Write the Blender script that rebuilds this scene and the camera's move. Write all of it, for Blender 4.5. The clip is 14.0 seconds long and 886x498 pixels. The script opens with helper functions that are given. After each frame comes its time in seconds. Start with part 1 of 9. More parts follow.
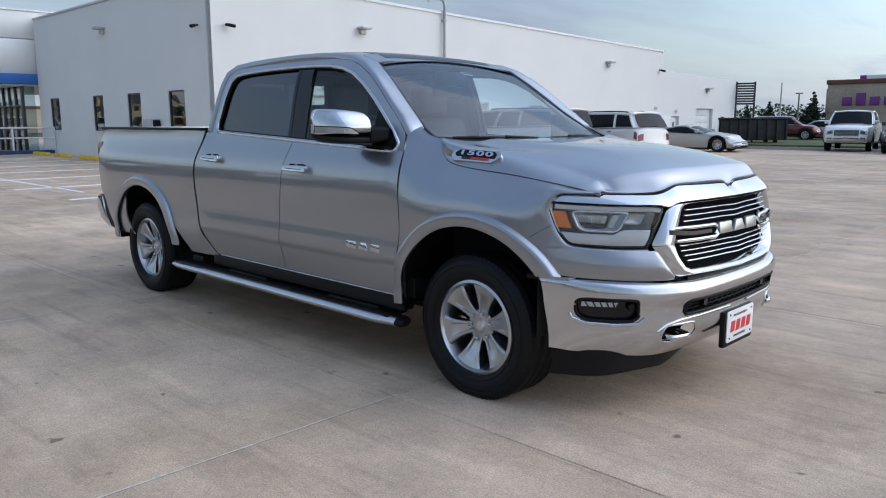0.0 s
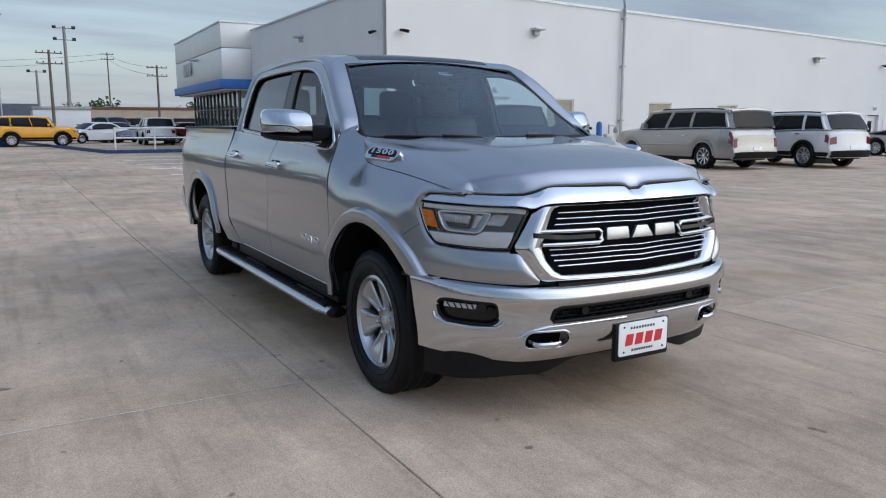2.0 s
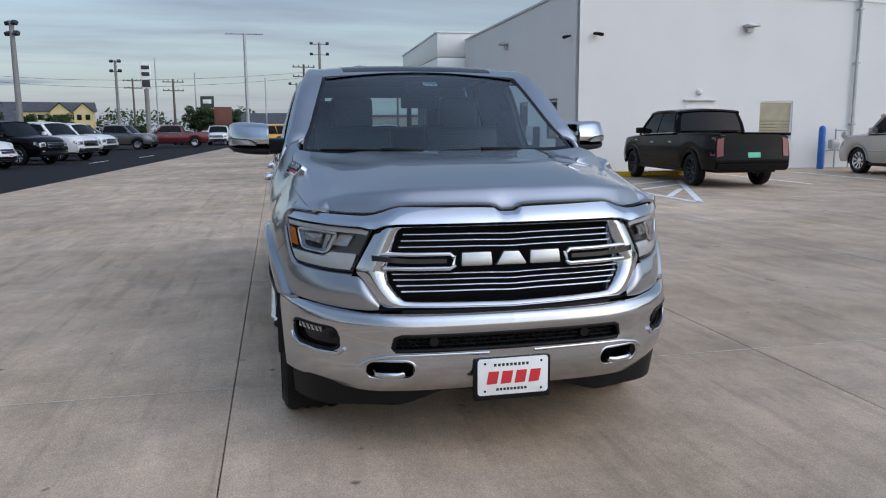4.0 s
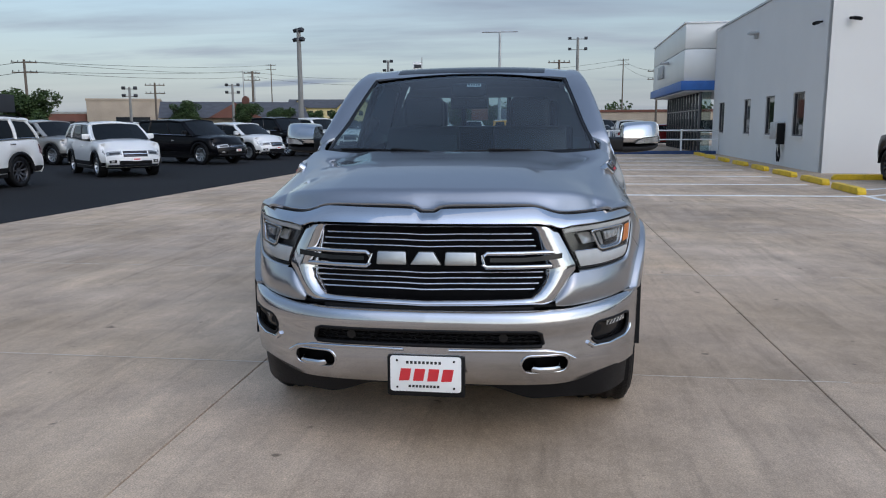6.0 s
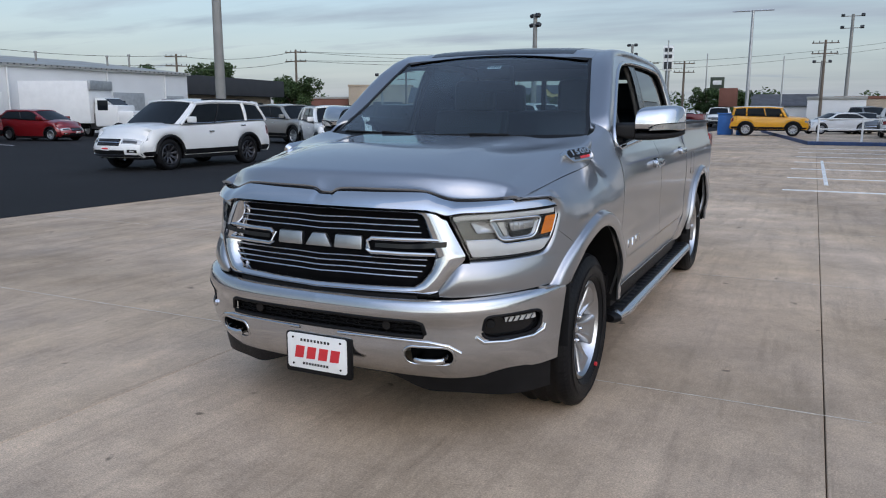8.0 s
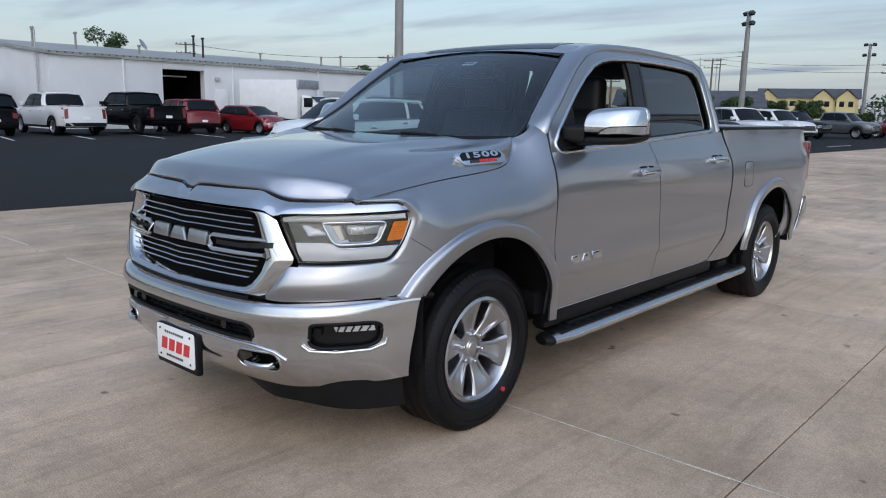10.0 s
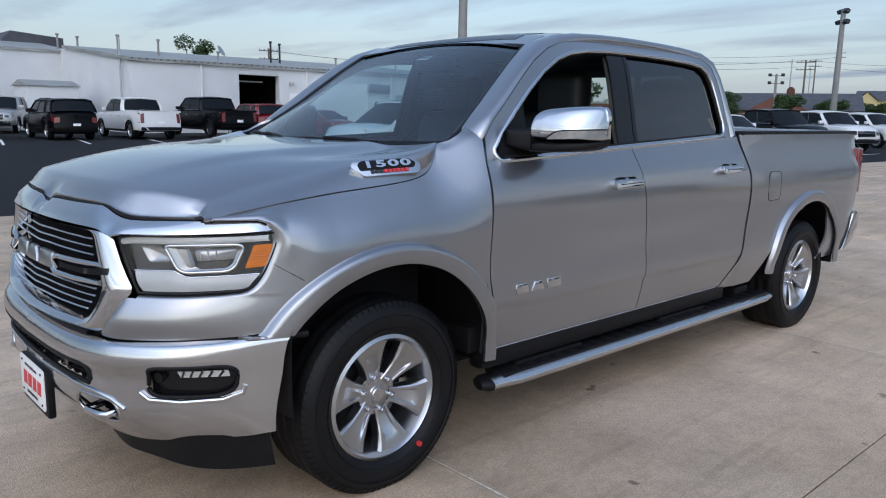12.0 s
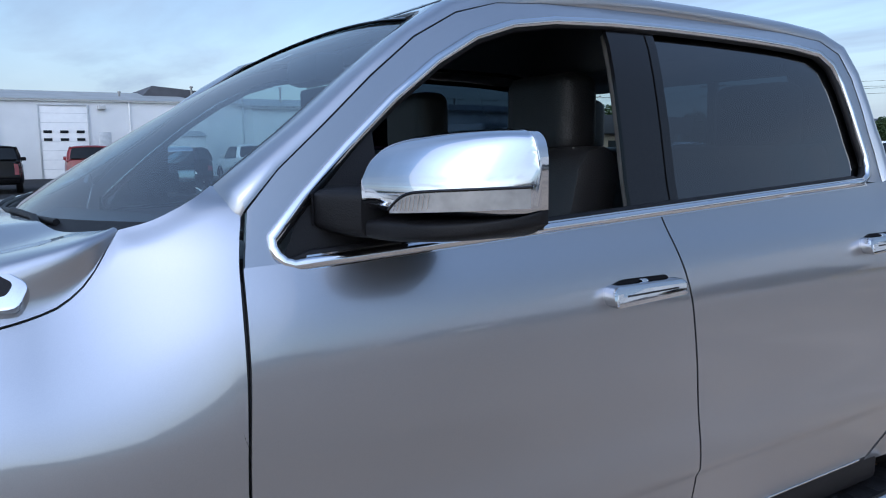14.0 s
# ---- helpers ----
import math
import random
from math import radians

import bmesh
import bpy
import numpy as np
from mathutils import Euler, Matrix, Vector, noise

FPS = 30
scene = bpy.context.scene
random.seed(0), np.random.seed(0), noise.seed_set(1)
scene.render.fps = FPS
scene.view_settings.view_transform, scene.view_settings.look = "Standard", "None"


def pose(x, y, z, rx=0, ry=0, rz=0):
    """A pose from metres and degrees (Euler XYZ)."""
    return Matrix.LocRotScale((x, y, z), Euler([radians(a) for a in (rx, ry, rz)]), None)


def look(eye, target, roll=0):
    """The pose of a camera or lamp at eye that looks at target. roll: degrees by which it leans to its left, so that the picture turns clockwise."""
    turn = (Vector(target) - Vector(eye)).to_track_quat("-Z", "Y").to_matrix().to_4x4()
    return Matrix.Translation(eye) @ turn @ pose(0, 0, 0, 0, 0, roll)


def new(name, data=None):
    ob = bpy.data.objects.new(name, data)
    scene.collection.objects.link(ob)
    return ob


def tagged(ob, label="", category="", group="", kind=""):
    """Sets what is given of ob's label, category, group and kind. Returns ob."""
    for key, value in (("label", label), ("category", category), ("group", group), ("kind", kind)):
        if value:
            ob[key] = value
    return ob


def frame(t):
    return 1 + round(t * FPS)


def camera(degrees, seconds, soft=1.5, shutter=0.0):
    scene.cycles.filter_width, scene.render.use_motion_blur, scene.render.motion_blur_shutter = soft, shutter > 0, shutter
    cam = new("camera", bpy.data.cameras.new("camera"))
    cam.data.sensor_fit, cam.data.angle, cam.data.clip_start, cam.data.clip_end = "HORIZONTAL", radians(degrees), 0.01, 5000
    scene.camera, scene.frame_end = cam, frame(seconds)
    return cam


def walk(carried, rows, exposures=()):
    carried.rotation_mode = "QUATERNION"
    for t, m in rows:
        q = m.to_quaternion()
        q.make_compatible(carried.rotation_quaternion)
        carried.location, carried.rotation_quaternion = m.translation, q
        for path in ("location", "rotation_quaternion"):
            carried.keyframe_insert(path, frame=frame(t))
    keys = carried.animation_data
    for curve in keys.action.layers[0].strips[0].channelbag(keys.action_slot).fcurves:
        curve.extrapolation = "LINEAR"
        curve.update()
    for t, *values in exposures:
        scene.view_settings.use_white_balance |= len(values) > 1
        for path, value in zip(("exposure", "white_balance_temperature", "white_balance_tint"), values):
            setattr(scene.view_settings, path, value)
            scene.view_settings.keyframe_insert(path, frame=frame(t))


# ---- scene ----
cam = camera(60.6, 14.0, soft=1.1)
PATH = [
    (0, (2.524, -3.765, 1.416), (1.15, -2.35, 1.084), -0.1),
    (0.5, (2.745, -3.538, 1.395), (1.304, -2.191, 1.066), -0.0),
    (1, (3.004, -3.215, 1.416), (1.48, -1.962, 1.087), 0.2),
    (1.5, (3.327, -2.915, 1.413), (1.71, -1.786, 1.083), 0.1),
    (2, (3.535, -2.581, 1.402), (1.829, -1.591, 1.074), 0.0),
    (2.5, (3.683, -2.179, 1.42), (1.903, -1.328, 1.096), 0.0),
    (3, (3.854, -1.753, 1.427), (2.014, -1.039, 1.105), 0.0),
    (3.2, (3.865, -1.584, 1.418), (2.005, -0.924, 1.099), -0.1),
    (5.3, (4.147, -0.016, 1.484), (2.172, -0.036, 1.17), -0.2),
    (5.5, (4.1, 0.124, 1.45), (2.127, 0.037, 1.136), -0.1),
    (6, (4.123, 0.483, 1.467), (2.166, 0.231, 1.145), -0.3),
    (6.5, (4.011, 0.795, 1.448), (2.084, 0.378, 1.112), -0.5),
    (6.8, (3.88, 1.022, 1.457), (1.977, 0.51, 1.113), -0.4),
    (7, (3.881, 1.105, 1.449), (1.996, 0.532, 1.104), -0.4),
    (7.2, (3.844, 1.261, 1.448), (1.978, 0.629, 1.1), -0.3),
    (9.3, (3.102, 2.684, 1.454), (1.521, 1.514, 1.094), 0.8),
    (9.5, (2.967, 2.784, 1.438), (1.418, 1.572, 1.078), 0.9),
    (10, (2.637, 3.014, 1.449), (1.159, 1.716, 1.089), 1.2),
    (10.5, (2.377, 3.29, 1.455), (0.956, 1.931, 1.093), 1.5),
    (11, (2.235, 3.418, 1.472), (0.853, 2.019, 1.108), 1.5),
    (11.5, (2.081, 3.356, 1.446), (0.726, 1.93, 1.085), 1.3),
    (12, (1.714, 3.114, 1.446), (0.382, 1.664, 1.093), 1.1),
    (12.5, (1.277, 2.913, 1.424), (-0.03, 1.435, 1.091), 0.8),
    (13, (0.836, 2.667, 1.406), (-0.421, 1.142, 1.1), 0.5),
    (13.5, (0.332, 2.41, 1.419), (-0.849, 0.82, 1.14), -0.1),
    (14, (-0.125, 2.199, 1.45), (-1.191, 0.526, 1.195), -0.7),
]
walk(cam, [(t, look(eye, target, roll)) for t, eye, target, roll in PATH],
     [(0.0, 0.40, 7050, 10), (3.0, 0.18, 7200, 10), (6.0, 0.12, 7200, 10), (9.5, 0.22, 7250, 10), (11.0, 0.26, 7200, 10), (12.0, 0.26, 6950, 10), (13.0, 0.36, 6650, 10), (14.0, 0.48, 6250, 10)])

# ---- light ----
SUN_AZIMUTH, SUN_HEIGHT = 43.0, 30.0          # degrees: azimuth from +x towards +y
world = bpy.data.worlds.new("sky")
scene.world = world
world.use_nodes = True
wn, wl = world.node_tree.nodes, world.node_tree.links
wn.clear()
sky = wn.new("ShaderNodeTexSky")
sky.sky_type, sky.sun_disc = "NISHITA", False
sky.sun_elevation, sky.sun_rotation = radians(SUN_HEIGHT), radians(90.0 - SUN_AZIMUTH)
sky.altitude, sky.air_density, sky.dust_density, sky.ozone_density = 200.0, 1.0, 0.6, 1.5
wco = wn.new("ShaderNodeTexCoord")
# the cloud sheet is level: directions are carried to a flat plane overhead
wsep = wn.new("ShaderNodeSeparateXYZ")
wl.new(wco.outputs["Generated"], wsep.inputs[0])
wlift = wn.new("ShaderNodeMath")
wlift.operation = "MAXIMUM"
wlift.inputs[1].default_value = 0.0
wl.new(wsep.outputs["Z"], wlift.inputs[0])
wadd = wn.new("ShaderNodeMath")
wadd.operation = "ADD"
wadd.inputs[1].default_value = 0.075
wl.new(wlift.outputs[0], wadd.inputs[0])
wflat = []
for axis in ("X", "Y"):
    wdiv = wn.new("ShaderNodeMath")
    wdiv.operation = "DIVIDE"
    wl.new(wsep.outputs[axis], wdiv.inputs[0])
    wl.new(wadd.outputs[0], wdiv.inputs[1])
    wflat.append(wdiv)
wplane = wn.new("ShaderNodeCombineXYZ")
wl.new(wflat[0].outputs[0], wplane.inputs["X"])
wl.new(wflat[1].outputs[0], wplane.inputs["Y"])
wmap = wn.new("ShaderNodeMapping")
wmap.inputs["Scale"].default_value = (0.55, 0.20, 1.0)
wmap.inputs["Rotation"].default_value = (0, 0, radians(-12))
cloud = wn.new("ShaderNodeTexNoise")
cloud.inputs["Scale"].default_value, cloud.inputs["Detail"].default_value, cloud.inputs["Roughness"].default_value = 1.5, 6.0, 0.55
cloud.inputs["Distortion"].default_value = 0.25
ramp = wn.new("ShaderNodeValToRGB")
ramp.color_ramp.elements[0].position, ramp.color_ramp.elements[0].color = 0.28, (0, 0, 0, 1)
ramp.color_ramp.elements[1].position, ramp.color_ramp.elements[1].color = 0.70, (1, 1, 1, 1)
cloud2 = wn.new("ShaderNodeTexNoise")
cloud2.inputs["Scale"].default_value, cloud2.inputs["Detail"].default_value = 2.4, 5.0
shade = wn.new("ShaderNodeValToRGB")
shade.color_ramp.elements[0].position, shade.color_ramp.elements[0].color = 0.36, (2.45, 3.15, 4.5, 1)
shade.color_ramp.elements[1].position, shade.color_ramp.elements[1].color = 0.64, (3.1, 3.8, 5.1, 1)
wmix = wn.new("ShaderNodeMixRGB")
wbg = wn.new("ShaderNodeBackground")
wout = wn.new("ShaderNodeOutputWorld")
wl.new(wplane.outputs[0], wmap.inputs["Vector"])
wl.new(wmap.outputs["Vector"], cloud.inputs["Vector"])
wl.new(wmap.outputs["Vector"], cloud2.inputs["Vector"])
wl.new(cloud.outputs["Fac"], ramp.inputs["Fac"])
wl.new(cloud2.outputs["Fac"], shade.inputs["Fac"])
# the sheet thins out overhead
thin = wn.new("ShaderNodeMapRange")
thin.interpolation_type = "SMOOTHSTEP"
thin.inputs["From Min"].default_value, thin.inputs["From Max"].default_value, thin.inputs["To Min"].default_value, thin.inputs["To Max"].default_value = 0.14, 0.55, 1.0, 0.25
wl.new(wsep.outputs["Z"], thin.inputs["Value"])
cover = wn.new("ShaderNodeMath")
cover.operation = "MULTIPLY"
wl.new(ramp.outputs["Color"], cover.inputs[0])
wl.new(thin.outputs["Result"], cover.inputs[1])
low_sheet = wn.new("ShaderNodeMapRange")
low_sheet.inputs["From Min"].default_value, low_sheet.inputs["From Max"].default_value, low_sheet.inputs["To Min"].default_value, low_sheet.inputs["To Max"].default_value = 0.0, 0.20, 0.97, 0.0
wl.new(wsep.outputs["Z"], low_sheet.inputs["Value"])
veiled = wn.new("ShaderNodeMath")
veiled.operation = "MAXIMUM"
wl.new(cover.outputs[0], veiled.inputs[0])
wl.new(low_sheet.outputs["Result"], veiled.inputs[1])
wl.new(veiled.outputs[0], wmix.inputs["Fac"])
# the veiled sun brightens the cloud sheet round itself
toward = wn.new("ShaderNodeVectorMath")
toward.operation = "DOT_PRODUCT"
toward.inputs[1].default_value = (math.cos(radians(SUN_AZIMUTH)) * math.cos(radians(SUN_HEIGHT)), math.sin(radians(SUN_AZIMUTH)) * math.cos(radians(SUN_HEIGHT)), math.sin(radians(SUN_HEIGHT)))
veil = wn.new("ShaderNodeMapRange")
veil.interpolation_type = "SMOOTHSTEP"
veil.inputs["From Min"].default_value, veil.inputs["From Max"].default_value, veil.inputs["To Min"].default_value, veil.inputs["To Max"].default_value = 0.15, 1.0, 1.0, 2.0
lit = wn.new("ShaderNodeVectorMath")
lit.operation = "SCALE"
wl.new(wco.outputs["Generated"], toward.inputs[0])
wl.new(toward.outputs["Value"], veil.inputs["Value"])
wl.new(shade.outputs["Color"], lit.inputs[0])
lit.inputs["Scale"].default_value = 1.0
# the whole veiled sky is brighter overhead than towards the horizon
over = wn.new("ShaderNodeMapRange")
over.interpolation_type = "SMOOTHSTEP"
over.inputs["From Min"].default_value, over.inputs["From Max"].default_value, over.inputs["To Min"].default_value, over.inputs["To Max"].default_value = 0.28, 0.85, 1.0, 2.0
wl.new(wsep.outputs["Z"], over.inputs["Value"])
dome = wn.new("ShaderNodeVectorMath")
dome.operation = "SCALE"
wl.new(wmix.outputs["Color"], dome.inputs[0])
both = wn.new("ShaderNodeMath")
both.operation = "MULTIPLY"
wl.new(over.outputs["Result"], both.inputs[0])
wl.new(veil.outputs["Result"], both.inputs[1])
wl.new(both.outputs[0], dome.inputs["Scale"])
haze = wn.new("ShaderNodeVectorMath")
haze.operation = "SCALE"
haze.inputs["Scale"].default_value = 1.2
wl.new(sky.outputs["Color"], haze.inputs[0])
wl.new(haze.outputs[0], wmix.inputs["Color1"])
wl.new(lit.outputs[0], wmix.inputs["Color2"])
wl.new(dome.outputs[0], wbg.inputs["Color"])
wbg.inputs["Strength"].default_value = 0.10
wl.new(wbg.outputs["Background"], wout.inputs["Surface"])
sun = new("sun", bpy.data.lights.new("sun", "SUN"))
sun.data.energy, sun.data.angle, sun.data.color = 0.6, radians(115), (1.0, 0.89, 0.75)
az, el = radians(SUN_AZIMUTH), radians(SUN_HEIGHT)
sun.matrix_world = look((30 * math.cos(az) * math.cos(el), 30 * math.sin(az) * math.cos(el), 30 * math.sin(el)), (0, 0, 0))
scene.view_settings.exposure = 0.0


# ---- materials ----
def material(name, base, rough=0.5, metal=0.0, vary=0.0, scale=4.0, fine=0.0, fine_scale=80.0, bump=0.0, bump_scale=120.0,
             coat=0.0, spec=0.5, alpha=None, trans=0.0, emit=None, random_vary=0.0, dirt=None, stretch=(1, 1, 1)):
    """A Principled material: its colour varies at two scales, with a fine relief."""
    m = bpy.data.materials.new(name)
    m.use_nodes = True
    n, l = m.node_tree.nodes, m.node_tree.links
    p = n["Principled BSDF"]
    p.inputs["Base Color"].default_value = (*base, 1)
    p.inputs["Roughness"].default_value, p.inputs["Metallic"].default_value = rough, metal
    p.inputs["Specular IOR Level"].default_value, p.inputs["Coat Weight"].default_value = spec, coat
    p.inputs["Coat Roughness"].default_value = 0.04
    p.inputs["Transmission Weight"].default_value = trans
    if emit:
        p.inputs["Emission Color"].default_value, p.inputs["Emission Strength"].default_value = (*emit[:3], 1), emit[3]
    co = n.new("ShaderNodeTexCoord")
    mp = n.new("ShaderNodeMapping")
    mp.inputs["Scale"].default_value = stretch
    l.new(co.outputs["Object"], mp.inputs["Vector"])
    vec = mp.outputs["Vector"]
    value = None
    if random_vary:
        info = n.new("ShaderNodeObjectInfo")
        add = n.new("ShaderNodeVectorMath")
        add.operation = "MULTIPLY_ADD"
        add.inputs[1].default_value = (41.0, 17.0, 7.0)
        l.new(info.outputs["Random"], add.inputs[0])
        l.new(vec, add.inputs[2])
        value = n.new("ShaderNodeMapRange")
        value.inputs["To Min"].default_value, value.inputs["To Max"].default_value = 1 - random_vary, 1 + random_vary
        l.new(info.outputs["Random"], value.inputs["Value"])
        value = value.outputs["Result"]

    def factor(amount, size, detail, before):
        t = n.new("ShaderNodeTexNoise")
        t.inputs["Scale"].default_value, t.inputs["Detail"].default_value = size, detail
        l.new(vec, t.inputs["Vector"])
        r = n.new("ShaderNodeMapRange")
        r.inputs["From Min"].default_value, r.inputs["From Max"].default_value = 0.3, 0.7
        r.inputs["To Min"].default_value, r.inputs["To Max"].default_value = 1 - amount, 1 + amount
        l.new(t.outputs["Fac"], r.inputs["Value"])
        if before is None:
            return r.outputs["Result"]
        k = n.new("ShaderNodeMath")
        k.operation = "MULTIPLY"
        l.new(before, k.inputs[0])
        l.new(r.outputs["Result"], k.inputs[1])
        return k.outputs[0]

    if vary:
        value = factor(vary, scale, 5, value)
    if fine:
        value = factor(fine, fine_scale, 3, value)
    if value is not None:
        k = n.new("ShaderNodeVectorMath")
        k.operation = "SCALE"
        k.inputs[0].default_value = base
        l.new(value, k.inputs["Scale"])
        result = k.outputs[0]
        if dirt:
            t = n.new("ShaderNodeTexNoise")
            t.inputs["Scale"].default_value, t.inputs["Detail"].default_value = dirt[1], 6
            l.new(vec, t.inputs["Vector"])
            r = n.new("ShaderNodeMapRange")
            r.inputs["From Min"].default_value, r.inputs["From Max"].default_value = dirt[2], dirt[3]
            r.inputs["To Max"].default_value = dirt[4]
            l.new(t.outputs["Fac"], r.inputs["Value"])
            x = n.new("ShaderNodeMixRGB")
            x.inputs["Color2"].default_value = (*dirt[0], 1)
            l.new(r.outputs["Result"], x.inputs["Fac"])
            l.new(result, x.inputs["Color1"])
            result = x.outputs["Color"]
        l.new(result, p.inputs["Base Color"])
    if bump:
        t = n.new("ShaderNodeTexNoise")
        t.inputs["Scale"].default_value, t.inputs["Detail"].default_value = bump_scale, 4
        l.new(vec, t.inputs["Vector"])
        b = n.new("ShaderNodeBump")
        b.inputs["Strength"].default_value, b.inputs["Distance"].default_value = bump, 0.01
        l.new(t.outputs["Fac"], b.inputs["Height"])
        l.new(b.outputs["Normal"], p.inputs["Normal"])
    return m


def glass(name, tint, rough=0.0, base=0.06, rise=5.0):
    """Thin window glass: part clear and tinted, part mirror-like by Fresnel."""
    m = bpy.data.materials.new(name)
    m.use_nodes = True
    n, l = m.node_tree.nodes, m.node_tree.links
    n.clear()
    out, mix = n.new("ShaderNodeOutputMaterial"), n.new("ShaderNodeMixShader")
    clear, gloss, face = n.new("ShaderNodeBsdfTransparent"), n.new("ShaderNodeBsdfGlossy"), n.new("ShaderNodeLayerWeight")
    clear.inputs["Color"].default_value = (*tint, 1)
    gloss.inputs["Roughness"].default_value = rough
    face.inputs["Blend"].default_value = 0.5
    power, share = n.new("ShaderNodeMath"), n.new("ShaderNodeMath")
    power.operation, share.operation = "POWER", "MULTIPLY_ADD"
    power.inputs[1].default_value = rise
    share.inputs[1].default_value, share.inputs[2].default_value = 0.95 - base, base
    l.new(face.outputs["Facing"], power.inputs[0])
    l.new(power.outputs[0], share.inputs[0])
    l.new(share.outputs[0], mix.inputs["Fac"])
    l.new(clear.outputs["BSDF"], mix.inputs[1])
    l.new(gloss.outputs["BSDF"], mix.inputs[2])
    l.new(mix.outputs["Shader"], out.inputs["Surface"])
    return m


SILVER = material("silver_metallic_paint", (0.318, 0.330, 0.354), 0.31, 0.92, vary=0.015, scale=1.5, fine=0.05, fine_scale=900, coat=1.0)
SILVER.node_tree.nodes["Principled BSDF"].inputs["Coat IOR"].default_value = 1.75
CHROME = material("chrome", (0.58, 0.595, 0.62), 0.08, 1.0, vary=0.02, scale=6)
BUMPER = material("plated_bumper_steel", (0.55, 0.56, 0.58), 0.17, 1.0, vary=0.02, scale=3)
SATIN = material("satin_chrome", (0.62, 0.63, 0.65), 0.24, 1.0, vary=0.03, scale=6)
EMBLEM = material("satin_emblem", (0.46, 0.47, 0.48), 0.30, 1.0, vary=0.05, scale=20)
ALLOY = material("cast_alloy", (0.50, 0.51, 0.53), 0.28, 1.0, vary=0.04, scale=9)
DARK_ALLOY = material("dark_machined_alloy", (0.10, 0.10, 0.11), 0.35, 0.9, vary=0.05, scale=9)
RUBBER = material("tyre_rubber", (0.006, 0.006, 0.007), 0.50, vary=0.25, scale=7, bump=0.2, bump_scale=60, spec=0.22)
BLACK = material("black_plastic", (0.006, 0.006, 0.007), 0.5, spec=0.2, vary=0.2, scale=12, bump=0.15, bump_scale=300)
GLOSS_BLACK = material("gloss_black", (0.008, 0.008, 0.009), 0.16, vary=0.1, scale=5, spec=0.35)
LEATHER = material("black_leather", (0.014, 0.013, 0.013), 0.5, vary=0.15, scale=15, bump=0.3, bump_scale=200)
BEIGE = material("grey_trim_cloth", (0.075, 0.070, 0.062), 0.8, vary=0.1, scale=20)
AMBER = material("amber_lens", (0.66, 0.17, 0.008), 0.12, vary=0.1, scale=30, coat=0.6)
RED_LENS = material("red_lens", (0.17, 0.004, 0.006), 0.12, vary=0.1, scale=30, coat=0.6)
CLEAR_LENS = material("clear_lamp_lens", (0.36, 0.36, 0.35), 0.12, 0.5, vary=0.15, scale=35, coat=1.0)
LAMP_WHITE = material("white_light_guide", (0.48, 0.48, 0.47), 0.25, vary=0.05, scale=20, coat=0.6)
PROJECTOR = material("projector_bowl", (0.27, 0.275, 0.28), 0.15, 0.9, vary=0.05, scale=12, coat=1.0)
LAMP_DARK = material("dark_lamp_reflector", (0.022, 0.023, 0.025), 0.25, 0.3, vary=0.2, scale=25, coat=0.6)
WHITE_PLASTIC = material("white_plate", (0.82, 0.82, 0.80), 0.35, vary=0.03, scale=10)
RED_PRINT = material("red_print", (0.62, 0.03, 0.04), 0.4, vary=0.05, scale=20)
BLACK_PRINT = material("black_print", (0.02, 0.02, 0.02), 0.5, vary=0.05, scale=20)
GREEN_PRINT = material("green_plate", (0.10, 0.55, 0.36), 0.4, vary=0.05, scale=20)
GLASS_CLEAR = glass("clear_glass", (0.54, 0.72, 0.78), base=0.10, rise=3.8)
GLASS_SHOP = glass("building_glass", (0.30, 0.33, 0.34), base=0.22)
GLASS_SIDE = glass("side_glass", (0.70, 0.78, 0.77))
LENS = glass("clear_lamp_cover", (0.95, 0.96, 0.97), base=0.035)
GLASS_TINT = glass("privacy_glass", (0.024, 0.040, 0.058), base=0.13, rise=3.6)
CAR_GLASS = material("parked_car_glass", (0.010, 0.013, 0.016), 0.05, vary=0.1, scale=3, spec=0.11)


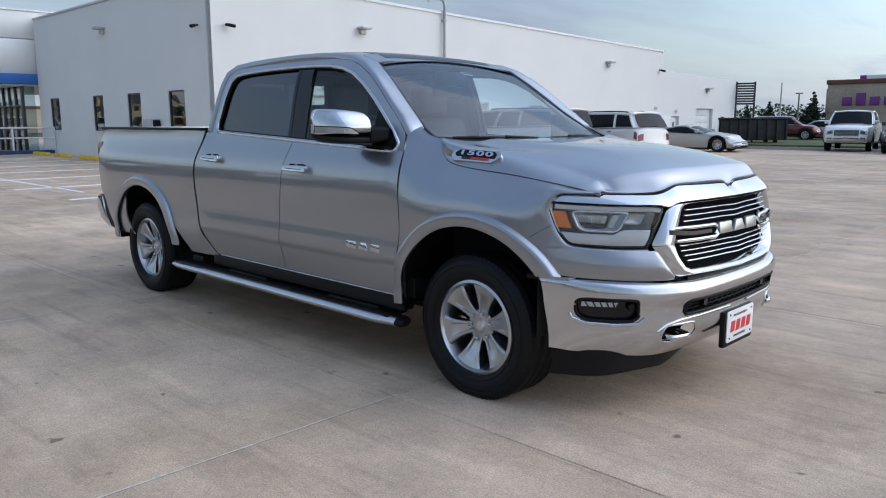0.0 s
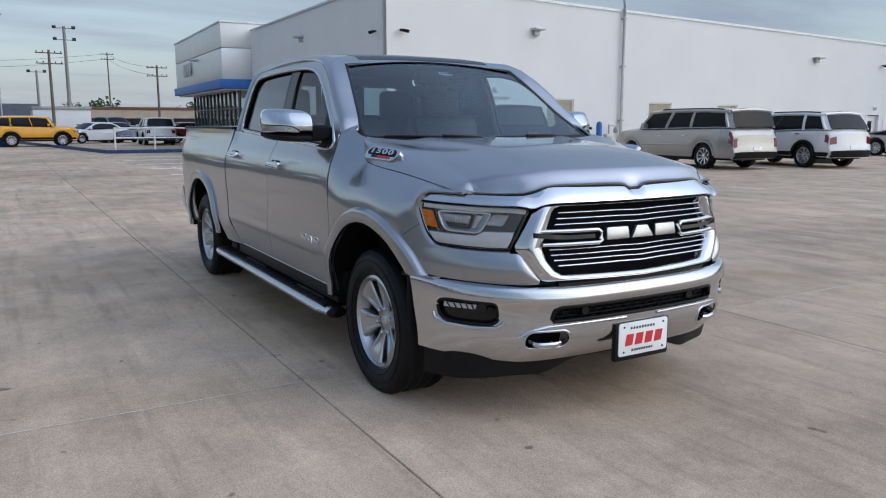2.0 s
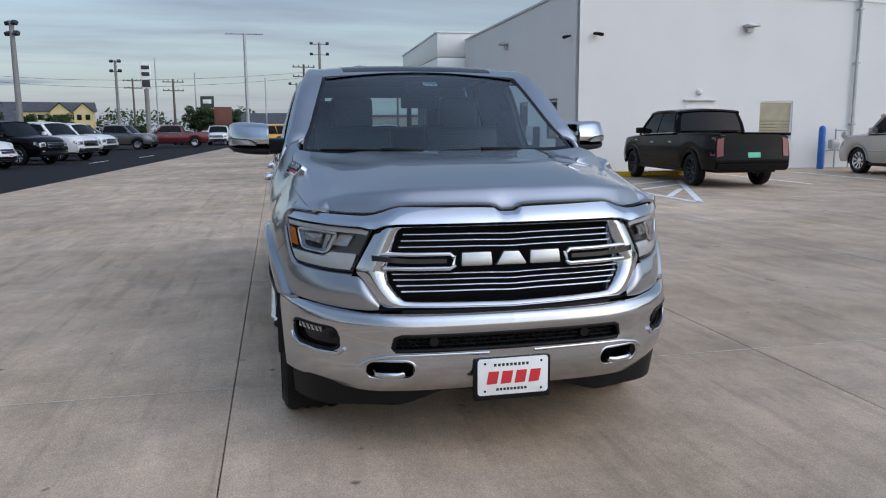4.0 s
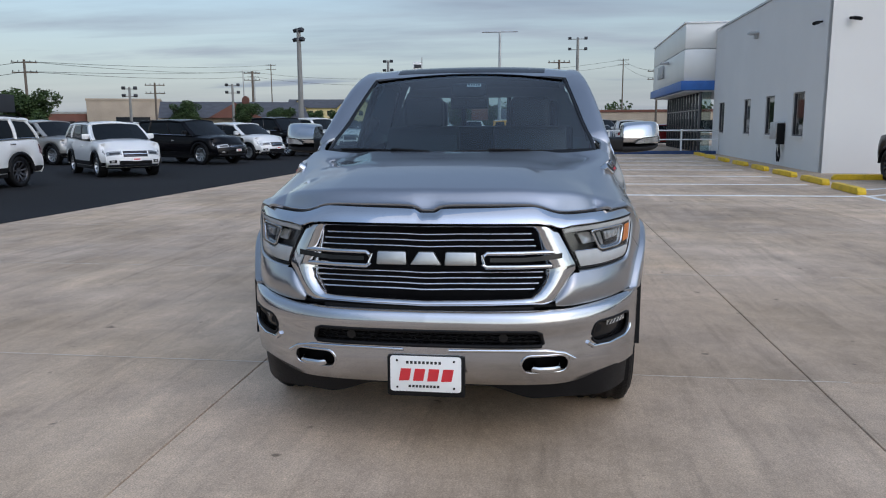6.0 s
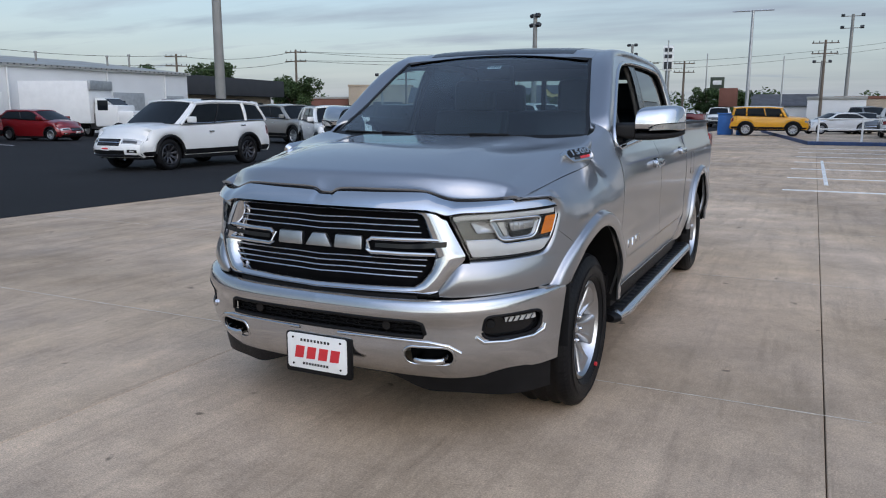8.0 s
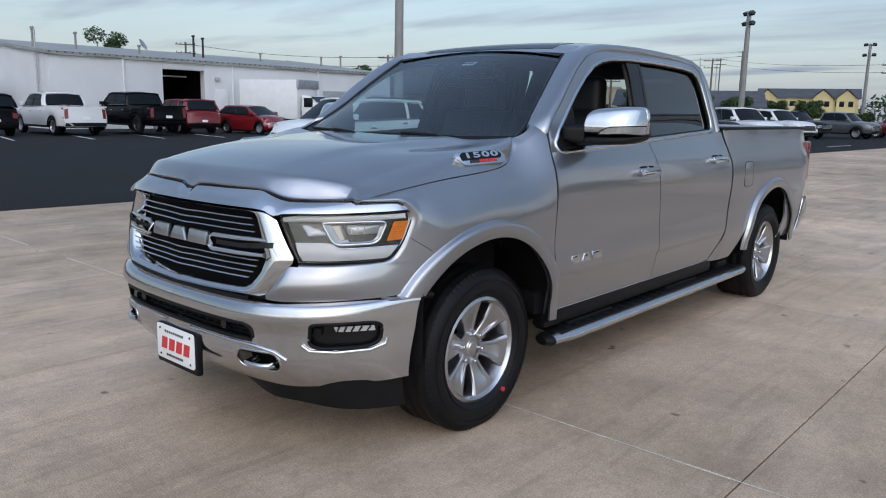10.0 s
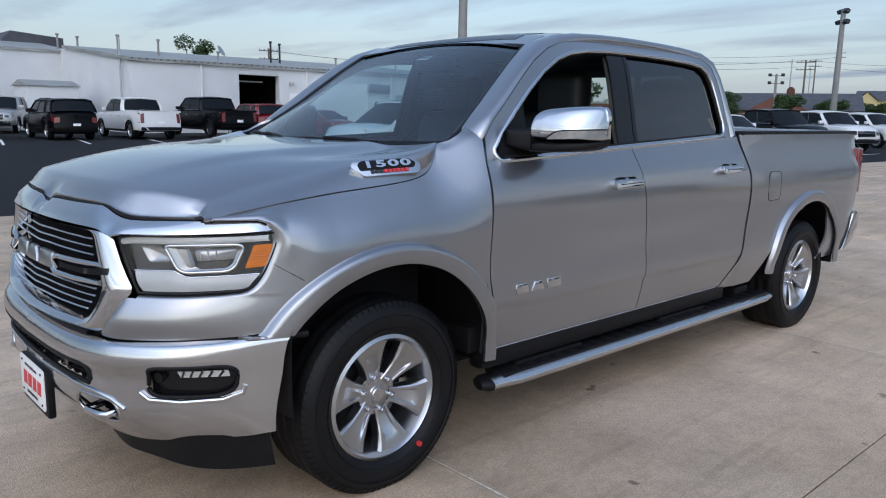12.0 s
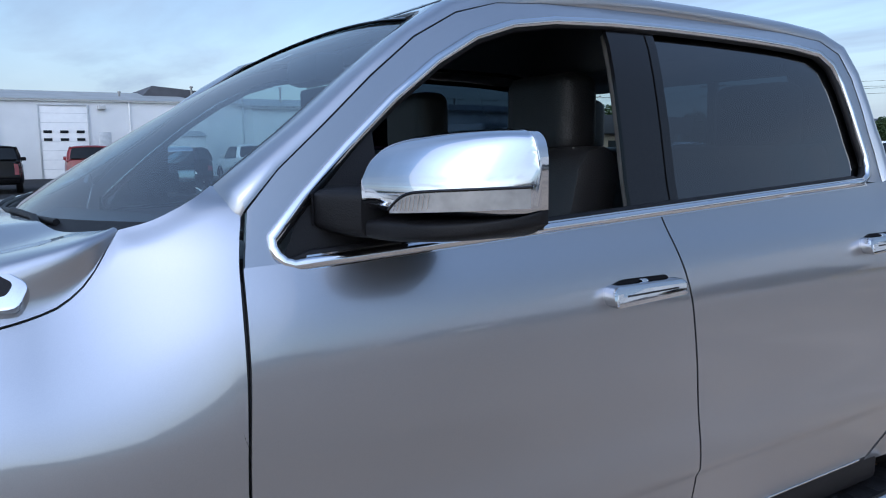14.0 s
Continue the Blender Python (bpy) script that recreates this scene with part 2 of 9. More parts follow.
def paving(name, base, joints=False):
    """Old broom-finished concrete: clouds, blotches, grain, pale scuffs along the driving way, dark spots and streaks."""
    m = bpy.data.materials.new(name)
    m.use_nodes = True
    n, l = m.node_tree.nodes, m.node_tree.links
    p = n["Principled BSDF"]
    geo = n.new("ShaderNodeNewGeometry")
    info = n.new("ShaderNodeObjectInfo")

    def noise_of(scale, detail, rough, stretch=(1, 1, 1), turn=0.0):
        mp = n.new("ShaderNodeMapping")
        mp.inputs["Scale"].default_value, mp.inputs["Rotation"].default_value = stretch, (0, 0, turn)
        l.new(geo.outputs["Position"], mp.inputs["Vector"])
        t = n.new("ShaderNodeTexNoise")
        t.inputs["Scale"].default_value, t.inputs["Detail"].default_value, t.inputs["Roughness"].default_value = scale, detail, rough
        l.new(mp.outputs["Vector"], t.inputs["Vector"])
        return t.outputs["Fac"]

    def ranged(fac, a, b, lo, hi):
        r = n.new("ShaderNodeMapRange")
        for key, v in (("From Min", a), ("From Max", b), ("To Min", lo), ("To Max", hi)):
            r.inputs[key].default_value = v
        l.new(fac, r.inputs["Value"])
        return r.outputs["Result"]

    def times(a, b):
        k = n.new("ShaderNodeMath")
        k.operation = "MULTIPLY"
        l.new(a, k.inputs[0])
        l.new(b, k.inputs[1])
        return k.outputs[0]
    value = ranged(info.outputs["Random"], 0, 1, 0.93, 1.07)
    value = times(value, ranged(noise_of(0.28, 4, 0.5), 0.32, 0.68, 0.76, 1.20))
    value = times(value, ranged(noise_of(1.7, 8, 0.68), 0.3, 0.7, 0.75, 1.22))
    value = times(value, ranged(noise_of(26, 6, 0.7), 0.25, 0.75, 0.84, 1.14))
    value = times(value, ranged(noise_of(110, 4, 0.8), 0.30, 0.70, 0.62, 1.38))
    value = times(value, ranged(noise_of(1.3, 5, 0.6, (0.35, 2.2, 1), 0.5), 0.50, 0.70, 1.0, 1.18))
    value = times(value, ranged(noise_of(2.2, 6, 0.65, (0.22, 3.0, 1), -0.25), 0.52, 0.70, 1.0, 0.76))
    value = times(value, ranged(noise_of(5.5, 2, 0.5), 0.715, 0.75, 1.0, 0.42))
    value = times(value, ranged(noise_of(0.9, 9, 0.75), 0.57, 0.76, 1.0, 0.70))
    tone = n.new("ShaderNodeMixRGB")
    tone.inputs["Color1"].default_value, tone.inputs["Color2"].default_value = (*base, 1), (base[0] * 0.97, base[1] * 1.0, base[2] * 1.08, 1)
    l.new(ranged(noise_of(0.6, 3, 0.5), 0.35, 0.65, 0, 1), tone.inputs["Fac"])
    k = n.new("ShaderNodeVectorMath")
    k.operation = "SCALE"
    l.new(tone.outputs["Color"], k.inputs[0])
    l.new(value, k.inputs["Scale"])
    p.inputs["Specular IOR Level"].default_value = 0.22
    l.new(k.outputs[0], p.inputs["Base Color"])
    l.new(ranged(noise_of(1.1, 5, 0.6), 0.3, 0.7, 0.55, 0.88), p.inputs["Roughness"])
    b = n.new("ShaderNodeBump")
    b.inputs["Strength"].default_value, b.inputs["Distance"].default_value = 0.5, 0.006
    l.new(noise_of(160, 4, 0.6, (1, 0.22, 1)), b.inputs["Height"])
    l.new(b.outputs["Normal"], p.inputs["Normal"])
    return m


CONCRETE = paving("broom_finished_concrete", (0.525, 0.388, 0.268))
JOINT = material("joint_filler", (0.085, 0.075, 0.062), 0.9, vary=0.25, scale=3, fine=0.2, fine_scale=60)
ASPHALT = material("sealed_asphalt", (0.011, 0.0115, 0.013), 0.92, spec=0.25, vary=0.22, scale=0.35, fine=0.3, fine_scale=120, bump=0.4, bump_scale=250)
STUCCO = material("painted_wall", (0.76, 0.755, 0.73), 0.85, vary=0.025, scale=0.5, fine=0.03, fine_scale=60, bump=0.12, bump_scale=90)
WHITE_WALL = material("white_painted_block", (0.66, 0.67, 0.67), 0.8, vary=0.05, scale=0.6, fine=0.03, fine_scale=20, bump=0.1)
PANEL = material("silver_composite_panel", (0.66, 0.66, 0.64), 0.35, 0.35, vary=0.03, scale=0.7)
KERB_BLUE = material("worn_kerb_paint", (0.020, 0.055, 0.15), 0.6, vary=0.25, scale=4, fine=0.2, fine_scale=40)
BLUE = material("blue_paint", (0.015, 0.13, 0.42), 0.45, vary=0.12, scale=3)
YELLOW = material("yellow_paint", (0.72, 0.46, 0.02), 0.6, vary=0.14, scale=5, fine=0.12, fine_scale=40)
WHITE_LINE = material("white_line_paint", (0.80, 0.79, 0.76), 0.7, vary=0.25, scale=6, fine=0.2, fine_scale=60)
WHITE = material("white_paint", (0.78, 0.78, 0.77), 0.4, vary=0.04, scale=3)
GALV = material("galvanised_steel", (0.45, 0.46, 0.47), 0.45, 0.7, vary=0.12, scale=5)
POLE_WOOD = material("weathered_pole_wood", (0.15, 0.12, 0.095), 0.9, vary=0.25, scale=3, stretch=(4, 4, 0.4), bump=0.4)
POLE_GREY = material("grey_painted_pole", (0.24, 0.235, 0.22), 0.6, vary=0.1, scale=2)
DOOR_TAN = material("window_blind_tan", (0.42, 0.37, 0.26), 0.7, vary=0.1, scale=3)
GREEN_BOX = material("dark_green_steel", (0.045, 0.06, 0.04), 0.6, vary=0.15, scale=3)
RUST_DARK = material("dark_rusty_steel", (0.022, 0.023, 0.024), 0.7, 0.2, vary=0.3, scale=3)
BRICK_TAN = material("tan_brick", (0.42, 0.34, 0.26), 0.9, vary=0.12, scale=0.5, fine=0.15, fine_scale=9)
BRICK_RED = material("red_brown_cladding", (0.17, 0.07, 0.05), 0.85, vary=0.15, scale=0.7)
CREAM = material("cream_siding", (0.62, 0.50, 0.26), 0.85, vary=0.06, scale=0.6)
ROOF_GREY = material("grey_shingle_roof", (0.075, 0.078, 0.088), 0.9, vary=0.2, scale=1.2)
ROOF_METAL = material("weathered_metal_roof", (0.34, 0.34, 0.32), 0.6, 0.3, vary=0.15, scale=0.8)
DARK_FASCIA = material("dark_grey_fascia", (0.035, 0.037, 0.042), 0.7, vary=0.1, scale=1)
GRASS = material("grass", (0.075, 0.10, 0.030), 0.95, vary=0.35, scale=0.6, fine=0.3, fine_scale=20)
LEAF = material("leaf_green", (0.040, 0.075, 0.022), 0.8, vary=0.35, scale=1.6)
NEEDLE = material("spruce_needles", (0.020, 0.040, 0.022), 0.85, vary=0.3, scale=1.6)
BARK = material("bark", (0.09, 0.07, 0.055), 0.95, vary=0.3, scale=6)
PURPLE = material("purple_sign", (0.20, 0.03, 0.22), 0.5, vary=0.06, scale=3)
# near-black colour standing in for the shade inside openings and recesses
HOLE_SHADE = material("interior_shade", (0.006, 0.006, 0.007), 0.95, spec=0.1, vary=0.2, scale=2)


# ---- building tools ----
def mesh_part(name, verts, faces, mat, parent=None, label="", smooth=True, sharp=35):
    """One mesh object from points and faces, under a thing or a part."""
    me = bpy.data.meshes.new(name)
    me.from_pydata([tuple(v) for v in verts], [], faces)
    me.materials.append(mat)
    if smooth:
        me.polygons.foreach_set("use_smooth", [True] * len(me.polygons))
        me.set_sharp_from_angle(angle=radians(sharp))
    me.update()
    ob = new(name, me)
    ob.parent = parent
    if label:
        ob["label"] = label
    return ob


def part(name, bm, mat, parent=None, label="", smooth=True, sharp=35):
    """Links a bmesh as one mesh object."""
    bmesh.ops.recalc_face_normals(bm, faces=bm.faces)
    me = bpy.data.meshes.new(name)
    bm.to_mesh(me)
    bm.free()
    me.materials.append(mat)
    if smooth:
        me.polygons.foreach_set("use_smooth", [True] * len(me.polygons))
        me.set_sharp_from_angle(angle=radians(sharp))
    ob = new(name, me)
    ob.parent = parent
    if label:
        ob["label"] = label
    return ob


def thing(name, label, category, group="", m=None, kind=""):
    """An Empty at a thing's base, to hold its parts."""
    ob = new(name)
    ob.empty_display_size = 0.2
    if m is not None:
        ob.matrix_basis = m
    return tagged(ob, label, category, group, kind)


def box_bm(x0, x1, y0, y1, z0, z1, bevel=0.0, segments=2):
    bm = bmesh.new()
    bmesh.ops.create_cube(bm, size=1.0, matrix=Matrix.Translation(((x0 + x1) / 2, (y0 + y1) / 2, (z0 + z1) / 2)) @ Matrix.Diagonal((x1 - x0, y1 - y0, z1 - z0, 1)))
    if bevel:
        bmesh.ops.bevel(bm, geom=bm.edges[:], offset=bevel, segments=segments, affect="EDGES", profile=0.6)
    return bm


def box(name, x0, x1, y0, y1, z0, z1, mat, parent=None, bevel=0.01, label="", segments=2):
    return part(name, box_bm(min(x0, x1), max(x0, x1), min(y0, y1), max(y0, y1), min(z0, z1), max(z0, z1), bevel, segments), mat, parent, label)


def curve_of(*points):
    """A smooth curve through (x, y) pairs, as a function of x."""
    pts = sorted(points)
    xs, ys = [p[0] for p in pts], [p[1] for p in pts]
    slopes = []
    for i in range(len(xs)):
        a, b = max(i - 1, 0), min(i + 1, len(xs) - 1)
        slopes.append((ys[b] - ys[a]) / (xs[b] - xs[a]))

    def f(x):
        x = min(max(x, xs[0]), xs[-1])
        i = 0
        while i < len(xs) - 2 and x > xs[i + 1]:
            i += 1
        h = xs[i + 1] - xs[i]
        t = (x - xs[i]) / h
        return ((1 + 2 * t) * (1 - t) ** 2 * ys[i] + t * (1 - t) ** 2 * h * slopes[i] + t * t * (3 - 2 * t) * ys[i + 1] + t * t * (t - 1) * h * slopes[i + 1])
    return f


def sheet(name, fn, us, vs, mat, parent=None, thick=0.0, label="", keep=None, sharp=40, out=None):
    """A surface fn(u, v) over the given parameter lists, thickened away from its face; keep(u, v) leaves cells out."""
    nu, nv = len(us), len(vs)
    verts = [Vector(fn(u, v)) for u in us for v in vs]
    faces = []
    for i in range(nu - 1):
        for j in range(nv - 1):
            if keep is None or keep((us[i] + us[i + 1]) / 2, (vs[j] + vs[j + 1]) / 2):
                faces.append((i * nv + j, (i + 1) * nv + j, (i + 1) * nv + j + 1, i * nv + j + 1))
    if out is not None:
        i, j, k, l = faces[len(faces) // 2]
        if (verts[k] - verts[i]).cross(verts[l] - verts[j]).dot(Vector(out)) < 0:
            faces = [f[::-1] for f in faces]
    ob = mesh_part(name, verts, faces, mat, parent, label, True, sharp)
    if keep is not None:
        bm = bmesh.new()
        bm.from_mesh(ob.data)
        bmesh.ops.delete(bm, geom=[v for v in bm.verts if not v.link_faces], context="VERTS")
        bm.to_mesh(ob.data)
        bm.free()
    if thick:
        s = ob.modifiers.new("thickness", "SOLIDIFY")
        s.thickness, s.offset = thick, 0.0
        ob.modifiers.new("edges", "EDGE_SPLIT").split_angle = radians(46)
    return ob


def span(a, b, n):
    return [a + (b - a) * i / (n - 1) for i in range(n)]


def tube(name, pts, r, mat, parent=None, closed=False, sides=8, label="", flat=1.0, up=(0, 0, 1)):
    """A round or flattened bar along a path."""
    pts = [Vector(p) for p in pts]
    n = len(pts)
    verts, faces = [], []
    up = Vector(up)
    for i, p in enumerate(pts):
        a = pts[(i - 1) % n] if closed or i else p
        b = pts[(i + 1) % n] if closed or i < n - 1 else p
        d = (b - a).normalized()
        side = d.cross(up)
        if side.length < 1e-4:
            side = d.cross(Vector((1, 0, 0)))
        side.normalize()
        top = side.cross(d)
        rr = r[i] if isinstance(r, (list, tuple)) else r
        for k in range(sides):
            t = 2 * math.pi * k / sides
            verts.append(p + side * (rr * math.cos(t)) + top * (rr * flat * math.sin(t)))
    for i in range(n if closed else n - 1):
        j = (i + 1) % n
        for k in range(sides):
            l = (k + 1) % sides
            faces.append((i * sides + k, j * sides + k, j * sides + l, i * sides + l))
    if not closed:
        faces.append(tuple(range(sides - 1, -1, -1)))
        faces.append(tuple((n - 1) * sides + k for k in range(sides)))
    return mesh_part(name, verts, faces, mat, parent, label, True, 50)


def rod(name, a, b, r, mat, parent=None, sides=10, r2=None, label=""):
    return tube(name, [a, b], [r, r if r2 is None else r2], mat, parent, sides=sides, label=label)


def lathe(name, profile, mat, parent=None, n=40, label="", closed=False, m=None):
    """A profile of (radius, across) turned about the y axis."""
    verts, faces = [], []
    k = len(profile)
    for i in range(n):
        t = 2 * math.pi * i / n
        for r, a in profile:
            v = Vector((r * math.cos(t), a, r * math.sin(t)))
            verts.append(m @ v if m else v)
    for i in range(n):
        j = (i + 1) % n
        for q in range(k if closed else k - 1):
            p = (q + 1) % k
            faces.append((i * k + q, j * k + q, j * k + p, i * k + p))
    return mesh_part(name, verts, faces, mat, parent, label, True, 40)


def prism(name, outline, depth_a, depth_b, place, mat, parent=None, label="", bevel=0.0):
    """An outline of (a, b) pairs pulled between two depths; place(a, b, depth) gives the point."""
    n = len(outline)
    verts = [place(a, b, depth_a) for a, b in outline] + [place(a, b, depth_b) for a, b in outline]
    faces = [tuple(range(n))[::-1], tuple(range(n, 2 * n))] + [(i, (i + 1) % n, n + (i + 1) % n, n + i) for i in range(n)]
    bm = bmesh.new()
    vs = [bm.verts.new(v) for v in verts]
    for f in faces:
        bm.faces.new([vs[i] for i in f])
    if bevel:
        bmesh.ops.recalc_face_normals(bm, faces=bm.faces)
        bmesh.ops.bevel(bm, geom=bm.edges[:], offset=bevel, segments=2, affect="EDGES", profile=0.6)
    return part(name, bm, mat, parent, label)


def loft(name, outline, centre, rings, place, mat, parent=None, label="", sharp=60):
    """A dome over an outline of (a, b) pairs: rings of (scale, depth) from the middle of its face to its rim."""
    n = len(outline)
    verts, faces = [], []
    for k, d in rings:
        verts += [place(centre[0] + (a - centre[0]) * k, centre[1] + (b - centre[1]) * k, d) for a, b in outline]
    for r in range(len(rings) - 1):
        for i in range(n):
            j = (i + 1) % n
            faces.append((r * n + i, r * n + j, (r + 1) * n + j, (r + 1) * n + i))
    faces.append(tuple(range(n)))
    return mesh_part(name, verts, faces, mat, parent, label, True, sharp)


def rounded(loop, r, n=4):
    """An outline of (a, b) pairs with its corners rounded."""
    out = []
    m = len(loop)
    for i in range(m):
        p, q, w = Vector(loop[i - 1]), Vector(loop[i]), Vector(loop[(i + 1) % m])
        a, b = q + (p - q).normalized() * min(r, (p - q).length * 0.45), q + (w - q).normalized() * min(r, (w - q).length * 0.45)
        out += [tuple(a * (1 - t) ** 2 + q * (2 * t * (1 - t)) + b * t * t) for t in span(0, 1, n)]
    return out


def round_rect(a0, a1, b0, b1, r, n=5):
    pts = []
    for ca, cb, t0 in ((a1 - r, b1 - r, 0), (a0 + r, b1 - r, 90), (a0 + r, b0 + r, 180), (a1 - r, b0 + r, 270)):
        for i in range(n):
            t = radians(t0 + 90 * i / (n - 1))
            pts.append((ca + r * math.cos(t), cb + r * math.sin(t)))
    return pts


def inside(outline, a, b):
    hit = False
    for (x1, y1), (x2, y2) in zip(outline, outline[1:] + outline[:1]):
        if (y1 > b) != (y2 > b) and a < (x2 - x1) * (b - y1) / (y2 - y1) + x1:
            hit = not hit
    return hit


def wheel(parent, x, y, r, width, rim_r, side, rim_mat, spokes=6, name="wheel", detail=True, z=None):
    """A wheel on the axle along y; side is the way its face looks."""
    w = new(name)
    w.parent = parent
    w.location = (x, y, r if z is None else z)
    h = width / 2
    s = side
    tyre = [(rim_r, h * 0.80), (rim_r + 0.012, h * 0.93), (rim_r + (r - rim_r) * 0.35, h * 1.04), (rim_r + (r - rim_r) * 0.62, h * 1.03), (r - 0.028, h * 0.95),
            (r - 0.010, h * 0.84), (r - 0.001, h * 0.66)]
    if detail:
        for g in (0.42, 0.0, -0.42):
            tyre += [(r, h * (g + 0.15)), (r - 0.009, h * (g + 0.06)), (r - 0.009, h * (g - 0.06)), (r, h * (g - 0.15))]
    tyre += [(r - 0.001, -h * 0.66), (r - 0.010, -h * 0.84), (r - 0.028, -h * 0.95), (rim_r + (r - rim_r) * 0.5, -h * 1.03), (rim_r, -h * 0.85)]
    ty = lathe("tyre", [(a, s * b) for a, b in tyre], RUBBER, w, 72 if detail else 28)
    for v in ty.data.vertices:                       # flat where it stands on the ground
        v.co.z = max(v.co.z, 0.001 - w.location.z)
    if detail:
        verts, faces = [], []
        for k in range(84):
            for q in (1, -1):
                t0, t1 = 2 * math.pi * k / 84, 2 * math.pi * (k + 0.72) / 84
                for t in (t0, t1):
                    for rr, a in ((r - 0.030, 0.972), (r - 0.0085, 0.868), (r + 0.0012, 0.70)):
                        verts.append((rr * math.cos(t), q * h * a, rr * math.sin(t)))
                i = len(verts) - 6
                faces += [(i, i + 1, i + 4, i + 3), (i + 1, i + 2, i + 5, i + 4), (i, i + 3, i + 5, i + 2)]
        tagged(mesh_part("tread", verts, faces, RUBBER, w, "", False), kind="stuff")
        for ring, a in ((rim_r + 0.030, 1.00), (rim_r + 0.085, 1.045)):
            tube("sidewall_ring", [(ring * math.cos(t), s * h * a, ring * math.sin(t)) for t in span(0, 2 * math.pi * 47 / 48, 48)], 0.0022, RUBBER, w, True, 5, up=(0, 1, 0))
    lip = h * 0.86
    lathe("rim", [(rim_r + 0.004, s * lip), (rim_r - 0.010, s * (lip + 0.006)), (rim_r - 0.022, s * (lip - 0.012)), (rim_r - 0.035, s * h * 0.25), (rim_r - 0.05, -s * h * 0.7)], rim_mat, w, 48 if detail else 24)
    lathe("brake_disc", [(0.001, -s * h * 0.05), (rim_r * 0.72, -s * h * 0.05), (rim_r * 0.72, -s * h * 0.15), (0.001, -s * h * 0.15)], DARK_ALLOY, w, 24)
    face = lip - 0.012
    ri, ro = rim_r * 0.24, rim_r - 0.014
    web = curve_of((0.24, 29.9), (0.30, 25), (0.36, 21.5), (0.45, 19.5), (0.60, 18.5), (0.75, 19), (0.86, 20), (0.92, 21.5), (0.955, 24), (0.975, 26), (0.985, 30))
    dish = curve_of((0.24, 0.040), (0.42, 0.030), (0.62, 0.016), (0.80, 0.006), (0.985, -0.006))
    for k in range(spokes if detail else 0):         # broad cast spokes with a groove down the middle
        def spoke_at(u, q, t=2 * math.pi * (k + 0.25) / spokes):
            rr = 0.24 + 0.745 * u
            a = t + radians(web(rr)) * (q if abs(q) < 1 else math.copysign(1.0, q))
            groove = 0.011 * ease(0.60, 0.48, abs(q)) * ease(0.80, 0.56, rr) * ease(0.25, 0.36, rr)
            d = dish(rr) + groove + (0.0 if abs(q) < 0.85 else 0.004 if abs(q) < 0.97 else 0.010 if abs(q) <= 1.0 else 0.050)
            return (rr * rim_r * math.cos(a), s * (face - d), rr * rim_r * math.sin(a))
        sheet("spoke", spoke_at, span(0, 0.86, 16) + [0.89, 0.92, 0.945, 0.965, 0.98, 0.99, 1.0], [-1.1, -1.0, -0.95, -0.84, -0.72, -0.61, -0.57, -0.53, -0.47, -0.2, 0.2, 0.47, 0.53, 0.57, 0.61, 0.72, 0.84, 0.95, 1.0, 1.1], rim_mat, w, sharp=22)
    for k in range(0 if detail else spokes):
        t = 2 * math.pi * (k + 0.25) / spokes
        c, sn = math.cos(t), math.sin(t)
        prof = [(ri, 0.62), (rim_r * 0.52, 0.58), (rim_r * 0.80, 0.86), (ro, 1.12)]
        verts, faces = [], []
        for rr, half in prof:
            hw = half * rim_r * 0.36 * 4.6 / spokes
            back = face - (0.045 if rr < rim_r * 0.4 else 0.022 if rr < rim_r * 0.7 else 0.0)
            for q, depth in ((-1, 0.045), (-0.86, 0.006), (-0.22, 0.0), (0.0, 0.0), (0.22, 0.0), (0.86, 0.006), (1, 0.045)):
                a = rr * c - q * hw * sn
                b = rr * sn + q * hw * c
                verts.append((a, s * (back - depth), b))
        for i in range(3):
            for j in range(6):
                faces.append((i * 7 + j, (i + 1) * 7 + j, (i + 1) * 7 + j + 1, i * 7 + j + 1))
        mesh_part("spoke", verts, faces, rim_mat, w)
    lathe("hub_cap", [(0.001, s * (face - 0.034)), (rim_r * 0.14, s * (face - 0.036)), (rim_r * 0.155, s * (face - 0.041)), (rim_r * 0.34, s * (face - 0.046)), (rim_r * 0.36, s * (face - 0.09))], rim_mat, w, 24)
    if detail:
        for k in range(6):
            t = 2 * math.pi * (k + 0.25) / 6
            a, b = rim_r * 0.285 * math.cos(t), rim_r * 0.285 * math.sin(t)
            tube("lug_nut", [(a, s * (face - 0.06), b), (a, s * (face - 0.028), b), (a, s * (face - 0.022), b)], [0.0125, 0.0122, 0.008], CHROME, w, sides=8)
        lathe("cap_disc", [(0.001, s * (face - 0.030)), (rim_r * 0.10, s * (face - 0.031)), (rim_r * 0.115, s * (face - 0.036))], SATIN, w, 24)
    return w


# ---- the silver pickup truck; its front axle stands at the origin, it faces +x ----
truck = thing("pickup_truck", "silver crew cab pickup truck with chrome grille and bumper", "pickup truck")

WHEEL_R, WHEEL_Z, ARCH_Z, REAR_X = 0.385, 0.368, 0.392, -3.672
side_door = curve_of((0.38, 0.925), (0.46, 0.955), (0.60, 0.985), (0.68, 0.990), (0.80, 0.984), (0.95, 0.990), (1.08, 0.990), (1.15, 0.978), (1.20, 0.960), (1.26, 0.930), (1.32, 0.905), (1.40, 0.885))
side_fend = curve_of((0.38, 0.930), (0.60, 0.985), (0.80, 0.985), (0.95, 0.988), (1.05, 0.972), (1.12, 0.945), (1.17, 0.915), (1.22, 0.880), (1.30, 0.845), (1.40, 0.83))
side_bed = curve_of((0.38, 0.94), (0.60, 0.985), (0.80, 0.985), (1.00, 0.992), (1.12, 0.985), (1.22, 0.955), (1.30, 0.935), (1.40, 0.930))
